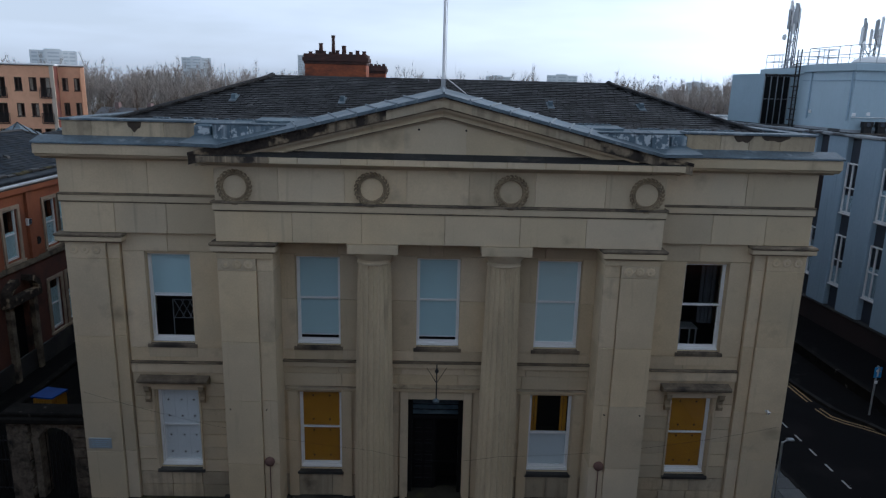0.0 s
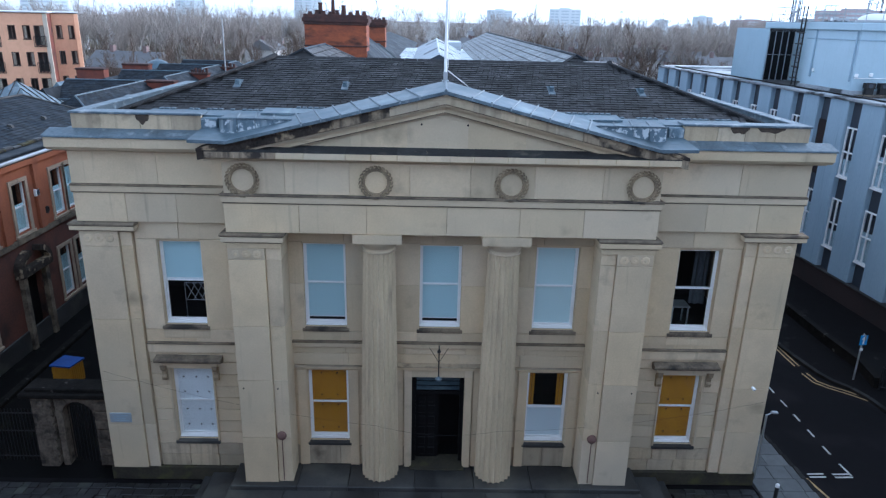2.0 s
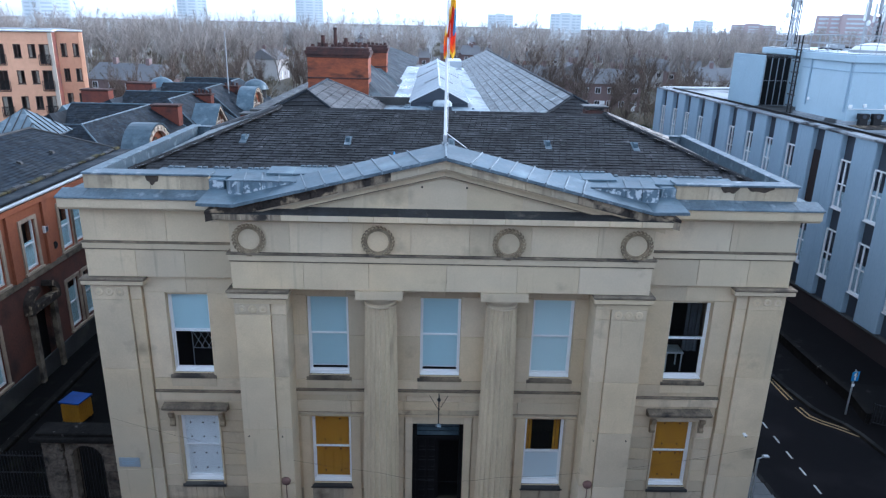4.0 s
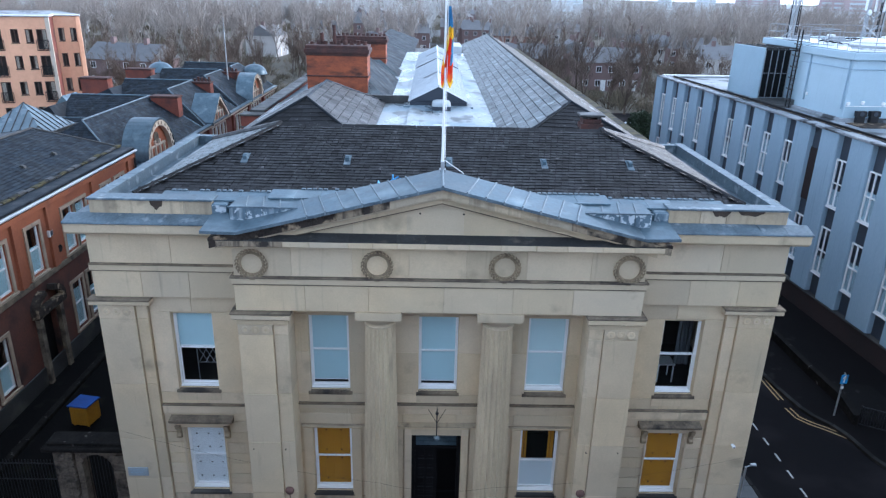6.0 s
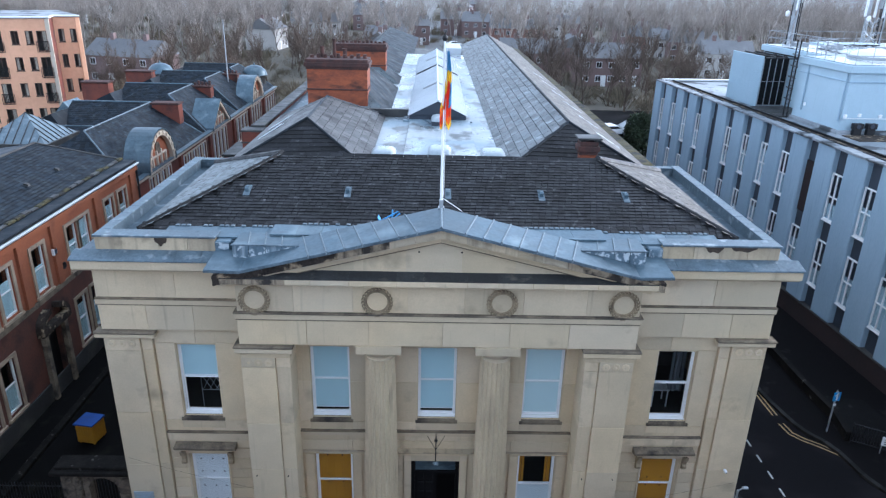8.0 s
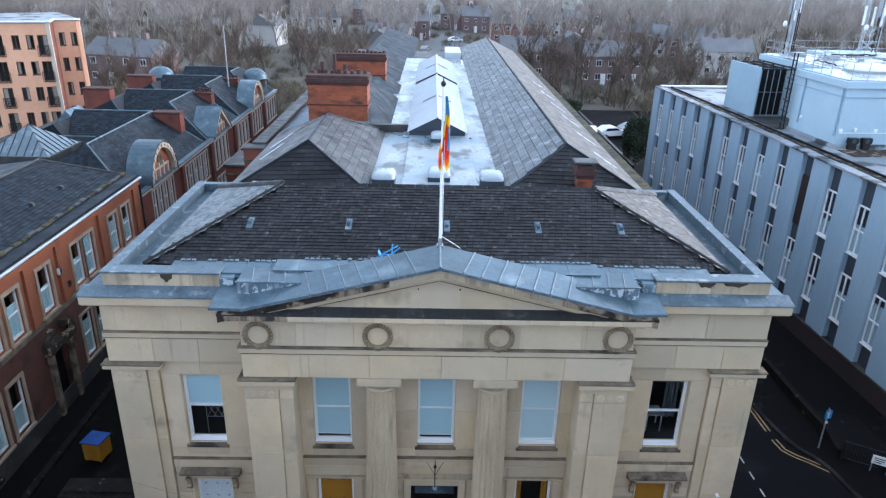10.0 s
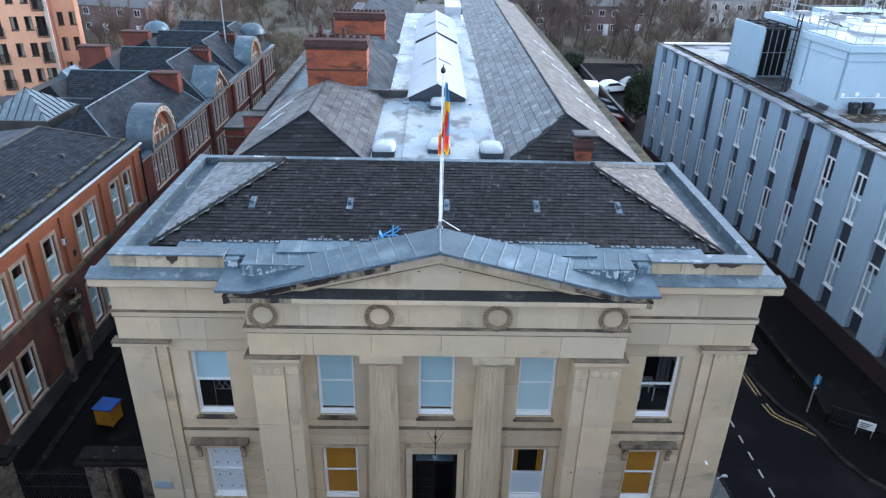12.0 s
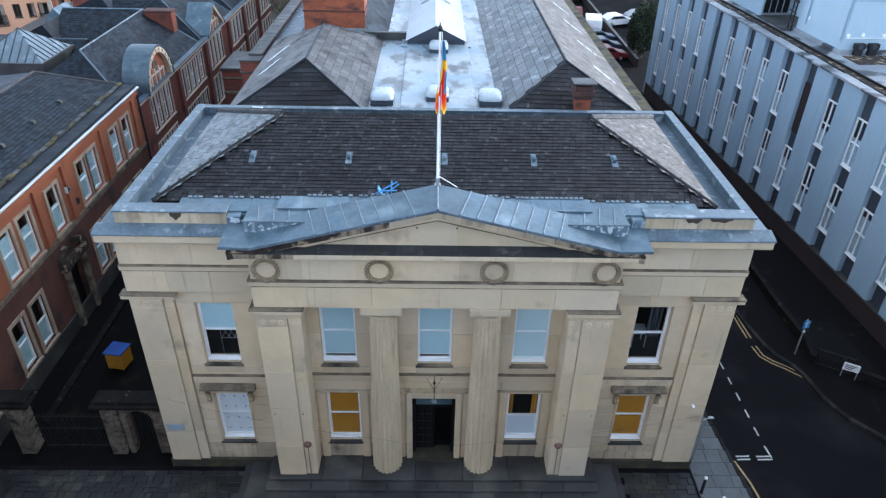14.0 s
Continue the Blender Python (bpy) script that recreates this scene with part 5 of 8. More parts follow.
bmesh.ops.translate(bm, verts=bm.verts, vec=(-0.12, 0, 0))
part("seat", bm, BLUECH, bike)
bike.scale = (1.25, 1.25, 1.3)

rail_pole = thing("overflow_pipe", "white plastic pipe lying on the roof slope", "pipe", at=(-7.0, 7.3, 11.9))
bm = bmesh.new()
tube(bm, (-0.25, 0.15, 0.05), (0.2, -0.1, 0.12), 0.03, 8)
part("pipe", bm, WHITE, rail_pole)

# ---- ground and streets ----
bm = bmesh.new()
n_ = 24
ring = [bm.verts.new((3000 * math.cos(2 * math.pi * i / n_), 3000 * math.sin(2 * math.pi * i / n_), -0.06)) for i in range(n_)]
bm.faces.new(ring)
single("ground", bm, GROUND, "dull rough ground reaching to the horizon", "ground", "structure")
bm = bmesh.new()
slab(bm, [(-45, -60, -0.02), (45, -60, -0.02), (45, 9.0, -0.02), (15.9, 9.0, -0.02), (17.4, 66, -0.02), (11.0, 66, -0.02), (11.0, -0.1, -0.02), (-45, -0.1, -0.02)], 0.03)
single("road", bm, ASPHALT, "damp dark asphalt road beside the town hall", "road", "structure")
bm = bmesh.new()
slab(bm, [(-17.5, -0.1, -0.02), (-10, -0.1, -0.02), (-10, 66, -0.02), (-17.5, 66, -0.02)], 0.03)
single("alley", bm, ALLEY, "dark narrow alley between brick walls", "alley", "structure")
forecourt = thing("forecourt", "dark worn stone paving in front of the town hall", "pavement", kind="structure")
rng = random.Random(11)
joined = bmesh.new()
count = 0
y = -0.32
while y > -9:
    h = rng.uniform(0.20, 0.34)
    x = -17.0
    while x < 10.1:
        w = rng.uniform(0.24, 0.55)
        near = y > -4.5
        if not (abs(x + w / 2) < 7.3 and y > -2.6):
            z = 0.0 + rng.uniform(-0.016, 0.016)
            if near and count < 290 and -12.5 < x < 10:
                bm = bmesh.new()
                soft_box(bm, x + 0.004, min(x + w, 10.15) - 0.004, y - h + 0.004, y - 0.004, -0.06, z, 0.018)
                part("paving_stone", bm, SETTS, forecourt)
                count += 1
            else:
                soft_box(joined, x + 0.004, min(x + w, 10.15) - 0.004, y - h + 0.004, y - 0.004, -0.06, z, 0.018)
        x += w
    y -= h
part("paving", joined, SETTS, forecourt, "field of dark paving stones", kind="stuff")

side_pave = thing("side_pavement", "grey flagstone pavement beside the town hall", "pavement", kind="structure")
y = 9.0
while y > -7:
    h = rng.uniform(0.5, 0.75)
    edge = 11.75 + (2.8 - y) * 0.08
    x = 10.2
    while x < edge - 0.05:
        w = min(rng.uniform(0.6, 0.95), edge - x)
        if edge - x - w < 0.25:
            w = edge - x
        part("flagstone", (lambda q: (soft_box(q, x + 0.006, x + w - 0.006, y - h + 0.006, y - 0.006, -0.05, 0.09 + rng.uniform(-0.004, 0.006), 0.01), q)[1])(bmesh.new()), FLAG_ST, side_pave)
        x += w
    part("kerb_stone", (lambda q: (soft_box(q, edge + 0.004, edge + 0.16, y - h + 0.004, y - 0.004, -0.05, 0.10, 0.02), q)[1])(bmesh.new()), KERB, side_pave)
    y -= h

# far pavement with a curved kerb
curve = [(15.75, 66), (15.8, 30), (15.82, 12), (15.85, 10.0), (15.97, 8.9), (16.12, 8.0), (16.25, 7.3), (16.5, 6.65), (16.95, 6.0), (17.2, 5.3), (17.3, 4.6), (17.4, 3.85), (17.65, 3.15), (17.95, 2.5), (18.4, 1.95), (18.9, 1.4), (20.3, 0.1), (22.5, -1.9), (27, -5)]
bm = bmesh.new()
slab(bm, [(x + 0.14, y, 0.09) for x, y in curve] + [(40, -5, 0.09), (40, 66, 0.09)], 0.12)
far_pave = single("pavement", bm, PAVE, "dark tarmac pavement with a curved kerb", "pavement", "structure")
for (xa, ya), (xb, yb) in zip(curve, curve[1:]):
    L = math.hypot(xb - xa, yb - ya)
    n = max(1, round(L / 0.9))
    for i in range(min(n, 24)):
        a = Vector((xa, ya, 0)).lerp(Vector((xb, yb, 0)), i / n)
        b = Vector((xa, ya, 0)).lerp(Vector((xb, yb, 0)), (i + 1) / n)
        d = (b - a).normalized()
        o = Vector((d.y, -d.x, 0)) * -1
        bm = bmesh.new()
        a2, b2 = a + d * 0.006, b - d * 0.006
        slab(bm, [(*(p.xy), 0.10) for p in (a2, b2, b2 + o * 0.20, a2 + o * 0.20)], 0.15)
        part("kerb_stone", bm, KERB, far_pave)


def road_paint(name, label, strips, mat, category="road marking", group=""):
    t = thing(name, label, category, group, kind="structure")
    for pts in strips:
        bm = bmesh.new()
        slab(bm, [(x, y, -0.012) for x, y in pts], 0.004)
        part("stripe", bm, mat, t)
    return t


def along(path, off, width):
    out = []
    for (xa, ya), (xb, yb) in zip(path, path[1:]):
        d = Vector((xb - xa, yb - ya)).normalized()
        o = Vector((d.y, -d.x))
        out.append([(xa + o.x * off, ya + o.y * off), (xb + o.x * off, yb + o.y * off), (xb + o.x * (off + width), yb + o.y * (off + width)), (xa + o.x * (off + width), ya + o.y * (off + width))])
    return out


near_kerb, far_kerb = [(15.56, 9.0), (15.56, 10.6), (15.5, 13.0), (15.45, 24.0), (15.4, 40)][::-1] + [(15.58, 8.05)], [(15.70, 7.41), (15.80, 6.66), (16.16, 6.21), (16.67, 5.80), (17.25, 5.22)]
road_paint("double_yellow_line", "worn double yellow lines along the kerb", along(near_kerb, -0.16, 0.07) + along(near_kerb, -0.36, 0.07) + along(far_kerb, -0.02, 0.07) + along(far_kerb, -0.24, 0.07), ROADYELLOW)
road_paint("double_yellow_line", "worn yellow line beside the flagstone kerb", along([(12.16, 0.28), (12.26, -0.2), (12.39, -0.8), (12.45, -1.5), (12.6, -3.0), (12.8, -6)], -0.05, 0.08), ROADYELLOW)
road_paint("lane_line", "broken white centre line on the road", [[(13.66, 6.22 - i * 1.03), (13.73, 6.22 - i * 1.03), (13.73, 5.75 - i * 1.03), (13.66, 5.75 - i * 1.03)] for i in range(-20, 5)], ROADWHITE)
road_paint("give_way_line", "worn white give-way lines across the junction", [[(x0, y), (x1, y + 0.02), (x1, y - 0.05), (x0, y - 0.07)] for x0, x1 in ((12.31, 12.86), (13.15, 13.76)) for y in (0.55, 0.39)] + [[(13.68, 1.08), (13.75, 1.08), (13.79, 0.46), (13.72, 0.46)]], ROADWHITE)


# unseen blocks added to shade the front; they close the street opposite the hall
for x0, x1, d, h in ((-62, -38, 0.0, 11.5), (-37.6, -12, 0.8, 14.0), (-11.6, 13, 0.0, 13.0), (13.4, 40, 1.2, 14.5), (40.4, 64, 0.3, 12.0)):
    t = thing("unseen_shade_block", "unseen brown block added across the street to shade the hall front", "building", "buildings across the street", (0, 0, 0))
    boxed("wall", t, SOOT_SHADE_BRICK, (x0, x1, -40, -27.0 - d, -0.05, h))
    boxed("roof", t, SLATE_B, (x0 - 0.2, x1 + 0.15, -40.2, -26.7 - d, h, h + 0.3), c=0.05)

# ---- street furniture ----
def bollard(x, y):
    t = thing("bollard", "slim black metal bollard with a pale cap on the pavement", "bollard", "bollards on the pavement", (x, y, 0.09))
    bm = bmesh.new()
    lathe(bm, 0, 0, [(0, 0.075), (0.03, 0.075), (0.04, 0.06), (0.78, 0.055), (0.80, 0.05)], 14)
    part("post", bm, IRON, t, smooth=True)
    bm = bmesh.new()
    lathe(bm, 0, 0, [(0.80, 0.062), (0.88, 0.062), (0.92, 0.03)], 14)
    part("cap", bm, WHITE, t)


for x, y in ((10.25, -1.35), (10.62, -2.25)):
    bollard(x, y)

sgn = thing("street_sign", "blue rectangular arrow sign on a grey steel post", "street sign", at=(17.5, 6.75, 0.09))
bm = bmesh.new()
tube(bm, (0, 0, 0), (0, 0, 2.05), 0.038, 10)
part("post", bm, STEEL, sgn)
SIGNBLUE = surface("sign_blue", (0.04, 0.30, 0.66), (0.03, 0.25, 0.56), 3, 0.4, bump=0)
for k, (z, rz) in enumerate(((1.84, 8), (1.98, 75))):
    bm = bmesh.new()
    soft_box(bm, -0.165, 0.165, -0.062, -0.045, z - (0.22 if k == 0 else 0.10), z + (0.22 if k == 0 else 0.10), 0.006)
    bmesh.ops.transform(bm, matrix=pose(0, 0, 0, 0, 0, rz), verts=bm.verts)
    plate = part("sign_plate", bm, SIGNBLUE if k == 0 else STEEL, sgn, "blue sign plate with a white arrow" if k == 0 else "")
    if k == 0:
        bm = bmesh.new()
        box(bm, -0.035, 0.035, -0.068, -0.0625, z - 0.17, z + 0.05)
        prism(bm, [(-0.11, z + 0.04), (0.11, z + 0.04), (0.0, z + 0.19)], "y", -0.068, -0.0625)
        bmesh.ops.transform(bm, matrix=pose(0, 0, 0, 0, 0, rz), verts=bm.verts)
        part("arrow", bm, WHITE, plate)
boxed("small_plate", sgn, WHITE, (-0.06, 0.06, -0.055, -0.04, 1.36, 1.48))

lp = thing("wall_lamp_post", "thin grey post with a small lamp head beside the corner", "lamp post", at=(10.36, 0.16, 0.09))
bm = bmesh.new()
tube(bm, (0, 0, 0), (0, 0, 2.35), 0.035, 8)
part("post", bm, STEEL, lp)
bm = bmesh.new()
tube(bm, (0, 0, 2.33), (0.2, 0.05, 2.40), 0.02, 8)
soft_box(bm, 0.16, 0.36, -0.01, 0.11, 2.37, 2.44, 0.02)
part("lamp_head", bm, STEEL, lp)

# railing and low wall by the grey office block
gw = thing("garden_wall", "low dark stone wall along the office pavement", "wall", at=(0, 0, 0))
for (xa, ya), (xb, yb) in (((18.0, 30), (18.15, 10.3)), ((18.15, 10.3), (18.3, 7.6)), ((18.3, 7.6), (18.02, 6.05)), ((19.45, 5.2), (27, 0.6))):
    d = Vector((xb - xa, yb - ya, 0)).normalized()
    o = Vector((-d.y, d.x, 0)) * 0.11
    bm = bmesh.new()
    a, b = Vector((xa, ya, 0)), Vector((xb, yb, 0))
    slab(bm, [(*(p.xy), 0.50) for p in (a - o, b - o, b + o, a + o)], 0.45)
    part("brickwork", bm, GATECOPE, gw)
    o = o * 1.3
    bm = bmesh.new()
    slab(bm, [(*(p.xy), 0.56) for p in (a - o, b - o, b + o, a + o)], 0.06)
    part("coping", bm, GATECOPE, gw)
bm = bmesh.new()
slab(bm, [(18.8, 9.6, 0.10), (20.6, 9.2, 0.10), (20.95, 5.4, 0.10), (19.9, 5.5, 0.10), (18.5, 6.6, 0.10)], 0.03)
single("yard", bm, CONCRETE, "patch of worn grey concrete by the office block", "yard", "structure")
fence = thing("metal_railing", "black metal railing with upright bars on the street corner", "railing", at=(18.08, 5.98, 0.09))
ex, ey = 1.32, -0.74
for z in (0.12, 0.95):
    bm = bmesh.new()
    tube(bm, (0, 0, z), (ex, ey, z), 0.025, 8)
    part("rail", bm, IRON, fence)
for i in range(15):
    bm = bmesh.new()
    tube(bm, (ex * i / 14, ey * i / 14, 0 if i in (0, 14) else 0.12), (ex * i / 14, ey * i / 14, 1.0 if i in (0, 14) else 0.95), 0.028 if i in (0, 14) else 0.012, 6)
    part("bar", bm, IRON, fence)
board = thing("notice_board", "white notice board with unreadable lines on the railing", "notice board", at=(19.22, 5.10, 0.50))
bm = bmesh.new()
soft_box(bm, -0.34, 0.34, -0.02, 0.02, 0, 0.42, 0.006)
part("panel", bm, WHITE, board)
for k in range(3):
    boxed("text_bar", board, DARKBLUE, (-0.25, 0.2 - 0.08 * k, -0.026, -0.02, 0.28 - 0.1 * k, 0.32 - 0.1 * k))
for x in (-0.3, 0.3):
    boxed("leg", board, STEEL, (x - 0.02, x + 0.02, -0.02, 0.02, -0.41, 0.0))
board.rotation_euler = (0, 0, radians(-30))

# ---- gateway in the alley ----
gate = thing("stone_gateway", "blackened stone gateway with carved piers across the alley", "gateway", at=(0, 0.45, 0))
for x0, x1 in ((-12.72, -12.15), (-16.3, -15.72)):
    pier = boxed("pier", gate, BUFF, (x0, x1, 0.0, 0.6, 0.0, 2.55), "weathered carved stone pier", c=0.02)
    boxed("sunk_panel", pier, BUFF, (x0 + 0.12, x1 - 0.12, -0.03, 0.0, 0.35, 2.1), c=0.015)
    for k in range(8):
        boxed("quoin", pier, BUFF, (x1 - 0.02, x1 + 0.05, 0.02, 0.58, 0.1 + 0.3 * k, 0.32 + 0.3 * k), c=0.02)
    bm = bmesh.new()
    lathe(bm, 0, 0, [(0, 0.13), (0.05, 0.11), (0.07, 0.05)], 12)
    bmesh.ops.transform(bm, matrix=pose((x0 + x1) / 2, -0.02, 2.3, 90), verts=bm.verts)
    part("rosette", bm, BUFF, pier)
# small arch beside the hall
bm = bmesh.new()
n = 12
cx, r0, zs = -11.35, 0.50, 1.85
pts = [(cx - r0, 0.0), (-12.05, 0.0), (-12.05, 2.55), (-10.05, 2.55), (-10.05, 0.0), (cx + r0, 0.0)] + [(cx + r0 * math.cos(math.pi * i / n), zs + r0 * math.sin(math.pi * i / n)) for i in range(n + 1)]
prism(bm, pts, "y", 0.1, 0.55)
part("arch_wall", bm, BUFF, gate)
for i in range(9):
    a0, a1 = math.pi * i / 9, math.pi * (i + 1) / 9
    bm = bmesh.new()
    prism(bm, [(cx + r * math.cos(a), zs + r * math.sin(a)) for r, a in ((r0 + 0.01, a0 + 0.02), (r0 + 0.22, a0 + 0.02), (r0 + 0.22, a1 - 0.02), (r0 + 0.01, a1 - 0.02))], "y", 0.05, 0.56)
    part("voussoir", bm, BUFF, gate)
for k in range(7):
    boxed("quoin", gate, BUFF, (-10.78, -10.12, 0.03, 0.12, 0.08 + 0.33 * k, 0.36 + 0.33 * k), c=0.02)
for x0, x1 in ((-13.0, -10.05), (-19.0, -15.3)):
    boxed("coping", gate, GATECOPE, (x0, x1, -0.14, 0.80, 2.55, 2.72), c=0.03)
    boxed("coping", gate, GATECOPE, (x0 + 0.15, x1 - 0.1, 0.0, 0.68, 2.72, 2.84), c=0.03)
bm = bmesh.new()
prism(bm, [(-17.5, 0.0), (-17.5, 2.55), (-16.2, 2.55), (-16.2, 0.0), (-16.3, 0.0), (-16.3, 1.9)] + [(-16.85 + 0.55 * math.cos(math.pi * i / 8), 1.9 + 0.45 * math.sin(math.pi * i / 8)) for i in range(1, 8)] + [(-17.4, 1.9), (-17.4, 0.0)], "y", 0.1, 0.5)
part("arch_wall", bm, BUFF, gate)
for i in range(9):
    bm = bmesh.new()
    tube(bm, (cx - 0.44 + i * 0.11, 0.35, 0), (cx - 0.44 + i * 0.11, 0.35, zs + 0.2), 0.012, 5)
    part("gate_bar", bm, IRON, gate)
for i in range(26):
    bm = bmesh.new()
    tube(bm, (-15.4 + i * 0.106, 0.35, 0), (-15.4 + i * 0.106, 0.35, 1.9), 0.014, 5)
    part("gate_bar", bm, IRON, gate)
for z in (0.15, 1.1, 1.75):
    bm = bmesh.new()
    tube(bm, (-15.45, 0.35, z), (-12.7, 0.35, z), 0.02, 6)
    part("gate_rail", bm, IRON, gate)

hut = thing("beehive_box", "small yellow wooden box hut with a blue felt lid", "box hut", at=(-14.45, 5.75, 0.0))
bm = bmesh.new()
soft_box(bm, -0.5, 0.5, -0.5, 0.5, 0.05, 0.98, 0.02)
part("body", bm, YELP, hut)
for i in range(7):
    boxed("board", hut, YELP, (-0.5 + i * 0.145, -0.365 + i * 0.145 - 0.01, -0.525, -0.5, 0.08, 0.92), c=0.005)
for i in range(7):
    boxed("board", hut, YELP, (0.5, 0.525, -0.5 + i * 0.145, -0.365 + i * 0.145 - 0.01, 0.08, 0.92), c=0.005)
bm = bmesh.new()
slab(bm, [(-0.58, -0.58, 1.07), (0.58, -0.58, 1.09), (0.57, 0.58, 1.05), (-0.58, 0.57, 1.07)], 0.06)
part("lid", bm, BLUEP, hut)
bm = bmesh.new()
slab(bm, [(-0.55, -0.55, 1.03), (0.55, -0.55, 1.03), (0.55, 0.55, 1.0), (-0.55, 0.55, 1.0)], 0.03)
part("lid_edge", bm, YELP, hut)
for x in (-0.45, 0.37):
    for y in (-0.45, 0.37):
        boxed("foot", hut, YELP, (x, x + 0.08, y, y + 0.08, 0.0 - 0.02, 0.06))
hut.rotation_euler = (0, 0, radians(-10))
hut.scale = (0.76, 0.76, 0.90)
steps_ = thing("alley_step", "dark stone kerb step along the dark alley", "step", at=(0, 0, 0), kind="structure")
boxed("kerb_stone", steps_, GATECOPE, (-16.3, -16.0, 2.0, 20.0, -0.03, 0.16), c=0.03)


# ---- roofs behind the hall ----
def hip_roof(bm, x0, x1, y0, y1, z_e, z_r, xr, h0, h1, z_e2=None):
    """Hipped roof with its ridge along y at xr; h0 and h1: how far the ridge stops short of each end."""
    z2 = z_e if z_e2 is None else z_e2
    p = [bm.verts.new(q) for q in ((x0, y0, z_e), (x1, y0, z2), (x1, y1, z2), (x0, y1, z_e), (xr, y0 + h0, z_r), (xr, y1 - h1, z_r))]
    for f in ((0, 1, 4), (1, 2, 5, 4), (2, 3, 5), (3, 0, 4, 5), (3, 2, 1, 0)):
        bm.faces.new([p[i] for i in f])


def coursed(p0, p1, q0, q1, step, seam, mat, parent, name="slating", lift=0.012, label="courses of overlapping slates", gap=0.009, over=1.12):
    """Overlapping courses between the eaves p0-p1 and the top q0-q1, cut along each course every seam metres."""
    p0, p1, q0, q1 = map(Vector, (p0, p1, q0, q1))
    up = ((q0 + q1) - (p0 + p1)) / 2
    n = max(1, int(up.length / step))
    nrm = (p1 - p0).cross(up).normalized()
    if nrm.z < 0:
        nrm = -nrm
    bm = bmesh.new()
    lr = random.Random(int(abs(p0.x * 100 + p0.y * 7)))
    for r_ in range(n):
        a0, a1 = p0.lerp(q0, r_ / n), p1.lerp(q1, r_ / n)
        b0, b1 = p0.lerp(q0, min(1, (r_ + over) / n)), p1.lerp(q1, min(1, (r_ + over) / n))
        L = (a1 - a0).length
        m = max(1, round(L / seam))
        sh = (r_ % 2) * 0.5
        for i in range(-1, m + 1):
            t0, t1 = max(0.0, (i + sh) / m), min(1.0, (i + 1 + sh) / m)
            if t1 - t0 < 0.01:
                continue
            k = lr.uniform(0, 0.006)
            w = gap / max(L, 0.1)
            lo0, lo1 = a0.lerp(a1, t0 + w) + nrm * (lift + k + 0.010), a0.lerp(a1, t1 - w) + nrm * (lift + k + 0.010)
            hi0, hi1 = b0.lerp(b1, t0 + w) + nrm * (0.004 + k), b0.lerp(b1, t1 - w) + nrm * (0.004 + k)
            v = [bm.verts.new(c) for c in (lo0, lo1, hi1, hi0, lo0 - nrm * 0.02, lo1 - nrm * 0.02)]
            bm.faces.new(v[:4])
            bm.faces.new((v[4], v[5], v[1], v[0]))
    return part(name, bm, mat, parent, label, kind="stuff")


rear = thing("rear_range", "long rear range with slate roofs and a glazed lantern", "building", at=(0, 0, 0))
boxed("wall", rear, DARKBRICK, (-9.3, 9.3, 8.96, 66, 0, 10.6))
boxed("flat_roof", rear, FLATROOF, (-3.2, 2.85, 8.96, 55, 10.6, 11.12))
boxed("flat_roof", rear, DARKSTONE, (-9.2, 9.2, 55.02, 66.1, 10.6, 10.7))
for (a, b, y0, y1) in ((-1.55, 1.75, 9.2, 19.0), (-1.9, 1.9, 19.0, 36.5), (-1.9, 1.9, 36.5, 50)):
    boxed("roof_sheet", rear, FLATROOF, (a, b, y0, y1 - 0.02, 11.12, 11.2), c=0.01)
bm = bmesh.new()
hip_roof(bm, 2.75, 9.05, 9.0, 66, 11.12, 12.65, 5.76, 2.8, 2.8, 10.95)
rr = part("roof", bm, SLATE_BED, rear)
# each slope's slate colour includes the light that its side catches
coursed((2.75, 66, 11.12), (2.75, 9.0, 11.12), (5.76, 63.2, 12.65), (5.76, 11.8, 12.65), 0.40, 0.60, SLATE_REAR, rear, gap=0.010, lift=0.025, over=0.955)
coursed((9.05, 9.0, 10.95), (9.05, 66, 10.95), (5.76, 11.8, 12.65), (5.76, 63.2, 12.65), 0.40, 0.60, SLATE_WARM, rear, gap=0.008, lift=0.02, over=0.98)
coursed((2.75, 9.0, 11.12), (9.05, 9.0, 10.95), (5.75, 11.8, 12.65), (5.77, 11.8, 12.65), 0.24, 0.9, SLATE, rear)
bm = bmesh.new()
tube(bm, (5.76, 11.8, 12.67), (5.76, 63.2, 12.67), 0.07, 8)
tube(bm, (2.75, 9.0, 11.14), (5.76, 11.8, 12.67), 0.06, 8)
tube(bm, (9.05, 9.0, 10.97), (5.76, 11.8, 12.67), 0.06, 8)
part("ridge_roll", bm, SLATE_B, rear)
for i in range(6):
    y = 13 + i * 4.5
    bm = bmesh.new()
    slab(bm, [(8.3, y, 11.37), (8.5, y, 11.27), (7.7, y + 1.3, 11.68), (7.5, y + 1.3, 11.78)], 0.05)
    part("rooflight", bm, ZINC, rear)
boxed("parapet", rear, BRICK, (9.05, 9.62, 9.0, 66, 9.5, 10.78))
ys = np.linspace(9.0, 66, 48)
for a, b in zip(ys, ys[1:]):
    part("coping_stone", (lambda q: (soft_box(q, 9.02, 9.68, float(a) + 0.006, float(b) - 0.006, 10.78, 10.90, 0.02), q)[1])(bmesh.new()), MOSS, rear)
bm = bmesh.new()
hip_roof(bm, -8.95, -2.95, 9.0, 20.6, 10.95, 12.65, -5.76, 2.5, 3.2, 11.12)
part("roof", bm, SLATE_BED, rear)
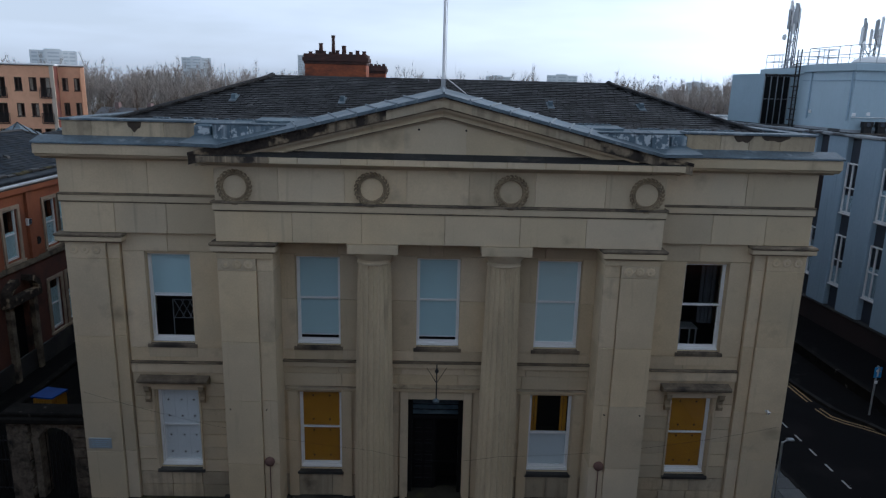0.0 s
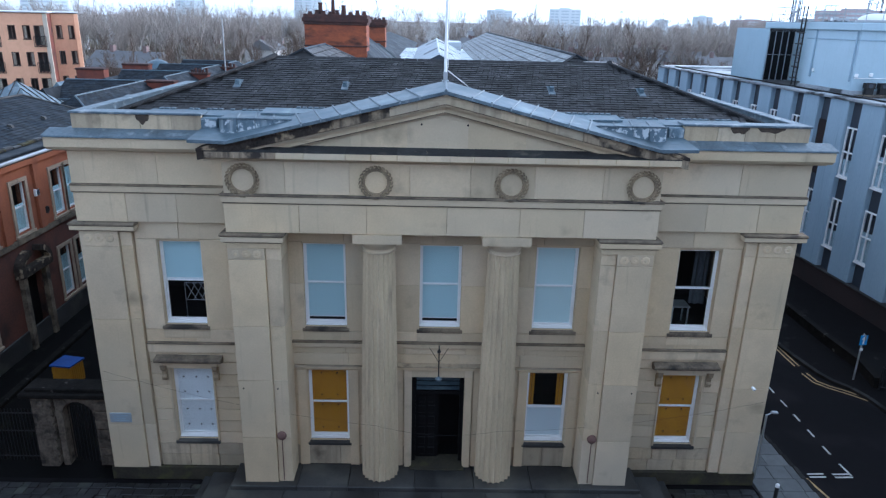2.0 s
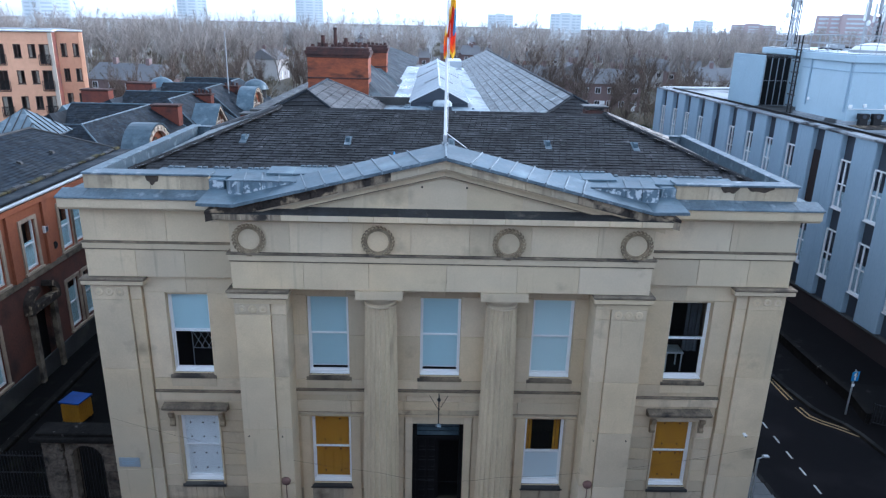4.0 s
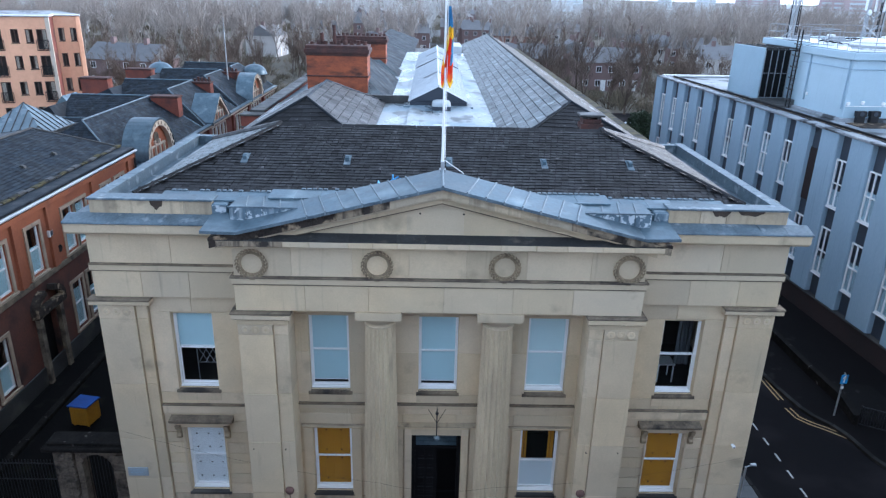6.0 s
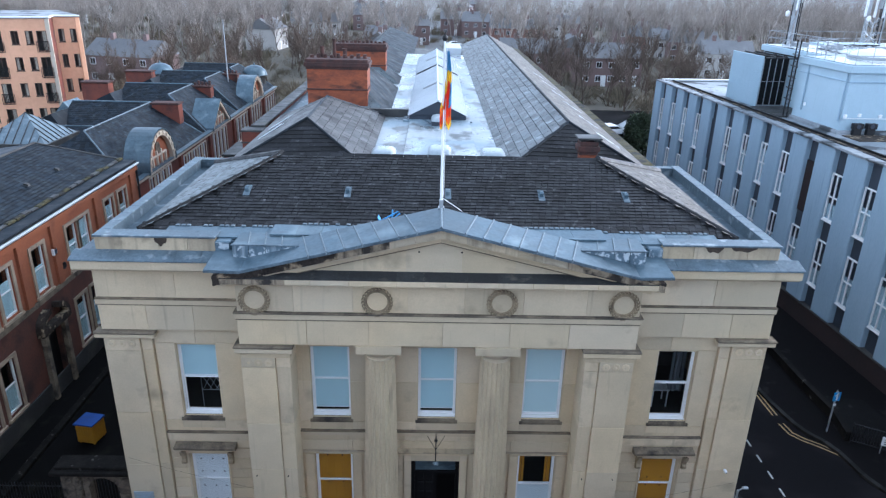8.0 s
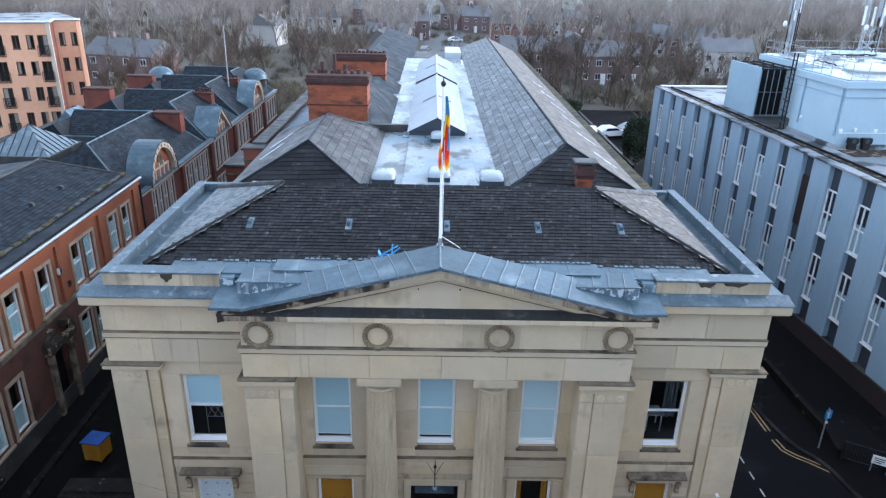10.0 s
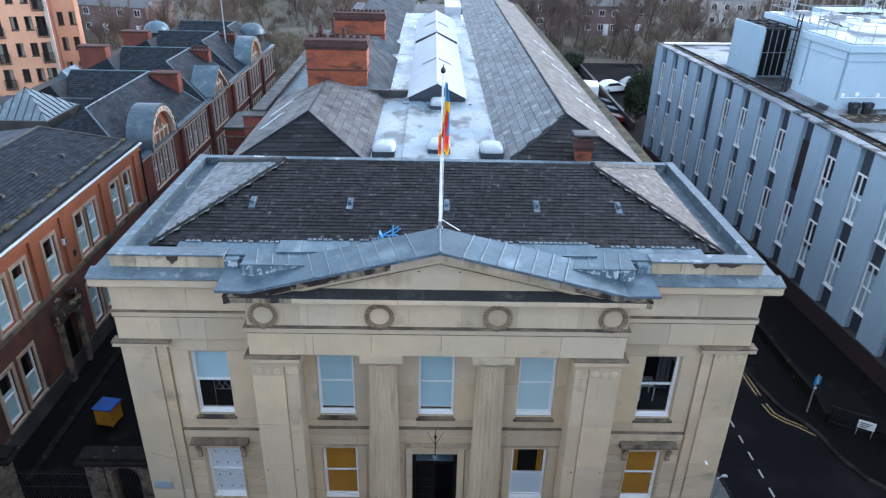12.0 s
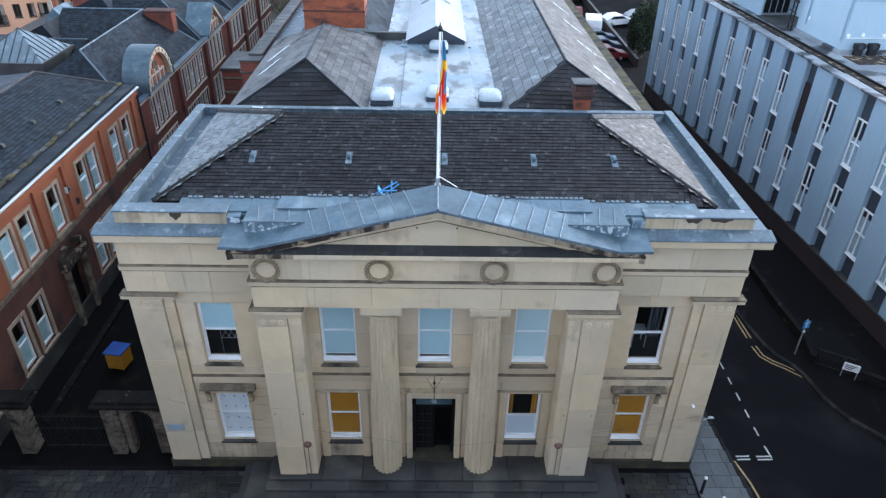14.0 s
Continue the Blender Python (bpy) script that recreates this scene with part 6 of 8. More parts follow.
coursed((-2.95, 20.6, 11.12), (-2.95, 9.0, 11.12), (-5.76, 17.4, 12.65), (-5.76, 11.5, 12.65), 0.40, 0.60, SLATE_MID, rear, gap=0.010, lift=0.025, over=0.955)
coursed((-8.95, 9.0, 10.95), (-8.95, 20.6, 10.95), (-5.76, 11.5, 12.65), (-5.76, 17.4, 12.65), 0.40, 0.60, SLATE_MID, rear, gap=0.010, lift=0.025, over=0.955)
coursed((-8.95, 9.0, 10.95), (-2.95, 9.0, 11.12), (-5.77, 11.5, 12.65), (-5.75, 11.5, 12.65), 0.24, 0.9, SLATE, rear)
coursed((-2.95, 20.6, 11.12), (-8.95, 20.6, 10.95), (-5.75, 17.4, 12.65), (-5.77, 17.4, 12.65), 0.34, 0.6, SLATE_B, rear)
bm = bmesh.new()
for p, q in (((-5.76, 11.5, 12.67), (-5.76, 17.4, 12.67)), ((-8.95, 9.0, 10.97), (-5.76, 11.5, 12.67)), ((-2.95, 9.0, 11.14), (-5.76, 11.5, 12.67)), ((-2.95, 20.6, 11.14), (-5.76, 17.4, 12.67))):
    tube(bm, p, q, 0.06, 8)
part("ridge_roll", bm, SLATE_B, rear)
for i in range(2):
    y = 13.2 + i * 2.2
    bm = bmesh.new()
    slab(bm, [(-8.4, y, 11.32), (-8.2, y, 11.42), (-7.4, y + 1.2, 11.85), (-7.6, y + 1.2, 11.75)], 0.05)
    part("rooflight", bm, ZINC, rear)
# parapet wall at the alley side
boxed("parapet", rear, BRICK, (-9.75, -9.25, 17.6, 44, 8.6, 10.92))
for a in np.arange(17.6, 44, 0.8):
    part("coping_stone", (lambda q: (soft_box(q, -9.87, -9.13, float(a) + 0.006, float(a) + 0.79, 10.92, 11.05, 0.025), q)[1])(bmesh.new()), DARKSTONE, rear)
boxed("pier", rear, BRICK, (-10.15, -9.1, 16.8, 17.7, 0, 10.85), c=0.02)
boxed("pier_band", rear, DARKSTONE, (-10.2, -9.06, 16.76, 17.74, 10.25, 10.34), c=0.02)
boxed("pier_cap", rear, DARKSTONE, (-10.2, -9.06, 16.76, 17.74, 10.85, 10.95), c=0.03)
boxed("lead_gutter", rear, LEAD_OLD, (-9.25, -7.9, 17.9, 44, 10.6, 10.74))
boxed("fire_wall", rear, DARKSTONE, (-4.0, -1.65, 20.3, 20.6, 10.9, 11.55))
# small slate slopes by the chimneys
for (y0, y1, xr, zr) in ((20.7, 31.5, -4.9, 12.9), (33.0, 37.5, -5.2, 12.9), (39.0, 56, -6.0, 12.5), (57, 80, -6.2, 12.2)):
    bm = bmesh.new()
    hip_roof(bm, -8.0, -2.4, y0, y1, 10.8, zr, xr, 1.5, 1.5)
    part("roof", bm, SLATE_B, rear)
    coursed((-2.4, y1, 10.8), (-2.4, y0, 10.8), (xr, y1 - 1.5, zr), (xr, y0 + 1.5, zr), 0.36, 0.7, SLATE_B, rear)
    coursed((-8.0, y0, 10.8), (-2.4, y0, 10.8), (xr - 0.01, y0 + 1.5, zr), (xr + 0.01, y0 + 1.5, zr), 0.36, 0.7, SLATE_PALE, rear)
boxed("wall", rear, DARKBRICK, (-8.2, -2.4, 66, 81, 0, 10.78))
boxed("roof_hatch", rear, ZINC, (0.95, 2.6, 55.3, 61.0, 10.7, 11.75), c=0.03)


link = thing("alley_link", "low red brick link block closing the alley", "building", at=(-12.4, 31.5, 0))
bm = bmesh.new()
n = 10
prism(bm, [(-2.7, 0.0), (-2.7, 6.3), (2.6, 6.3), (2.6, 0.0), (1.1, 0.0)] + [(0.1 + 1.0 * math.cos(math.pi * i / n), 2.4 + 0.9 * math.sin(math.pi * i / n)) for i in range(n + 1)] + [(-0.9, 0.0)], "y", -2.0, -1.6)
part("wall", bm, BRICK, link)
boxed("back_wall", link, DARKBRICK, (-2.7, 2.6, -1.2, 2.0, 0, 6.25))
boxed("coping", link, DARKSTONE, (-2.8, 2.62, -2.15, 2.05, 6.3, 6.5), c=0.03)
boxed("string_course", link, BUFF, (-2.72, 2.6, -2.08, -2.0, 4.6, 4.8), c=0.02)
boxed("ledge", link, BUFF, (-2.75, 2.61, -2.12, -2.0, 5.7, 5.82), c=0.02)


def lantern(y0, y1, x=1.66, ze=11.42, zr=12.25):
    t = thing("roof_lantern", "ribbed pale metal and glass roof lantern on the flat roof", "roof lantern", "lanterns on the flat roof", (0, 0, 0))
    boxed("kerb", t, DARKBLUE, (-x + 0.1, x - 0.1, y0 + 0.15, y1 - 0.15, 11.18, ze - 0.02))
    bm = bmesh.new()
    prism(bm, [(-x + 0.12, ze), (x - 0.12, ze), (0, zr - 0.06)], "y", y0 + 0.1, y1 - 0.1)
    part("gable", bm, DARKBLUE, t)
    for s in (-1, 1):
        n = int((y1 - y0) / 0.44)
        for i in range(n):
            a, b = y0 + (y1 - y0) * i / n, y0 + (y1 - y0) * (i + 1) / n
            bm = bmesh.new()
            pts = [(s * x, a + 0.035, ze), (s * x, b - 0.035, ze), (0, b - 0.035, zr), (0, a + 0.035, zr)]
            slab(bm, pts, 0.03)
            part("panel", bm, ZINC, t)
            bm = bmesh.new()
            tube(bm, (s * x, b - 0.07, ze + 0.01), (0, b - 0.07, zr + 0.01), 0.022, 5)
            part("glazing_rib", bm, ZINC, t)
    bm = bmesh.new()
    tube(bm, (0, y0, zr + 0.02), (0, y1, zr + 0.02), 0.06, 8)
    part("ridge_roll", bm, ZINC, t)
    bm = bmesh.new()
    ym = y0 + (y1 - y0) * 0.42
    for s in (-1, 1):
        tube(bm, (0, ym, zr + 0.06), (s * x * 0.55, ym, ze + (zr - ze) * 0.45 + 0.08), 0.045, 6)
    part("cross_rib", bm, STEEL, t)


lantern(19.2, 35.6)
lantern(36.8, 48.5, 1.72)


def skylight(x, y, w=0.98, d=1.3):
    t = thing("dome_skylight", "frosted dome rooflight on a dark kerb", "rooflight", "dome rooflights on the flat roof", (x, y, 11.16))
    boxed("kerb", t, DARKBLUE, (-w / 2, w / 2, -d / 2, d / 2, 0, 0.24), c=0.01)
    bm = bmesh.new()
    a, b = w / 2 + 0.03, d / 2 + 0.03
    rows = []
    for z, k in ((0.24, 1.0), (0.32, 0.98), (0.42, 0.85), (0.47, 0.6), (0.49, 0.2)):
        rows.append([bm.verts.new((a * k * math.copysign(abs(math.cos(q)) ** 0.45, math.cos(q)), b * k * math.copysign(abs(math.sin(q)) ** 0.45, math.sin(q)), z)) for q in [2 * math.pi * i / 24 for i in range(24)]])
    for p, q in zip(rows, rows[1:]):
        for i in range(24):
            bm.faces.new((p[i], p[(i + 1) % 24], q[(i + 1) % 24], q[i]))
    bm.faces.new(rows[-1])
    part("dome", bm, DOMEGLASS, t, smooth=True)


for x, y in ((-2.36, 10.55), (2.36, 10.6), (0.05, 11.0), (0.15, 18.3)):
    skylight(x, y)


def chimney(x0, x1, y0, y1, z0, z1, pots, label, mat=BRICK_CH, band=True, pot_h=0.35, top=0.55):
    t = thing("chimney_stack", label, "chimney", "chimney stacks", ((x0 + x1) / 2, (y0 + y1) / 2, z0))
    a, b, h = (x1 - x0) / 2, (y1 - y0) / 2, z1 - z0
    boxed("shaft", t, mat, (-a, a, -b, b, 0, h - top))
    if band:
        boxed("band", t, TERRACOTTA, (-a - 0.05, a + 0.05, -b - 0.05, b + 0.05, h * 0.47, h * 0.47 + 0.08), c=0.01)
    for k, (e_, q0, q1) in enumerate(((0.05, 1.0, 0.73), (0.12, 0.73, 0.33), (0.05, 0.33, 0.0))):
        boxed("corbel", t, TERRACOTTA, (-a - e_, a + e_, -b - e_, b + e_, h - q0 * top, h - q1 * top), c=0.015)
    for i in range(pots):
        x = -a + (2 * a) * (i + 0.5) / pots
        hh = pot_h * (0.7 + 0.6 * ((i * 37) % 10) / 10)
        bm = bmesh.new()
        lathe(bm, x, 0, [(h, 0.13), (h + hh * 0.8, 0.10), (h + hh * 0.85, 0.13), (h + hh, 0.13)], 10)
        part("chimney_pot", bm, TERRACOTTA, t)
    return t


c1 = chimney(-7.42, -4.02, 21.2, 22.9, 10.9, 14.1, 9, "broad orange-red brick chimney stack with sooty pots", pot_h=0.2)
for x, hh, r in ((-0.95, 0.62, 0.13), (-0.25, 1.05, 0.11), (0.35, 0.50, 0.14)):
    bm = bmesh.new()
    lathe(bm, x, 0.2, [(3.2, r), (3.2 + hh * 0.85, r * 0.8), (3.2 + hh * 0.9, r), (3.2 + hh, r)], 10)
    part("tall_pot", bm, TERRACOTTA, c1)
chimney(-7.5, -3.85, 34.0, 35.5, 10.9, 13.85, 12, "second broad brick chimney stack behind the first", pot_h=0.16)
gc = chimney(5.85, 6.5, 9.25, 9.75, 10.9, 12.35, 0, "small brick chimney with a flat stone cap", band=False)
boxed("cap_slab", gc, DARKSTONE, (-0.5, 0.5, -0.42, 0.42, 1.55, 1.63), c=0.02)
for x in (-0.3, 0.3):
    boxed("cap_leg", gc, DARKSTONE, (x - 0.06, x + 0.06, -0.25, 0.25, 1.45, 1.55))

# ---- brick building across the alley ----
bA = thing("brick_office_building", "two-storey red brick building with stone window surrounds", "building", at=(0, 0, 0))
XA = -17.5
upA = [5.5, 7.05, 9.55, 12.55, 13.75, 16.6, 18.25, 2.4, 0.9, -1.5, -3.0]
loA = [4.4, 6.0, 12.3, 13.8, 16.6, 18.25, 1.4, -0.2, -2.2]
hA = [(y - 0.5, y + 0.5, 5.05, 7.15) for y in upA] + [(y - 0.5, y + 0.5, 1.15, 3.5) for y in loA] + [(8.9, 10.1, 0.2, 3.1)]
bm = bmesh.new()
pierced(bm, -6.0, 20.4, 4.62, 8.2, XA - 0.4, XA, [h for h in hA if h[2] > 4.6], swap=True)
part("wall", bm, BRICK_W, bA)
# lower wall: its colour holds soot and the narrow alley's shade together
bm = bmesh.new()
pierced(bm, -6.0, 20.4, 0.0, 4.62, XA - 0.4, XA, [h for h in hA if h[2] < 4.6], swap=True)
part("wall", bm, SOOT_SHADE_BRICK, bA)
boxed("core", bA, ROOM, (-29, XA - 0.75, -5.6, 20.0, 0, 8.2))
boxed("end_wall", bA, BRICK_W, (-29, XA - 0.4, 20.0, 20.4, 0, 8.2))
boxed("end_wall", bA, BRICK_W, (-29, XA - 0.4, -6.0, -5.6, 0, 8.2))


def side_window(parent, X, y, z0, z1, w=1.0, sur=0.16, surmat=BUFF, blind=0.5, tag="", dirx=1):
    """A sash window in a wall that faces +x (dirx 1) or -x (dirx -1)."""
    def bx(a, b):
        return sorted((X + dirx * a, X + dirx * b))
    bm = bmesh.new()
    fr_x = bx(-0.16, -0.08)
    pierced(bm, y - w / 2, y + w / 2, z0, z1, fr_x[0], fr_x[1], [(y - w / 2 + 0.07, y + w / 2 - 0.07, z0 + 0.08, (z0 + z1) / 2 - 0.025), (y - w / 2 + 0.07, y + w / 2 - 0.07, (z0 + z1) / 2 + 0.025, z1 - 0.07)], swap=True)
    win = part("window", bm, WHITE, parent, tag)
    bm = bmesh.new()
    box(bm, *bx(-0.135, -0.125), y - w / 2 + 0.05, y + w / 2 - 0.05, z0 + 0.05, z1 - 0.05)
    p = part("pane", bm, GLASS, win)
    p.visible_shadow = False
    if blind:
        bm = bmesh.new()
        box(bm, *bx(-0.175, -0.165), y - w / 2 + 0.03, y + w / 2 - 0.03, z0 + 0.05, z0 + (z1 - z0) * blind)
        part("net_curtain", bm, BLIND, win)
    if sur:
        bm = bmesh.new()
        a, b = bx(0.0, 0.06)
        pierced(bm, y - w / 2 - sur, y + w / 2 + sur, z0 - 0.05, z1 + sur, a, b, [(y - w / 2, y + w / 2, z0 - 0.06, z1)], swap=True)
        part("surround", bm, surmat, win)
        bm = bmesh.new()
        soft_box(bm, *bx(0.0, 0.12), y - w / 2 - sur - 0.04, y + w / 2 + sur + 0.04, z0 - 0.17, z0 - 0.05, 0.012)
        part("sill", bm, surmat, win)
    return win


for i, y in enumerate(upA):
    side_window(bA, XA, y, 5.05, 7.15, surmat=TRIM, blind=(0.85, 0.7, 0.55, 0.6, 0.9, 0.8, 0.6)[i % 7])
for i, y in enumerate(loA):
    side_window(bA, XA, y, 1.15, 3.5, surmat=TRIM, blind=(0.6, 0.5, 0.8)[i % 3])
bm = bmesh.new()
box(bm, XA - 0.3, XA - 0.22, 8.9, 10.1, 0.2, 3.1)
dA = part("door", bm, BLACK, bA, "black door under a broken stone pediment")
for d in (-1, 1):
    boxed("door_column", dA, SOOT_SHADE, (XA, XA + 0.22, 9.5 + d * 0.85 - 0.14, 9.5 + d * 0.85 + 0.14, 0, 3.3), c=0.02)
boxed("door_entablature", dA, BLACKSOOT, (XA, XA + 0.34, 8.3, 10.7, 3.3, 3.65), c=0.02)
for d in (-1, 1):
    bm = bmesh.new()
    n = 8
    arc = [(9.5 + d * 1.2 * math.cos(math.pi / 2 * i / n * 0.8), 3.65 + 0.75 * math.sin(math.pi / 2 * i / n * 0.8)) for i in range(n + 1)]
    arc2 = [(9.5 + d * 0.95 * math.cos(math.pi / 2 * i / n * 0.8), 3.65 + 0.5 * math.sin(math.pi / 2 * i / n * 0.8)) for i in range(n, -1, -1)]
    prism(bm, arc + arc2, "x", XA, XA + 0.34)
    part("broken_pediment", bm, BLACKSOOT, dA)
boxed("string_course", bA, SOOT_SHADE, (XA, XA + 0.10, -6, 20.4, 4.62, 4.86), c=0.015)
boxed("plinth", bA, DARKSTONE, (XA, XA + 0.08, -6, 20.4, 0, 0.9), c=0.02)
for y in (-4.2, 3.6, 8.25, 10.9, 15.2, 19.6):
    boxed("pilaster", bA, BRICK_W, (XA, XA + 0.12, y - 0.22, y + 0.22, 4.86, 7.75), c=0.01)
boxed("frieze", bA, BRICK_W, (XA, XA + 0.16, -6, 20.4, 7.75, 7.98), c=0.01)
boxed("white_gutter", bA, ZINC, (XA + 0.12, XA + 0.25, -6.1, 20.5, 8.06, 8.18), c=0.03)
boxed("gutter_bed", bA, DARKSTONE, (XA + 0.005, XA + 0.115, -6.1, 20.5, 7.98, 8.19))
boxed("eaves_ledge", bA, SLATE_B, (XA - 1.4, XA + 0.12, -6, 20.4, 8.2, 8.32), c=0.03)
for k in range(44):
    boxed("gutter_block", bA, MOSS if (k * 5) % 7 > 2 else DARKSTONE, (XA - 0.82 - 0.02 * (k % 2), XA - 0.62 + 0.03 * ((k * 7) % 3), -6 + 0.6 * k + 0.01, -5.4 + 0.6 * k - 0.01, 8.3, 8.40 + 0.02 * ((k * 5) % 4)), c=0.04)
bm = bmesh.new()
hip_roof(bm, -28.5, XA - 0.72, -6, 20.4, 8.3, 9.75, -21.6, 3.0, 2.4)
part("roof", bm, SLATE_B, bA)
coursed((XA - 0.72, -6, 8.3), (XA - 0.72, 20.4, 8.3), (-21.6, -3, 9.75), (-21.6, 18, 9.75), 0.19, 0.26, SLATE_B, bA, gap=0.006)
coursed((XA - 0.72, 20.4, 8.3), (-28.5, 20.4, 8.3), (-21.59, 18, 9.75), (-21.61, 18, 9.75), 0.24, 0.4, SLATE_B, bA)
bm = bmesh.new()
tube(bm, (-21.6, -3, 9.77), (-21.6, 18, 9.77), 0.07, 8)
tube(bm, (XA - 0.72, 20.4, 8.32), (-21.6, 18, 9.77), 0.06, 8)
part("ridge_roll", bm, DARKSTONE, bA)
for y in (7.5, 10.2, 13.0, 15.8):
    bm = bmesh.new()
    prism(bm, [(-19.55, 8.95), (-19.3, 8.87), (-19.35, 8.99), (-19.5, 9.03)], "y", y - 0.09, y + 0.09)
    part("roof_vent", bm, DARKSTONE, bA)
for y, z in ((8.42, 5.56), (11.42, 5.5), (3.4, 5.55), (15.4, 5.5)):
    bm = bmesh.new()
    lathe(bm, 0, 0, [(0.0, 0.17), (0.03, 0.17), (0.04, 0.12), (0.02, 0.11)], 18)
    bmesh.ops.transform(bm, matrix=pose(XA + 0.005, y, z, 0, 90, 0), verts=bm.verts)
    part("round_vent", bm, IRON, bA, "round black iron air vent")
abox = boxed("alarm_box", bA, WHITE, (XA + 0.0, XA + 0.12, 10.62, 10.92, 6.30, 6.62), "white alarm box", c=0.02)
boxed("cover", abox, DARKBLUE, (XA + 0.12, XA + 0.13, 10.68, 10.86, 6.36, 6.56))
bm = bmesh.new()
tube(bm, (XA + 0.12, 20.3, 0), (XA + 0.12, 20.3, 7.98), 0.06, 8)
part("downpipe", bm, IRON, bA)

# ---- the long brick building with arched gables ----
bB = thing("gabled_brick_building", "long red brick building with lead-roofed arched gables", "building", at=(0, 0, 0))
XB = -18.3
winB = []
for y in list(np.arange(30.4, 36, 1.15)) + list(np.arange(44.0, 48.6, 1.15)) + list(np.arange(55.6, 60.5, 1.15)):
    winB.append(float(y))
hB = [(y - 0.42, y + 0.42, 3.9, 6.0) for y in winB] + [(y - 0.42, y + 0.42, 0.9, 3.0) for y in winB]
archB = [(25.9, 2.3), (39.3, 2.4), (52.0, 2.3)]
for yc, r in archB:
    for k in (-1.5, -0.5, 0.5, 1.5):
        hB += [(yc + k - 0.36, yc + k + 0.36, 3.9, 6.1), (yc + k - 0.36, yc + k + 0.36, 0.9, 3.0)]
bm = bmesh.new()
pierced(bm, 20.8, 61, 0.0, 6.5, XB - 0.4, XB, hB, swap=True)
part("wall", bm, BRICK, bB)
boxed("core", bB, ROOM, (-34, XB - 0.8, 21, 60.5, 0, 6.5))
boxed("end_wall", bB, BRICK, (-34, XB - 0.4, 60.5, 61, 0, 6.5))
boxed("end_wall", bB, BRICK, (-34, XB - 0.4, 20.8, 21.2, 0, 6.5))
for i, y in enumerate(winB):
    side_window(bB, XB, y, 3.9, 6.0, w=0.84, sur=0.1, surmat=CREAM, blind=(0.4, 0, 0.6)[i % 3])
    side_window(bB, XB, y, 0.9, 3.0, w=0.84, sur=0.1, surmat=CREAM, blind=0.4)
for yc, r in archB:
    for k in (-1.5, -0.5, 0.5, 1.5):
        side_window(bB, XB, yc + k, 3.9, 6.1, w=0.72, sur=0.1, surmat=CREAM, blind=0)
        side_window(bB, XB, yc + k, 0.9, 3.0, w=0.72, sur=0.1, surmat=CREAM, blind=0.4)
boxed("cornice", bB, CREAM, (XB, XB + 0.22, 20.8, 61, 6.35, 6.55), c=0.02)
boxed("gutter", bB, LEAD, (XB - 0.1, XB + 0.30, 20.8, 61, 6.55, 6.66), c=0.02)
for y in (29.6, 36.4, 43.4, 48.9, 55.0):
    boxed("brick_pier", bB, BRICK, (XB, XB + 0.2, y - 0.25, y + 0.25, 0, 6.35), c=0.01)
for idx, (yc, r) in enumerate(archB):
    pointed = idx == 1
    n = 20
    if pointed:
        prof = lambda rr: [(yc - rr, 6.5), (yc - rr, 6.75), (yc, 6.75 + rr * 0.80), (yc + rr, 6.75), (yc + rr, 6.5)]
    else:
        prof = lambda rr: [(yc - rr, 6.5)] + [(yc + rr * math.cos(math.pi - math.pi * i / n), 6.5 + rr * 1.05 * math.sin(math.pi * i / n)) for i in range(n + 1)] + [(yc + rr, 6.5)]
    bm = bmesh.new()
    prism(bm, prof(r - 0.25), "x", XB - 0.35, XB + 0.02)
    g = part("gable", bm, BRICK_W, bB)
    bm = bmesh.new()
    o, i_ = prof(r), prof(r - 0.38)
    prism(bm, o + i_[::-1], "x", XB - 0.2, XB + 0.30)
    part("arch_moulding", bm, CREAM, g)
    bm = bmesh.new()
    o, i_ = prof(r + 0.09), prof(r - 0.02)
    prism(bm, o + i_[::-1], "x", XB - (1.7 if pointed else 1.3), XB + 0.36)
    part("lead_hood", bm, LEAD, g)
    bm = bmesh.new()
    prism(bm, prof(r - 0.05), "x", XB - (1.65 if pointed else 1.25), XB - 0.36)
    part("hood_body", bm, LEAD, g)
    for j_ in range(11):
        t = math.pi * (j_ + 1) / 12
        if not pointed:
            bm = bmesh.new()
            c_y, c_z = yc + (r - 0.19) * math.cos(t), 6.5 + (r - 0.19) * 1.05 * math.sin(t)
            soft_box(bm, XB + 0.28, XB + 0.38, c_y - 0.10, c_y + 0.10, c_z - 0.10, c_z + 0.10, 0.02)
            part("dentil", bm, CREAM, g)
    bm = bmesh.new()
    lathe(bm, 0, 0, [(0, 0.38), (0.06, 0.38), (0.07, 0.28)], 20)
    bmesh.ops.transform(bm, matrix=pose(XB + 0.01, yc, 7.75, 0, 90, 0), verts=bm.verts)
    part("roundel", bm, BUFF, g)
    for k in (-1.1, -0.37, 0.37, 1.1):
        boxed("mullion", g, CREAM, (XB, XB + 0.14, yc + k - 0.08, yc + k + 0.08, 6.55, 7.35 + (0.0 if abs(k) > 0.5 else 0.25)), c=0.02)
    boxed("transom", g, CREAM, (XB, XB + 0.12, yc - 1.3, yc + 1.3, 7.2, 7.32), c=0.02)
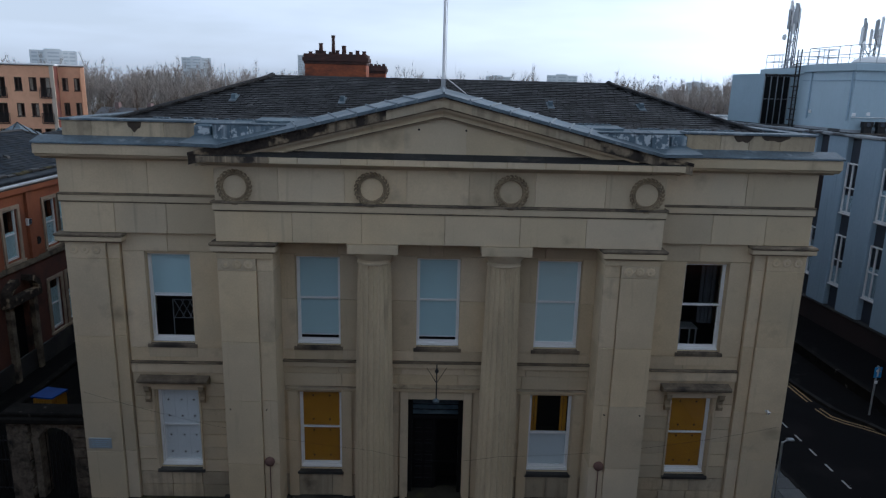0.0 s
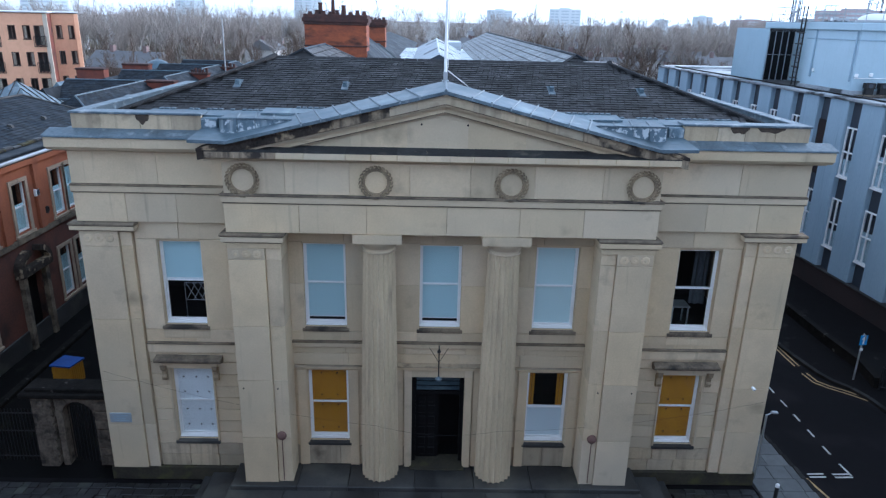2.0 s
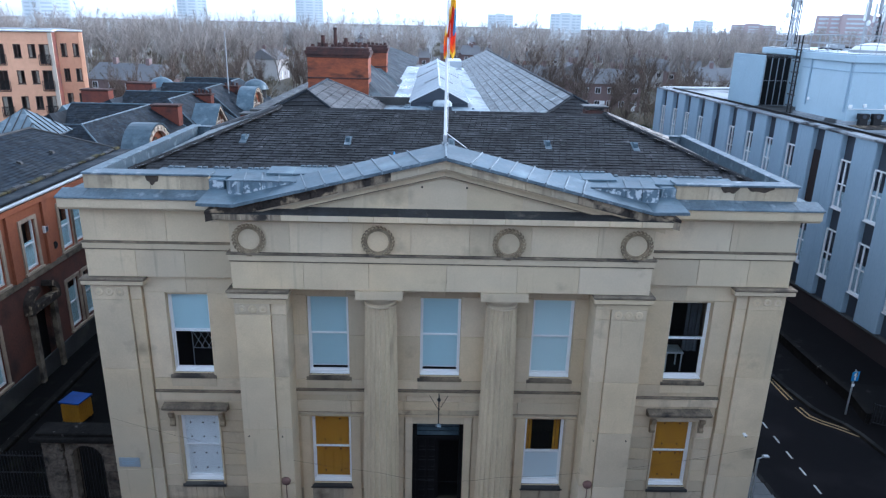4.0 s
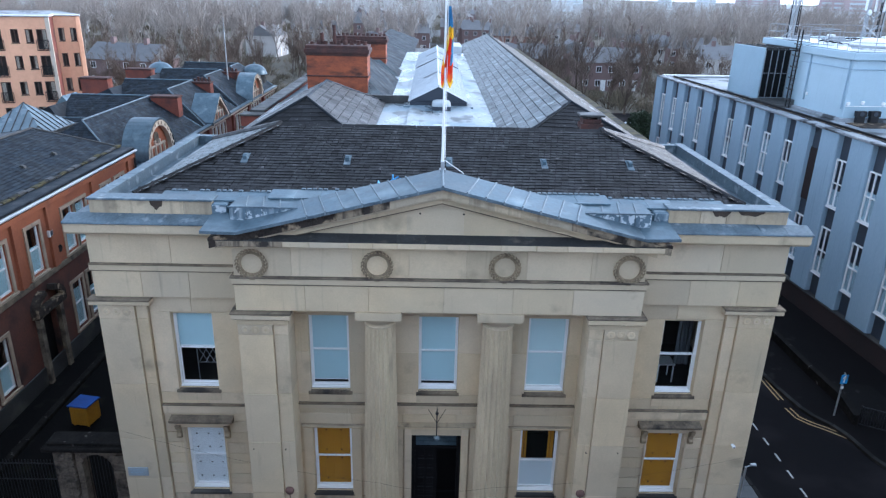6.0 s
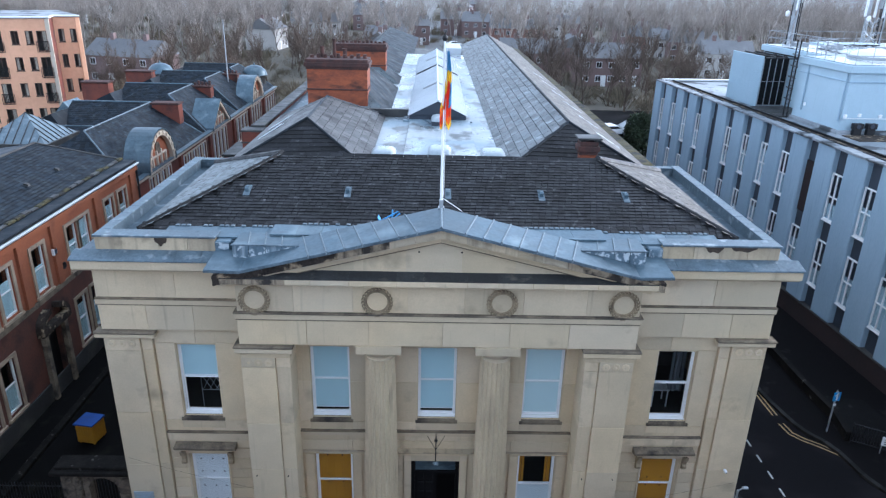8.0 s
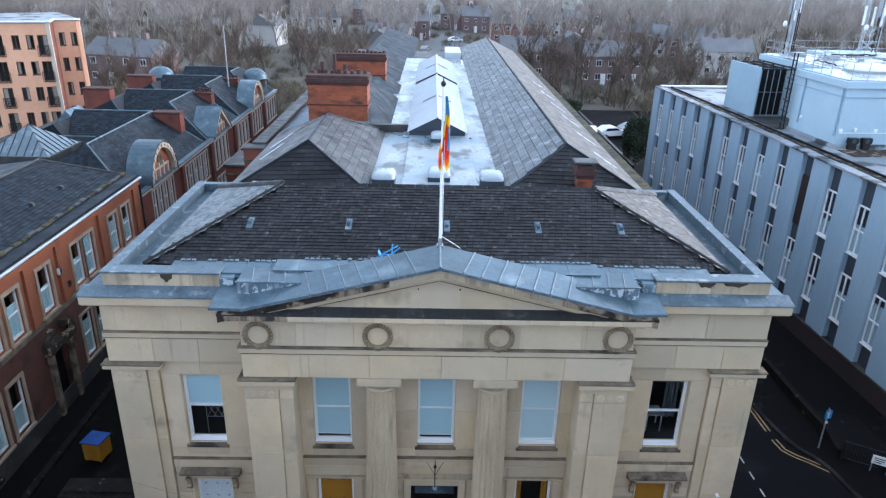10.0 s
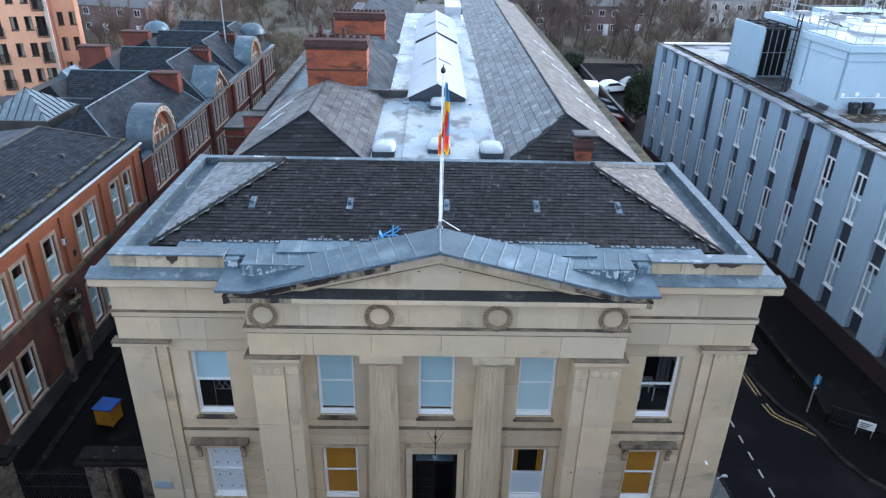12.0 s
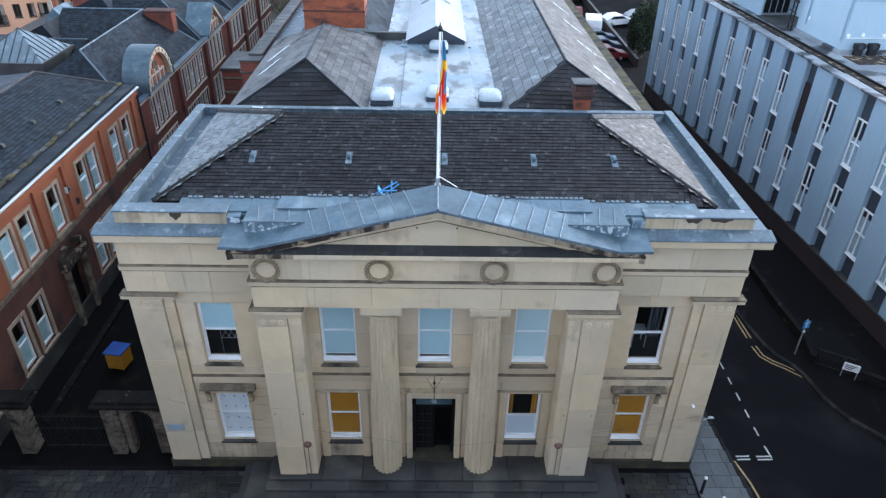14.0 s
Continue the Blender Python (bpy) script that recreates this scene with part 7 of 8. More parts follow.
for y0, y1, h0 in ((21.2, 35.4, 3.4), (36.2, 45.2, 3.0), (46.0, 54.2, 2.8), (55.0, 61.0, 2.6)):
    bm = bmesh.new()
    hip_roof(bm, -26.0, XB - 0.1, y0, y1, 6.6, 9.0, -22.2, h0, 0.0)
    part("roof", bm, SLATE_BED, bB)
    coursed((XB - 0.1, y0, 6.6), (XB - 0.1, y1, 6.6), (-22.2, y0 + h0, 9.0), (-22.2, y1, 9.0), 0.21, 0.30, SLATE_B, bB, gap=0.006)
    coursed((-26.0, y0, 6.6), (XB - 0.1, y0, 6.6), (-22.21, y0 + h0, 9.0), (-22.19, y0 + h0, 9.0), 0.21, 0.30, SLATE_B, bB, gap=0.006)
    bm = bmesh.new()
    prism(bm, [(y1 - 4.2, 6.7), (y1 + 0.6, 6.7), (y1, 9.0)], "x", -28.2, -22.3)
    part("roof", bm, SLATE_BED, bB)
    coursed((-28.2, y1 - 4.2, 6.7), (-22.3, y1 - 4.2, 6.7), (-28.2, y1, 9.0), (-22.3, y1, 9.0), 0.21, 0.30, SLATE_B, bB, gap=0.006)
    bm = bmesh.new()
    prism(bm, [(-32.5, 6.6), (-27.0, 6.6), (-28.2, 8.6)], "y", y1 - 3.4, y1 + 0.3)
    part("roof", bm, SLATE_B, bB)
    for p, q, m_ in (((-22.2, y0 + h0, 9.02), (-22.2, y1, 9.02), LEAD_OLD), ((XB - 0.1, y0, 6.62), (-22.2, y0 + h0, 9.02), LEAD_OLD), ((-28.2, y1, 9.02), (-22.2, y1, 9.02), LEAD), ((-22.2, y1, 9.03), (XB - 0.15, y1, 6.66), LEAD)):
        bm = bmesh.new()
        tube(bm, p, q, 0.055, 6)
        part("ridge_roll", bm, m_, bB)
bm = bmesh.new()
prism(bm, [(27.5, 6.7), (33.5, 6.7), (30.3, 8.1)], "x", -28.0, -24.4)
part("roof", bm, SLATE_BED, bB)
coursed((-28.0, 27.5, 6.7), (-24.4, 27.5, 6.7), (-28.0, 30.3, 8.1), (-24.4, 30.3, 8.1), 0.21, 0.30, SLATE_B, bB, gap=0.006)
bm = bmesh.new()
tube(bm, (-28.0, 30.3, 8.12), (-24.4, 30.3, 8.12), 0.055, 6)
part("ridge_roll", bm, LEAD, bB)
dormer = part("dormer", (lambda q: (prism(q, [(-30.6, 6.6), (-29.0, 6.6), (-29.0, 7.7), (-29.8, 8.6), (-30.6, 7.7)], "y", 37.0, 39.4), q)[1])(bmesh.new()), LEAD, bB, "lead-covered dormer")
boxed("dormer_window", dormer, WHITE, (-30.15, -29.45, 36.92, 37.0, 6.9, 7.7), c=0.01)
for x0, x1, y0, y1, z0, zt, np_ in ((-31.9, -29.5, 44.5, 45.5, 6.6, 9.15, 0), (-31.7, -29.1, 53.5, 54.5, 6.6, 9.0, 0), (-21.8, -19.8, 34.6, 35.5, 7.0, 9.12, 0), (-22.0, -20.4, 44.6, 45.5, 7.0, 8.95, 5), (-21.9, -20.4, 53.6, 54.5, 7.0, 8.88, 4)):
    chimney(x0, x1, y0, y1, z0, zt, np_, "red brick chimney stack on a slate roof", BRICK, band=False, top=0.16)
for x, y in ((-30.6, 60.0), (-20.2, 60.0)):
    t = thing("lead_dome", "grey lead dome on a low round drum", "dome", "lead domes on the roof", (x, y, 7.0))
    bm = bmesh.new()
    lathe(bm, 0, 0, [(-1.2, 1.15), (0.9, 1.15), (0.95, 1.45), (1.02, 1.45)], 28)
    part("drum", bm, DARKSTONE, t)
    bm = bmesh.new()
    lathe(bm, 0, 0, [(1.02, 1.38)] + [(1.02 + 1.05 * math.sin(a), 1.34 * math.cos(a)) for a in np.linspace(0.05, 1.45, 9)] + [(2.15, 0.08), (2.3, 0.05)], 28)
    part("dome", bm, LEAD, t, smooth=True)
t = thing("glass_pyramid_roof", "glazed pyramid rooflight with dark bars", "rooflight", at=(-27.35, 27.5, 0))
bm = bmesh.new()
a = 2.1
v = [bm.verts.new(p) for p in ((-a, -a, 7.9), (a, -a, 7.9), (a, a, 7.9), (-a, a, 7.9), (0, 0, 9.55))]
for f in ((0, 1, 4), (1, 2, 4), (2, 3, 4), (3, 0, 4)):
    bm.faces.new([v[i] for i in f])
part("glazing", bm, SKYGLASS, t)
for i in range(9):
    u = -a + 2 * a * i / 8
    h = 9.55 - 1.65 * abs(u) / a
    k = abs(u) / a
    for s in (1, -1):
        for p, q in (((u, -s * a, 7.93), (u, -s * a * k, h + 0.03)), ((-s * a, u, 7.93), (-s * a * k, u, h + 0.03))):
            bm = bmesh.new()
            tube(bm, p, q, 0.03, 5)
            part("glazing_bar", bm, IRON, t)
boxed("kerb", t, DARKSTONE, (-a - 0.15, a + 0.15, -a - 0.15, a + 0.15, 6.4, 7.9))
boxed("flat_roof", bB, SLATE_B, (-34, -22, 20.9, 36, 6.5, 6.8))
for x, y in ((-24.2, 22.2), (-23.0, 22.4)):
    t = thing("roof_guardrail", "pale metal access frame on the flat roof", "guard rail", "access frames on the roof", (x, y, 6.8))
    bm = bmesh.new()
    for u in (0, 0.35, 0.7):
        tube(bm, (u, 0, 0), (u, 0, 0.8), 0.025, 6)
    for z in (0.4, 0.8):
        tube(bm, (0, 0, z), (0.7, 0, z), 0.025, 6)
    part("rails", bm, STEEL, t)
t = thing("roof_mast", "thin pale mast standing on the brick building", "mast", at=(-21.0, 52.4, 7.6))
bm = bmesh.new()
tube(bm, (0, 0, 0), (0, 0, 6.6), 0.07, 8, 0.04)
part("pole", bm, STEEL, t)

# ---- the orange block of flats ----
flats = thing("apartment_block", "four-storey orange rendered apartment block with black balconies", "apartment block", at=(-40.4, 57.8, 0))


def flat_face(origin, ang, length, bays):
    """One upright face of the flats along ang from origin, with its windows and railed openings."""
    m = Matrix.Translation(origin) @ Matrix.Rotation(ang, 4, "Z")
    hs = [(u - w / 2, u + w / 2, 11.0 - 2.68 * f - (0.65 if kind_ == "b" else 0.0), 12.38 - 2.68 * f) for u, w, kind_ in bays for f in range(5)]
    bm = bmesh.new()
    pierced(bm, 0, length, -0.1, 13.6, 0, 0.35, [h for h in hs if h[2] > 0])
    bmesh.ops.transform(bm, matrix=m, verts=bm.verts)
    part("wall", bm, BRICK_OR, flats)
    bm = bmesh.new()
    box(bm, 0.05, length - 0.05, 0.75, 0.8, 0, 13.5)
    bmesh.ops.transform(bm, matrix=m, verts=bm.verts)
    part("room_backing", bm, ROOM, flats)
    for k, (a, b, c, d) in enumerate(hs):
        if c < 0:
            continue
        mid = a + (b - a) * 0.5
        bm = bmesh.new()
        pierced(bm, a, b, c, d, 0.14, 0.24, [(a + 0.07, mid - 0.03, c + 0.07, d - 0.07), (mid + 0.03, b - 0.07, c + 0.07, d - 0.07)])
        bmesh.ops.transform(bm, matrix=m, verts=bm.verts)
        w_ = part("window", bm, BROWNWOOD, flats)
        bm = bmesh.new()
        box(bm, a + 0.06, b - 0.06, 0.19, 0.2, c + 0.06, d - 0.06)
        bmesh.ops.transform(bm, matrix=m, verts=bm.verts)
        q = part("pane", bm, GLASS, w_)
        q.visible_shadow = False
        if k % 3 != 1:
            bm = bmesh.new()
            box(bm, (a if k % 2 else mid) + 0.05, (mid if k % 2 else b) - 0.05, 0.3, 0.31, c + 0.06, d - 0.06)
            bmesh.ops.transform(bm, matrix=m, verts=bm.verts)
            part("curtain", bm, CREAM, w_)
        if d - c > 1.8:
            segs = [((a - 0.1 + (b - a + 0.2) * i / 9, -0.14, c - 0.1), (a - 0.1 + (b - a + 0.2) * i / 9, -0.14, c + 0.95), 0.028) for i in range(10)]
            segs += [((a - 0.1, -0.14, z), (b + 0.1, -0.14, z), 0.035) for z in (c - 0.1, c + 0.95)]
            for p_, q_, r_ in segs:
                bm = bmesh.new()
                tube(bm, p_, q_, r_, 5)
                bmesh.ops.transform(bm, matrix=m, verts=bm.verts)
                part("balcony_bar", bm, IRON, w_)
        else:
            bm = bmesh.new()
            soft_box(bm, a - 0.05, b + 0.05, -0.06, 0.14, c - 0.07, c, 0.01)
            bmesh.ops.transform(bm, matrix=m, verts=bm.verts)
            part("sill", bm, BUFF, w_)


BROWNWOOD = surface("brown_window_frame", (0.13, 0.085, 0.07), (0.09, 0.06, 0.05), 2.0, 0.6, bump=0.05)
FA = radians(20.0)
fd, fn = Vector((math.cos(FA), math.sin(FA), 0)), Vector((-math.sin(FA), math.cos(FA), 0))
p0 = -11.0 * fd
flat_face(tuple(p0), FA, 11.0 - 0.80, [(11.0 - 1.3, 0.95, "b"), (11.0 - 2.45, 0.72, "w"), (11.0 - 3.80, 0.72, "w"), (11.0 - 5.45, 0.95, "b"), (11.0 - 7.0, 0.72, "w"), (11.0 - 8.4, 0.72, "w")])
pc = -0.42 * fd
p1 = pc + 3.0 * fn
flat_face(tuple(p1), FA, 2.6, [(0.62, 0.6, "w"), (1.80, 0.6, "w")])
for nm, m_, q0, q1, h_ in (("cream_strip", CREAM, -0.80 * fd - 0.06 * fn, pc - 0.06 * fn, 13.62), ("brown_return", BRICK, pc, p1, 13.6), ("end_wall", BRICK_OR, p1 + 2.6 * fd, p1 + 2.6 * fd + Vector((-7.2, 9.6, 0)), 13.6)):
    d_ = (q1 - q0).normalized()
    o_ = Vector((-d_.y, d_.x, 0)) * 0.4
    bm = bmesh.new()
    prism(bm, [(q0.x, q0.y), (q1.x, q1.y), (q1.x + o_.x, q1.y + o_.y), (q0.x + o_.x, q0.y + o_.y)], "z", -0.1, h_)
    part(nm, bm, m_, flats)
bm = bmesh.new()
rf = [p0 - 0.15 * fn, pc - 0.15 * fn + 0.1 * fd, p1 - 0.15 * fn + 0.1 * fd, p1 + 2.7 * fd - 0.15 * fn, p1 + 2.7 * fd + Vector((-7.2, 9.6, 0)), p0 + 12 * fn]
slab(bm, [(q.x, q.y, 13.78) for q in rf], 0.18)
part("flat_roof", bm, ROOFFELT, flats)
for a_, b_ in zip(rf[:3], rf[1:4]):
    bm = bmesh.new()
    tube(bm, (a_.x, a_.y, 13.74), (b_.x, b_.y, 13.74), 0.11, 6)
    part("fascia", bm, WHITE, flats)

# ---- grey-blue office block ----
off = thing("office_block", "pale blue-grey office block with projecting piers", "office building", at=(19.65, 43.6, 0))
off.rotation_euler = (0, 0, math.atan2(-29.75, 2.0))
# along its own x the facade runs towards the viewer; its own +y points inwards
LOFF = 58.0
RECESS = [1.7, 4.15, 6.55, 9.05, 11.6, 14.1, 16.6, 19.05, 21.5, 24.05, 26.65, 29.36] + [32.05 + 2.69 * k for k in range(10)]   # middles of the dark recesses
bm = bmesh.new()
box(bm, 0, LOFF, 0.32, 16, 0.0, 10.35)
part("core", bm, DARKBLUE, off)
for i, mid_ in enumerate(RECESS):
    u0, u1 = (RECESS[i - 1] + 0.51 if i else 0.0), mid_ - 0.51
    bm = bmesh.new()
    prism(bm, [(u0, 0.35), (u0, 0.06), (u0 + 0.05, 0.0), (u1 - 0.05, 0.0), (u1, 0.05), (u1, 0.35)], "z", 1.35, 10.45)
    part("pier", bm, GREYWALL, off)
    r0, r1 = u1, mid_ + 0.51
    seq = [(6.52, 9.12), (2.62, 5.30)]
    if i in (4, 9):
        seq = [(2.62, 5.30)]
        boxed("infill_panel", off, DARKBRICK if i == 9 else DARKBLUE, (r0 + 0.02, r1 - 0.02, 0.24, 0.32, 6.2, 9.2), c=0.01)
    for z0, z1 in seq:
        bm = bmesh.new()
        wz = (z1 - z0)
        pierced(bm, r0 + 0.05, r1 - 0.05, z0, z1, 0.13, 0.22, [(r0 + 0.11, (r0 + r1) / 2 - 0.025, z0 + 0.07, z0 + wz * 0.5 - 0.03), ((r0 + r1) / 2 + 0.025, r1 - 0.11, z0 + 0.07, z0 + wz * 0.5 - 0.03),
                                                             (r0 + 0.11, (r0 + r1) / 2 - 0.025, z0 + wz * 0.5 + 0.03, z1 - 0.07), ((r0 + r1) / 2 + 0.025, r1 - 0.11, z0 + wz * 0.5 + 0.03, z1 - 0.07)])
        w_ = part("window", bm, WHITE, off)
        bm = bmesh.new()
        box(bm, r0 + 0.08, r1 - 0.08, 0.17, 0.18, z0 + 0.05, z1 - 0.05)
        part("pane", bm, GLASS, w_)
        bm = bmesh.new()
        box(bm, r0 + 0.1, r1 - 0.1, 0.24, 0.25, z0 + 0.05, z0 + (z1 - z0) * (0.35 + 0.6 * ((i * 7) % 5) / 5))
        part("roller_blind", bm, GREYWALL2, w_)
        bm = bmesh.new()
        soft_box(bm, r0 + 0.02, r1 - 0.02, 0.08, 0.33, z0 - 0.10, z0 - 0.02, 0.01)
        part("sill", bm, WHITE, w_)
boxed("base", off, DARKBRICK, (0, LOFF, 0.06, 0.32, 0.0, 1.22), "dark brown brick base")
boxed("base_ledge", off, DARKSTONE, (0, LOFF, 0.0, 0.32, 1.22, 1.3), c=0.015)
boxed("end_wall", off, GREYWALL, (-0.15, 0.0, 0.0, 16, 0.3, 10.45))
nb, PITCH = 24, 2.4
for i in range(nb * 2):
    a = i * PITCH / 2
    boxed("parapet_capping", off, ROOFFELT, (a + 0.004, a + PITCH / 2 - 0.004, -0.12, 0.50, 10.45, 10.56 + 0.02 * ((i * 5) % 3)), c=0.02)
boxed("parapet_capping", off, WHITE, (-0.2, 0.25, 0.5, 16, 10.45, 10.6), c=0.02)
boxed("flat_roof", off, ROOFFELT, (0.25, LOFF, 0.5, 16, 10.35, 10.42))
boxed("roof_gutter", off, BLACKSOOT, (0.25, LOFF, 0.55, 1.35, 10.42, 10.45))
for v0 in (0.62, 1.3):
    boxed("cable_tray", off, BLACK, (0.3, LOFF, v0, v0 + 0.10, 10.45, 10.56), c=0.01)
boxed("roof_gutter", off, BLACKSOOT, (22.8, 24.4, 2.5, 16, 10.425, 10.46))
boxed("rear_parapet", off, GREYWALL2, (0, LOFF, 15.6, 16, 10.42, 10.9))
# plant room on the roof
prm = thing("rooftop_plant_room", "pale grey rendered plant room on the office roof", "plant room", at=(19.65, 43.6, 10.42))
prm.rotation_euler = off.rotation_euler
boxed("wall", prm, GREYWALL2, (17.1, 22.2, 2.65, 16, 0.0, 3.5))
boxed("roof_edge", prm, GREYWALL2, (16.95, 22.4, 2.45, 16.2, 3.5, 3.92), c=0.03)
boxed("roof", prm, FLATROOF, (17.15, 22.2, 2.65, 16, 3.92, 3.97))
boxed("plinth", prm, ROOFFELT, (17.0, 22.4, 2.45, 16.1, 0.0, 0.2), c=0.02)
boxed("string", prm, GREYWALL, (17.05, 22.25, 2.60, 16, 2.95, 3.02), c=0.01)
boxed("wall", prm, GREYWALL2, (8.4, 17.08, 4.75, 16, 0.0, 3.5))
boxed("roof_edge", prm, GREYWALL2, (8.2, 16.94, 4.6, 16.2, 3.5, 3.92), c=0.03)
boxed("roof", prm, FLATROOF, (8.4, 17.1, 4.75, 16, 3.92, 3.965))
boxed("rear_wing", prm, GREYWALL2, (4.6, 8.18, 10.5, 16, 0.0, 3.9), c=0.02)
# ribbed enclosure with an open end behind a grid
boxed("enclosure_wall", prm, GREYWALL2, (8.75, 13.1, 2.2, 2.3, 0.0, 3.48), "ribbed pale metal enclosure")
boxed("enclosure_back", prm, BLACK, (8.75, 12.2, 2.32, 4.7, 0.0, 3.3))
for i in range(40):
    boxed("rib", prm, GREYWALL2, (8.79 + i * 0.107, 8.84 + i * 0.107, 2.15, 2.20, 0.05, 3.46))
for v0 in (2.32, 3.1, 3.9, 4.66):
    boxed("frame_rail", prm, IRON, (8.7, 13.15, v0, v0 + 0.08, 3.40, 3.48))
for u0 in (8.7, 10.2, 11.6, 13.07):
    boxed("frame_rail", prm, IRON, (u0, u0 + 0.08, 2.32, 4.75, 3.31, 3.39))
for i in range(6):
    boxed("grid_post", prm, STEEL, (13.0, 13.06, 2.36 + i * 0.46, 2.40 + i * 0.46, 0.05, 3.4))
for z in (1.75, 3.3):
    boxed("grid_rail", prm, STEEL, (12.96, 13.0, 2.32, 4.74, z, z + 0.03))
boxed("recess_floor", prm, DARKSTONE, (13.1, 17.0, 1.9, 4.7, 0.0, 0.05))
for x in (16.75, 17.15):
    bm = bmesh.new()
    tube(bm, (x, 2.3, 0.0), (x, 2.3, 4.9), 0.05, 6)
    part("ladder_stile", bm, IRON, prm)
for k in range(15):
    bm = bmesh.new()
    tube(bm, (16.75, 2.3, 0.25 + k * 0.3), (17.15, 2.3, 0.25 + k * 0.3), 0.022, 6)
    part("ladder_rung", bm, IRON, prm)
for k in range(6):
    bm = bmesh.new()
    tube(bm, (16.45, 2.3, 0.5 + 0.7 * k), (17.6, 2.1, 0.5 + 0.7 * k), 0.038, 6)
    part("ladder_bracket", bm, IRON, prm)
for x in (18.1, 22.0):
    bm = bmesh.new()
    tube(bm, (x, 2.58, 0.7), (x, 2.58, 3.5), 0.05, 8)
    part("downpipe", bm, GREYWALL, prm)
for x, y, z in ((22.2, 2.72, 0.95), (22.2, 3.6, 1.0), (22.2, 4.9, 0.95)):
    bm = bmesh.new()
    soft_box(bm, x, x + 0.12, y, y + 0.18, z, z + 0.2, 0.02)
    part("junction_box", bm, WHITE, prm)
bm = bmesh.new()
soft_box(bm, 18.3, 18.45, 2.55, 2.65, 1.0, 1.2, 0.02)
part("junction_box", bm, WHITE, prm)
bm = bmesh.new()
tube(bm, (22.26, 2.7, 0.9), (22.26, 8.0, 0.9), 0.025, 6)
part("conduit", bm, WHITE, prm)
for y in (3.2, 4.05):
    t = thing("air_conditioner", "dark grey outdoor air-conditioning unit on the roof", "air conditioner", "air conditioners by the plant room", (0, 0, 0))
    t.location = (19.65, 43.6, 10.42)
    t.rotation_euler = off.rotation_euler
    boxed("casing", t, IRON, (22.42, 22.74, y, y + 0.60, 0.36, 0.68), c=0.02)
    boxed("stand", t, IRON, (22.46, 22.70, y + 0.06, y + 0.54, 0.0, 0.36))
    bm = bmesh.new()
    lathe(bm, 0, 0, [(0, 0.13), (0.02, 0.13), (0.02, 0.115), (0.005, 0.11)], 18)
    bmesh.ops.transform(bm, matrix=pose(22.74, y + 0.28, 0.52, 0, 90, 0), verts=bm.verts)
    part("fan_grille", bm, DARKBLUE, t)
corners = [(8.5, 4.85), (17.0, 4.85), (17.2, 2.8), (22.1, 2.8), (22.1, 15.8), (8.5, 15.8), (8.5, 4.85)]
for (xa, ya), (xb, yb) in zip(corners, corners[1:]):
    n = round(math.hypot(xb - xa, yb - ya) / 1.0)
    for i in range(n):
        x, y = xa + (xb - xa) * i / n, ya + (yb - ya) * i / n
        bm = bmesh.new()
        tube(bm, (x, y, 3.97), (x, y, 4.95), 0.022, 6)
        part("guard_post", bm, STEEL, prm)
    for z in (4.45, 4.95):
        bm = bmesh.new()
        tube(bm, (xa, ya, z), (xb, yb, z), 0.022, 6)
        part("guard_rail", bm, STEEL, prm)
dome = thing("plant_room_dome", "large white dome rooflight on the plant room roof", "rooflight")
dome.location, dome.rotation_euler = prm.location, prm.rotation_euler
bm = bmesh.new()
lathe(bm, 18.3, 6.4, [(3.96, 1.35), (4.10, 1.35), (4.12, 1.25)], 28)
part("kerb", bm, STEEL, dome)
bm = bmesh.new()
lathe(bm, 18.3, 6.4, [(4.12 + 0.42 * math.sin(a), 1.25 * math.cos(a)) for a in np.linspace(0.0, 1.5, 8)], 28)
part("dome", bm, WHITE, dome, smooth=True)
rl = random.Random(21)
for k in range(26):
    x, y = rl.uniform(9.5, 21.4), rl.uniform(5.8, 14.8)
    t = thing("roof_cabinet", "small pale equipment cabinet on the plant room roof", "equipment cabinet", "cabinets on the plant room roof")
    t.location, t.rotation_euler = prm.location, prm.rotation_euler
    w, d, h = rl.uniform(0.1, 0.45), rl.uniform(0.12, 0.5), rl.uniform(0.1, 0.4)
    boxed("casing", t, WHITE if k % 3 else STEEL, (x - w, x + w, y - d, y + d, 3.97, 3.97 + h), c=0.02)
    boxed("base_frame", t, STEEL, (x - w - 0.03, x + w + 0.03, y - d - 0.03, y + d + 0.03, 3.965, 3.99))


cables = random.Random(9)
for k in range(22):
    u0, v0 = cables.uniform(9.2, 20.5), cables.uniform(5.4, 14.6)
    along_u = k % 2
    L_ = cables.uniform(1.2, 4.0)
    u1, v1 = (min(21.6, u0 + L_), v0 + cables.uniform(-0.4, 0.4)) if along_u else (u0 + cables.uniform(-0.4, 0.4), min(15.4, v0 + L_))
    bm = bmesh.new()
    strand(bm, [Vector((u0 + (u1 - u0) * i / 6, v0 + (v1 - v0) * i / 6, 4.02 + 0.05 * (i % 2))) for i in range(7)], cables.uniform(0.025, 0.06), 6)
    part("cable_run", bm, IRON if k % 3 else STEEL, prm)


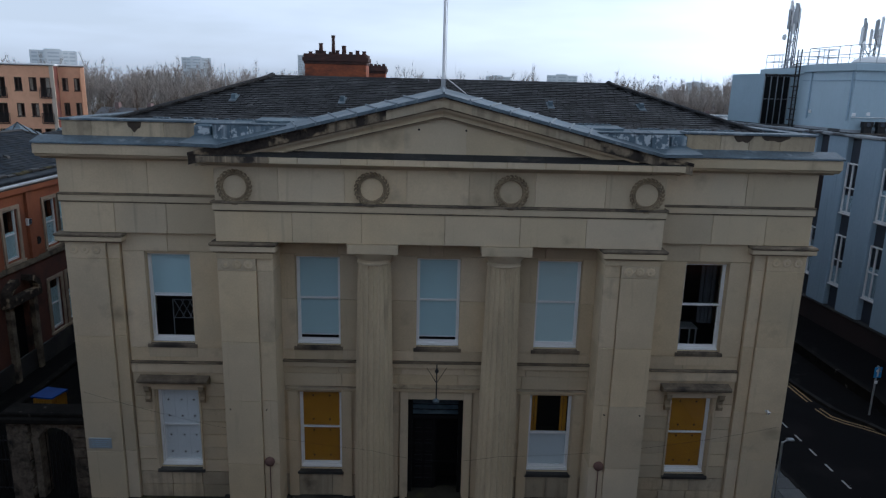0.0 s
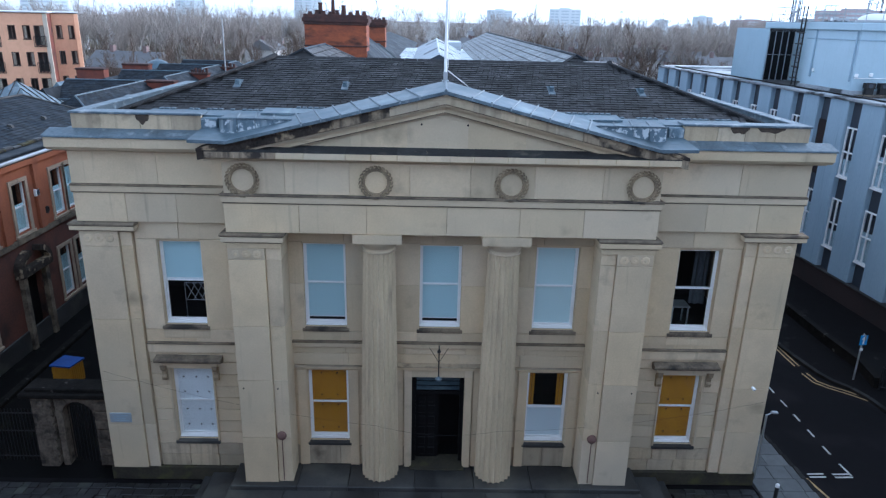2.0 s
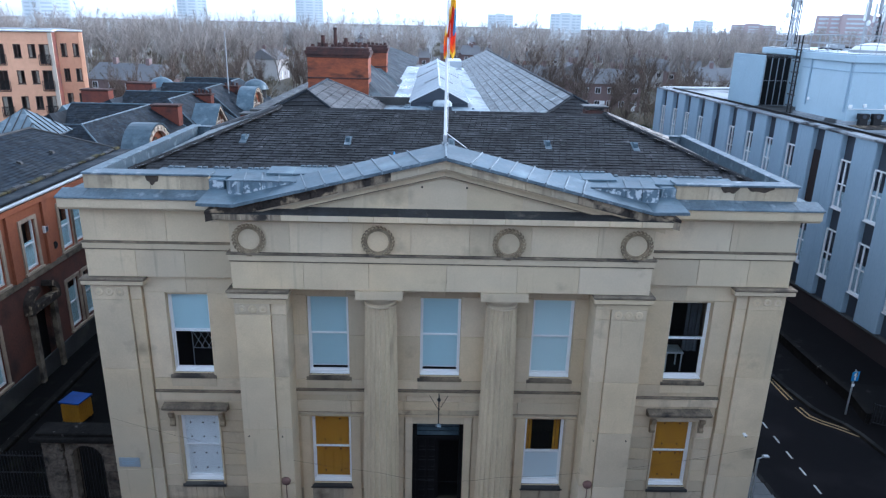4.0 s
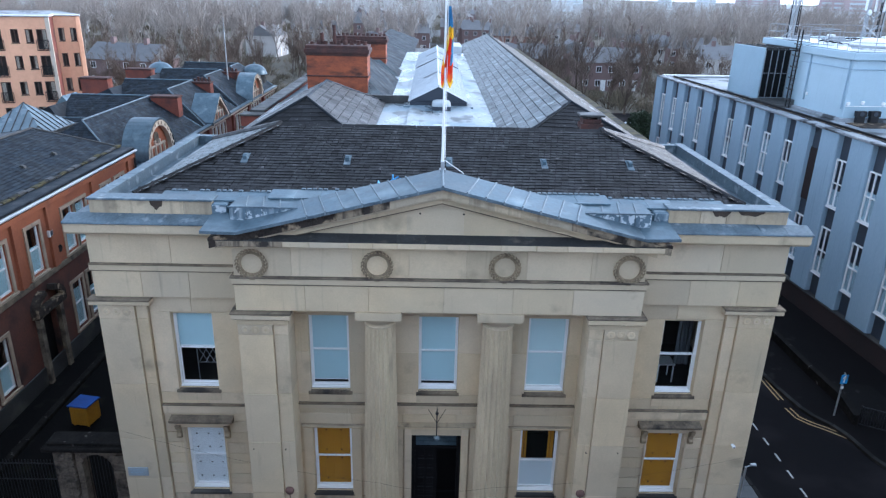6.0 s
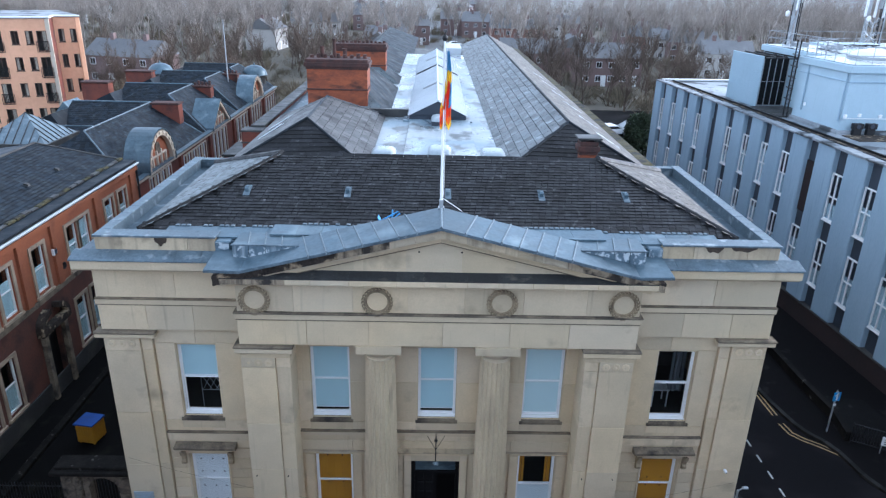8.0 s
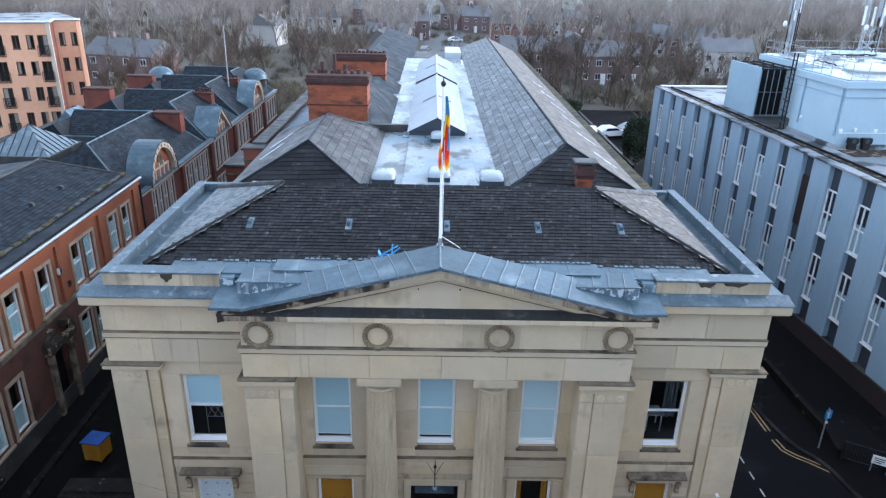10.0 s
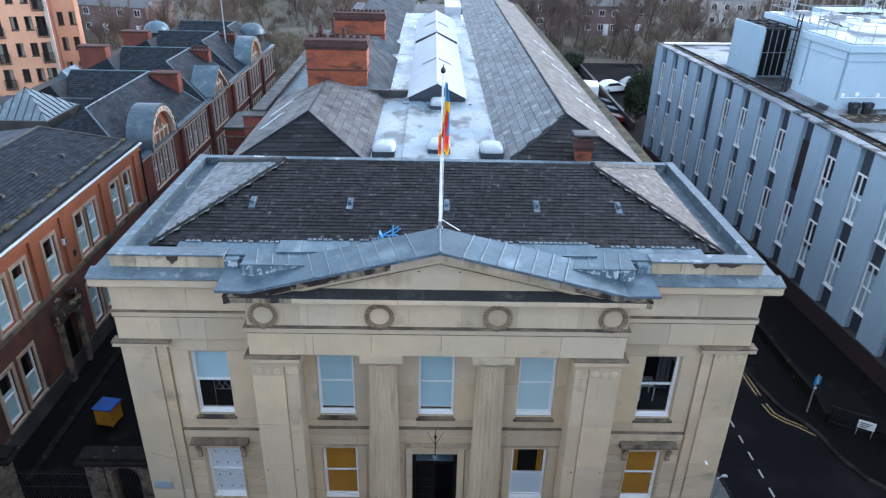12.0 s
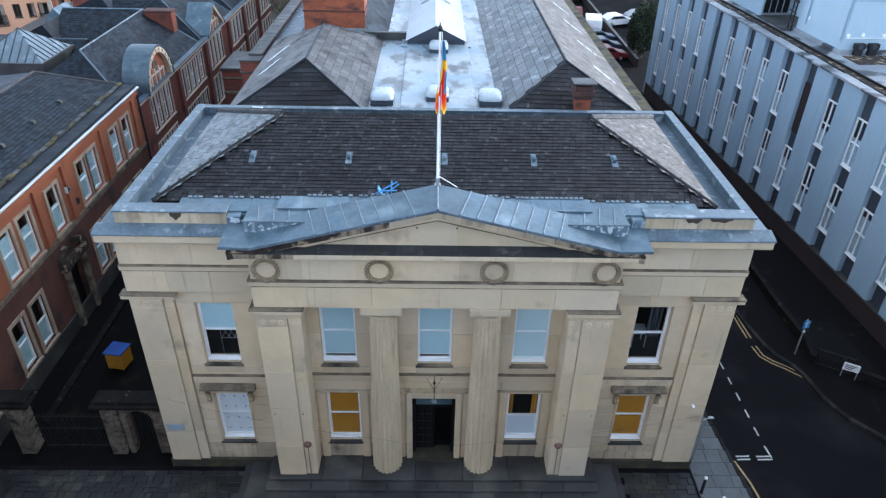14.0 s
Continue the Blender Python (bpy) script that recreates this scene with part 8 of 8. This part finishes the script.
def mast(u, v, hgt, seed):
    t = thing("antenna_mast", "cluster of white mobile phone antennas on grey steel poles", "antenna mast", "antenna masts on the plant room")
    t.location, t.rotation_euler = prm.location, prm.rotation_euler
    lr = random.Random(seed)
    z = 3.97
    for k in range(8):
        dx_, dy_ = lr.uniform(-0.8, 0.8), lr.uniform(-0.8, 0.8)
        h = hgt * lr.uniform(0.75, 1.0)
        bm = bmesh.new()
        tube(bm, (u + dx_, v + dy_, z), (u + dx_, v + dy_, z + h), 0.045, 6)
        part("pole", bm, STEEL if k % 3 else IRON, t)
        bm = bmesh.new()
        soft_box(bm, u + dx_ - 0.10, u + dx_ + 0.10, v + dy_ - 0.16, v + dy_ - 0.05, z + h - 1.35, z + h + 0.1, 0.03)
        part("antenna_panel", bm, WHITE if k % 2 else STEEL, t)
        bm = bmesh.new()
        tube(bm, (u + dx_, v + dy_, z + h * 0.5), (u, v, z + h * 0.35), 0.025, 5)
        part("brace", bm, STEEL, t)
        bm = bmesh.new()
        tube(bm, (u + dx_, v + dy_, z + 0.9), (u - dx_, v - dy_, z + 0.1), 0.025, 5)
        part("brace", bm, STEEL, t)
    bm = bmesh.new()
    lathe(bm, 0, 0, [(0, 0.22), (0.1, 0.2), (0.14, 0.05)], 14)
    bmesh.ops.transform(bm, matrix=pose(u + 0.3, v - 0.6, z + hgt * 0.45, 90), verts=bm.verts)
    part("dish", bm, WHITE, t)


mast(9.3, 6.0, 5.0, 3)
mast(6.4, 14.4, 4.2, 5)

# ---- car park and distance ----
bm = bmesh.new()
slab(bm, [(-3.5, 84, -0.02), (9.0, 84, -0.02), (11.0, 320, -0.02), (-2.0, 320, -0.02)], 0.03)
single("far_road", bm, FLAG_ST, "grey street running away behind the roofs", "road", "structure")
carpark = thing("car_park", "dark asphalt car park behind a brick wall", "car park", kind="structure")
bm = bmesh.new()
slab(bm, [(14.5, 52, 0.0), (60, 52, 0.0), (60, 88, 0.0), (14.5, 88, 0.0)], 0.04)
part("asphalt", bm, ASPHALT, carpark)


def car(x, y, rot, paint, label, van=False):
    t = thing("van" if van else "car", label, "van" if van else "car", "parked vehicles")
    t.matrix_basis = pose(x, y, 0.0, 0, 0, rot)
    L, W, H = (4.9, 1.9, 2.0) if van else (4.2, 1.75, 1.45)
    prof = ([(-L / 2, 0.3), (L / 2, 0.3), (L / 2, 0.95), (L / 2 - 0.7, 1.1), (L / 2 - 1.3, H - 0.05), (L / 2 - 1.5, H), (-L / 2 + 0.1, H), (-L / 2, H - 0.15)] if van else
            [(-L / 2, 0.3), (L / 2, 0.3), (L / 2, 0.75), (L / 2 - 1.1, 0.92), (L / 2 - 1.9, H), (-L / 2 + 1.0, H), (-L / 2 + 0.25, 0.95), (-L / 2, 0.9)])
    bm = bmesh.new()
    prism(bm, prof, "y", -W / 2, W / 2)
    bmesh.ops.bevel(bm, geom=bm.edges[:], offset=0.06, segments=2, affect="EDGES")
    part("body", bm, paint, t, smooth=True)
    for s in (-1, 1):
        bm = bmesh.new()
        a, b = (L / 2 - 1.25, L / 2 - 2.1) if van else (L / 2 - 1.35, -L / 2 + 0.6)
        prism(bm, [(a, 1.0), (a - 0.55, H - 0.15), (b + 0.3, H - 0.15), (b, 1.0)], "y", s * W / 2 - 0.01, s * W / 2 + 0.012)
        part("side_window", bm, BLACK, t)
        for u in (-L / 2 + 0.8, L / 2 - 0.8):
            bm = bmesh.new()
            lathe(bm, 0, 0, [(-0.1, 0.30), (-0.08, 0.32), (0.08, 0.32), (0.1, 0.30)], 18)
            bmesh.ops.transform(bm, matrix=pose(u, s * (W / 2 - 0.1), 0.32, 90), verts=bm.verts)
            wheel = part("wheel", bm, BLACK, t)
            bm = bmesh.new()
            lathe(bm, 0, 0, [(-0.11, 0.18), (0.11, 0.18)], 14)
            bmesh.ops.transform(bm, matrix=pose(u, s * (W / 2 - 0.1), 0.32, 90), verts=bm.verts)
            part("rim", bm, STEEL, wheel)
    bm = bmesh.new()
    u = L / 2 - (0.72 if van else 1.12)
    e_ = 0.58 if van else 0.78
    slab(bm, [(u - 0.03 + 0.03, -W / 2 + 0.15, 1.12 if van else 0.95), (u, W / 2 - 0.15, 1.12 if van else 0.95), (u - e_, W / 2 - 0.2, H - 0.02), (u - e_, -W / 2 + 0.2, H - 0.02)], 0.012)
    part("windscreen", bm, BLACK, t)


RED = surface("red_car_paint", (0.17, 0.018, 0.022), (0.14, 0.015, 0.018), 1, 0.3, bump=0)
DKB = surface("dark_blue_car_paint", (0.05, 0.07, 0.10), (0.045, 0.06, 0.09), 1, 0.3, bump=0)
car(19.2, 66.0, 80, WHITE, "white van parked beside a wall", True)
car(18.2, 73.0, 85, RED, "red car parked beside a wall")
car(18.9, 61.6, 8, DKB, "dark blue car parked beside a wall")
car(18.6, 55.0, 8, RED, "red car parked beside a wall")
car(18.8, 58.3, 8, DKB, "dark blue car parked beside a wall")
car(23.0, 69.5, 20, WHITE, "white car parked near bushes")
car(26.5, 71.5, 10, STEEL, "silver car parked near bushes")
for x_, y_, r_, m_, l_ in ((-5, 150, 70, WHITE, "white car parked on a far street"), (-2.5, 163, 80, STEEL, "silver car parked on a far street"), (6, 190, 15, WHITE, "white car parked by far houses"), (12, 172, 80, DKB, "dark car parked on a far street"), (24, 200, 10, WHITE, "white car parked by far houses"), (18, 150, 85, STEEL, "silver car parked on a far street")):
    car(x_, y_, r_, m_, l_)
cw = thing("car_park_wall", "low dark brick boundary wall of the car park", "wall", at=(21.0, 52, 0))
boxed("brickwork", cw, DARKBRICK, (0, 0.25, 0, 34, 0, 0.9))
boxed("coping", cw, DARKSTONE, (-0.04, 0.29, 0, 34, 0.9, 0.98), c=0.02)


def leafy_bush(name, x, y, r, h, seed, label):
    lr = random.Random(seed)
    t = thing(name, label, "bush" if h < 4 else "tree", at=(x, y, 0))
    bm = bmesh.new()
    tube(bm, (0, 0, 0), (0, 0, h * 0.6), 0.14, 7, 0.05)
    for k in range(7):
        a = lr.uniform(0, 6.28)
        tube(bm, (0, 0, h * (0.15 + 0.06 * k)), (r * 0.6 * math.cos(a), r * 0.6 * math.sin(a), h * (0.4 + 0.07 * k)), 0.06, 5, 0.02)
    part("trunk", bm, BARK, t)
    bm = bmesh.new()
    for k in range(5600):
        a, b = lr.uniform(0, 6.28), math.acos(lr.uniform(-0.9, 1))
        rr_ = lr.uniform(0.55, 1.0) ** 0.5 * (0.8 + 0.25 * math.sin(3 * a + seed) * math.sin(2 * b))
        p = Vector((r * rr_ * math.sin(b) * math.cos(a), r * rr_ * math.sin(b) * math.sin(a), h * 0.52 + h * 0.48 * rr_ * math.cos(b)))
        d = Vector((lr.uniform(-1, 1), lr.uniform(-1, 1), lr.uniform(-0.6, 1))).normalized()
        q = d.cross(Vector((lr.uniform(-1, 1), lr.uniform(-1, 1), 0.3))).normalized()
        s = lr.uniform(0.16, 0.30)
        bm.faces.new([bm.verts.new(p + v_) for v_ in (-q * s * 0.5, d * s * 0.6 - q * 0.1 * s, d * s + q * 0.2 * s, q * s * 0.5)])
    part("crown", bm, LEAF, t)


leafy_bush("evergreen_tree", 22.4, 55.4, 2.1, 5.8, 4, "dark round evergreen tree beside the office block")
leafy_bush("bush", 27.0, 68, 2.4, 3.2, 6, "dark green bush at the car park edge")
leafy_bush("bush", 20.0, 83, 2.0, 2.4, 9, "dull green bush at the car park edge")
leafy_bush("bush", 30.5, 72, 2.0, 3.0, 12, "dark green bush at the car park edge")


# ---- bare trees ----
def bare_tree(seed, height=12.0, twigs=950, deep=3):
    """Corner points and faces of a leafless tree: trunk, limbs, branches, and fine twigs."""
    lr = random.Random(seed)
    V, F = [], []

    def limb(p, d, L, r, depth):
        pts = [p]
        dirs = [d]
        for k in range(3):
            d = (d + Vector((lr.uniform(-0.22, 0.22), lr.uniform(-0.22, 0.22), lr.uniform(-0.02, 0.16)))).normalized()
            p = p + d * (L / 3)
            pts.append(p)
            dirs.append(d)
        base = len(V)
        for i, q in enumerate(pts):
            rr_ = r * (1 - 0.26 * i)
            u = dirs[i].orthogonal().normalized()
            w = dirs[i].cross(u)
            for j in range(3):
                a = 2.094 * j
                V.append(q + rr_ * (math.cos(a) * u + math.sin(a) * w))
        for i in range(3):
            for j in range(3):
                a, b = base + i * 3 + j, base + i * 3 + (j + 1) % 3
                F.append((a, b, b + 3, a + 3))
        if depth < deep:
            for k in range((6, 5, 4)[depth]):
                t = lr.uniform(0.35, 1.0)
                i = min(2, int(t * 3))
                q = pts[i].lerp(pts[i + 1], t * 3 - i)
                a = lr.uniform(0, 6.28)
                o = Vector((math.cos(a), math.sin(a), 0))
                nd = (dirs[i + 1] * 0.75 + o * lr.uniform(0.35, 0.75) + Vector((0, 0, 0.25))).normalized()
                limb(q, nd, L * lr.uniform(0.45, 0.68), max(0.02, r * 0.5), depth + 1)
        ends.append((pts[2], dirs[2]))
        ends.append((pts[3], dirs[3]))

    ends = []
    limb(Vector((0, 0, 0)), Vector((0, 0, 1)), height * 0.52, height * 0.018, 0)
    k = 0
    while k < twigs:
        p, d = ends[lr.randrange(len(ends))]
        if p.z < height * 0.22:
            k += 0.2
            continue
        nd = (d + Vector((lr.uniform(-0.8, 0.8), lr.uniform(-0.8, 0.8), lr.uniform(-0.3, 0.6)))).normalized()
        L = lr.uniform(0.5, 1.5)
        s = nd.orthogonal().normalized() * 0.022
        s.rotate(Matrix.Rotation(lr.uniform(0, 6.28), 3, nd))
        b = len(V)
        V.extend((p - s, p + s, p + nd * L))
        F.append((b, b + 1, b + 2))
        k += 1
    return V, F


protos = []
for sd in range(4):
    V, F = bare_tree(40 + sd, 12.0)
    me = bpy.data.meshes.new("bare_tree")
    me.from_pydata([tuple(q) for q in V], [], F)
    me.materials.append(BARK)
    protos.append((np.array([tuple(q) for q in V]), F, me))
light_protos = []
for sd in range(3):
    V, F = bare_tree(60 + sd, 12.0, 800, 2)
    light_protos.append((np.array([tuple(q) for q in V]), F, None))

lr = random.Random(5)
near = [(14, 96), (19, 99), (24, 101), (29, 99), (36, 100), (42, 97), (33, 106), (10, 104), (47, 92), (39, 88), (-12, 92), (-15, 100), (-18, 88), (-9, 112), (-34, 90), (-27, 96), (-41, 99)]
for i, (x, y) in enumerate(near):
    t = thing("bare_tree", "tall leafless winter tree with fine brown twigs", "tree", "bare trees behind the roofs", (x, y, -0.05))
    t.rotation_euler = (0, 0, lr.uniform(0, 6.28))
    t.scale = (lr.uniform(0.75, 1.0),) * 2 + (lr.uniform(0.8, 1.2),)
    o = new("crown", protos[i % 4][2])
    o.parent = t


def wood(name, spots, mat, label, kinds=protos):
    vs, fs, off_ = [], [], 0
    for x, y, s, h in spots:
        P, F, _ = kinds[lr.randrange(len(kinds))]
        a = lr.uniform(0, 6.28)
        c, n2 = math.cos(a), math.sin(a)
        vs.append(np.stack((x + s * (c * P[:, 0] - n2 * P[:, 1]), y + s * (n2 * P[:, 0] + c * P[:, 1]), h * P[:, 2] - 0.1), 1))
        fs.extend([tuple(i + off_ for i in f) for f in F])
        off_ += len(P)
    me = bpy.data.meshes.new(name)
    me.from_pydata(np.concatenate(vs).tolist(), [], fs)
    me.materials.append(mat)
    return tagged(new(name, me), label, "woodland", kind="stuff")


shrubs = []
for sd in range(3):
    lq = random.Random(70 + sd)
    V, F = [], []
    for k in range(170):
        a, t = lq.uniform(0, 6.28), lq.uniform(0.05, 1.0)
        p = Vector((1.1 * t * math.cos(a), 1.1 * t * math.sin(a), lq.uniform(0.0, 1.1) * (1 - 0.5 * t)))
        d = Vector((math.cos(a) * t, math.sin(a) * t, lq.uniform(0.5, 1.4))).normalized() * lq.uniform(0.4, 0.9)
        q = d.orthogonal().normalized() * 0.028
        b = len(V)
        V.extend((p - q, p + q, p + d))
        F.append((b, b + 1, b + 2))
    shrubs.append((np.array([tuple(q) for q in V]), F, None))
spots = []
while len(spots) < 120:
    y = lr.uniform(78, 138)
    x = lr.uniform(-0.72, 0.72) * (y + 20)
    if -11 < x < 16 or (16 < x < 26 and y < 86):
        continue
    spots.append((x, y, lr.uniform(0.6, 0.95), lr.uniform(0.6, 0.92)))
wood("bare_trees_near", spots, BARK, "group of leafless trees beside back gardens")
spots = []
while len(spots) < 1900:
    y = 70 + 420 * lr.random() ** 1.7
    x = lr.uniform(-0.75, 0.75) * (y + 15)
    if (-11 < x < 12 and y < 90) or (12 < x < 31 and y < 88) or (-36 < x < -16 and y < 62) or (x < -38 and y < 72):
        continue
    k = lr.uniform(0.8, 2.2)
    spots.append((x, y, k, k * lr.uniform(0.7, 1.3)))
wood("undergrowth", spots, SHRUB, "tangled leafless undergrowth and hedges", shrubs)
spots = []
while len(spots) < 400:
    y = lr.uniform(138, 250)
    x = lr.uniform(-0.72, 0.72) * (y + 20)
    if abs(x - 4) < 10 and y < 170 or (-28 < x < 48 and lr.random() < 0.6):
        continue
    spots.append((x, y, lr.uniform(0.8, 1.2), lr.uniform(1.0, 1.5)))
# tree belts grow paler with distance: the haze lies in their bark colour
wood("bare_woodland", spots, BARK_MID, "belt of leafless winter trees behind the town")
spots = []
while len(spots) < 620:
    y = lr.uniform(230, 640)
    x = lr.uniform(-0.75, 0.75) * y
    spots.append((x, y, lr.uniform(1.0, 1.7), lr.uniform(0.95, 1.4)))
wood("distant_woodland", spots, BARK_FAR, "distant leafless woodland with haze in its pale colour on the skyline", light_protos)


# ---- houses and towers far off ----
def house(x, y, rot, w, d, h, mat=BRICK_FAR, roofmat=HOUSE_ROOF, nw=4):
    t = thing("brick_house", "two-storey red brick house with white windows", "house", "houses behind the trees")
    t.matrix_basis = pose(x, y, 0, 0, 0, rot)
    boxed("wall", t, mat, (-w / 2, w / 2, -d / 2, d / 2, -0.1, h))
    bm = bmesh.new()
    prism(bm, [(-d / 2 - 0.3, h), (d / 2 + 0.3, h), (0, h + d * 0.32)], "x", -w / 2 - 0.2, w / 2 + 0.2)
    part("roof", bm, roofmat, t)
    for i in range(nw):
        u = -w / 2 + w * (i + 0.5) / nw
        for z in (0.9, 3.4):
            bm = bmesh.new()
            pierced(bm, u - 0.55, u + 0.55, z, z + 1.15, -d / 2 - 0.05, -d / 2, [(u - 0.47, u - 0.03, z + 0.08, z + 1.07), (u + 0.03, u + 0.47, z + 0.08, z + 1.07)])
            w_ = part("window", bm, WHITE, t)
            bm = bmesh.new()
            box(bm, u - 0.5, u + 0.5, -d / 2 - 0.02, -d / 2 - 0.01, z + 0.05, z + 1.1)
            part("pane", bm, BLACK, w_)
    for u in (-w / 4, w / 4):
        boxed("chimney", t, BRICK_FAR, (u - 0.35, u + 0.35, -0.4, 0.4, h + d * 0.2, h + d * 0.32 + 0.9))
        boxed("door", t, WHITE, (u + 1.2, u + 2.1, -d / 2 - 0.06, -d / 2, 0, 2.05))


house(33, 118, 4, 12, 8, 5.2, nw=5)
house(19, 124, 0, 12, 8, 5.2, nw=4)
house(-53, 106, -14, 13, 8, 4.9, nw=4)
lr2 = random.Random(3)
for k in range(16):
    y = lr2.uniform(170, 420)
    x = lr2.uniform(-0.5, 0.5) * y
    if -14 < x - 6 < 14 and y < 300:
        x += 34
    house(x, y, lr2.choice((0, 8, -12, 90, 80)), lr2.uniform(10, 22), 8, 5.2, nw=4)
house(-10, 196, 5, 16, 8, 5.4, nw=5)
house(-20, 250, 0, 20, 8, 5.4, nw=5)
house(9, 235, 0, 14, 8, 5.4, nw=4)
for k in range(26):
    x, y = lr2.uniform(-46, 66), lr2.uniform(128, 235)
    if -6 < x < 15:
        continue
    house(x, y, lr2.choice((0, 6, -9, 14, 84)), lr2.uniform(8, 16), 8, 5.2, mat=lr2.choice((BRICK_FAR, BRICK_FAR, HOUSE_RED, HOUSE_PALE)), nw=4)


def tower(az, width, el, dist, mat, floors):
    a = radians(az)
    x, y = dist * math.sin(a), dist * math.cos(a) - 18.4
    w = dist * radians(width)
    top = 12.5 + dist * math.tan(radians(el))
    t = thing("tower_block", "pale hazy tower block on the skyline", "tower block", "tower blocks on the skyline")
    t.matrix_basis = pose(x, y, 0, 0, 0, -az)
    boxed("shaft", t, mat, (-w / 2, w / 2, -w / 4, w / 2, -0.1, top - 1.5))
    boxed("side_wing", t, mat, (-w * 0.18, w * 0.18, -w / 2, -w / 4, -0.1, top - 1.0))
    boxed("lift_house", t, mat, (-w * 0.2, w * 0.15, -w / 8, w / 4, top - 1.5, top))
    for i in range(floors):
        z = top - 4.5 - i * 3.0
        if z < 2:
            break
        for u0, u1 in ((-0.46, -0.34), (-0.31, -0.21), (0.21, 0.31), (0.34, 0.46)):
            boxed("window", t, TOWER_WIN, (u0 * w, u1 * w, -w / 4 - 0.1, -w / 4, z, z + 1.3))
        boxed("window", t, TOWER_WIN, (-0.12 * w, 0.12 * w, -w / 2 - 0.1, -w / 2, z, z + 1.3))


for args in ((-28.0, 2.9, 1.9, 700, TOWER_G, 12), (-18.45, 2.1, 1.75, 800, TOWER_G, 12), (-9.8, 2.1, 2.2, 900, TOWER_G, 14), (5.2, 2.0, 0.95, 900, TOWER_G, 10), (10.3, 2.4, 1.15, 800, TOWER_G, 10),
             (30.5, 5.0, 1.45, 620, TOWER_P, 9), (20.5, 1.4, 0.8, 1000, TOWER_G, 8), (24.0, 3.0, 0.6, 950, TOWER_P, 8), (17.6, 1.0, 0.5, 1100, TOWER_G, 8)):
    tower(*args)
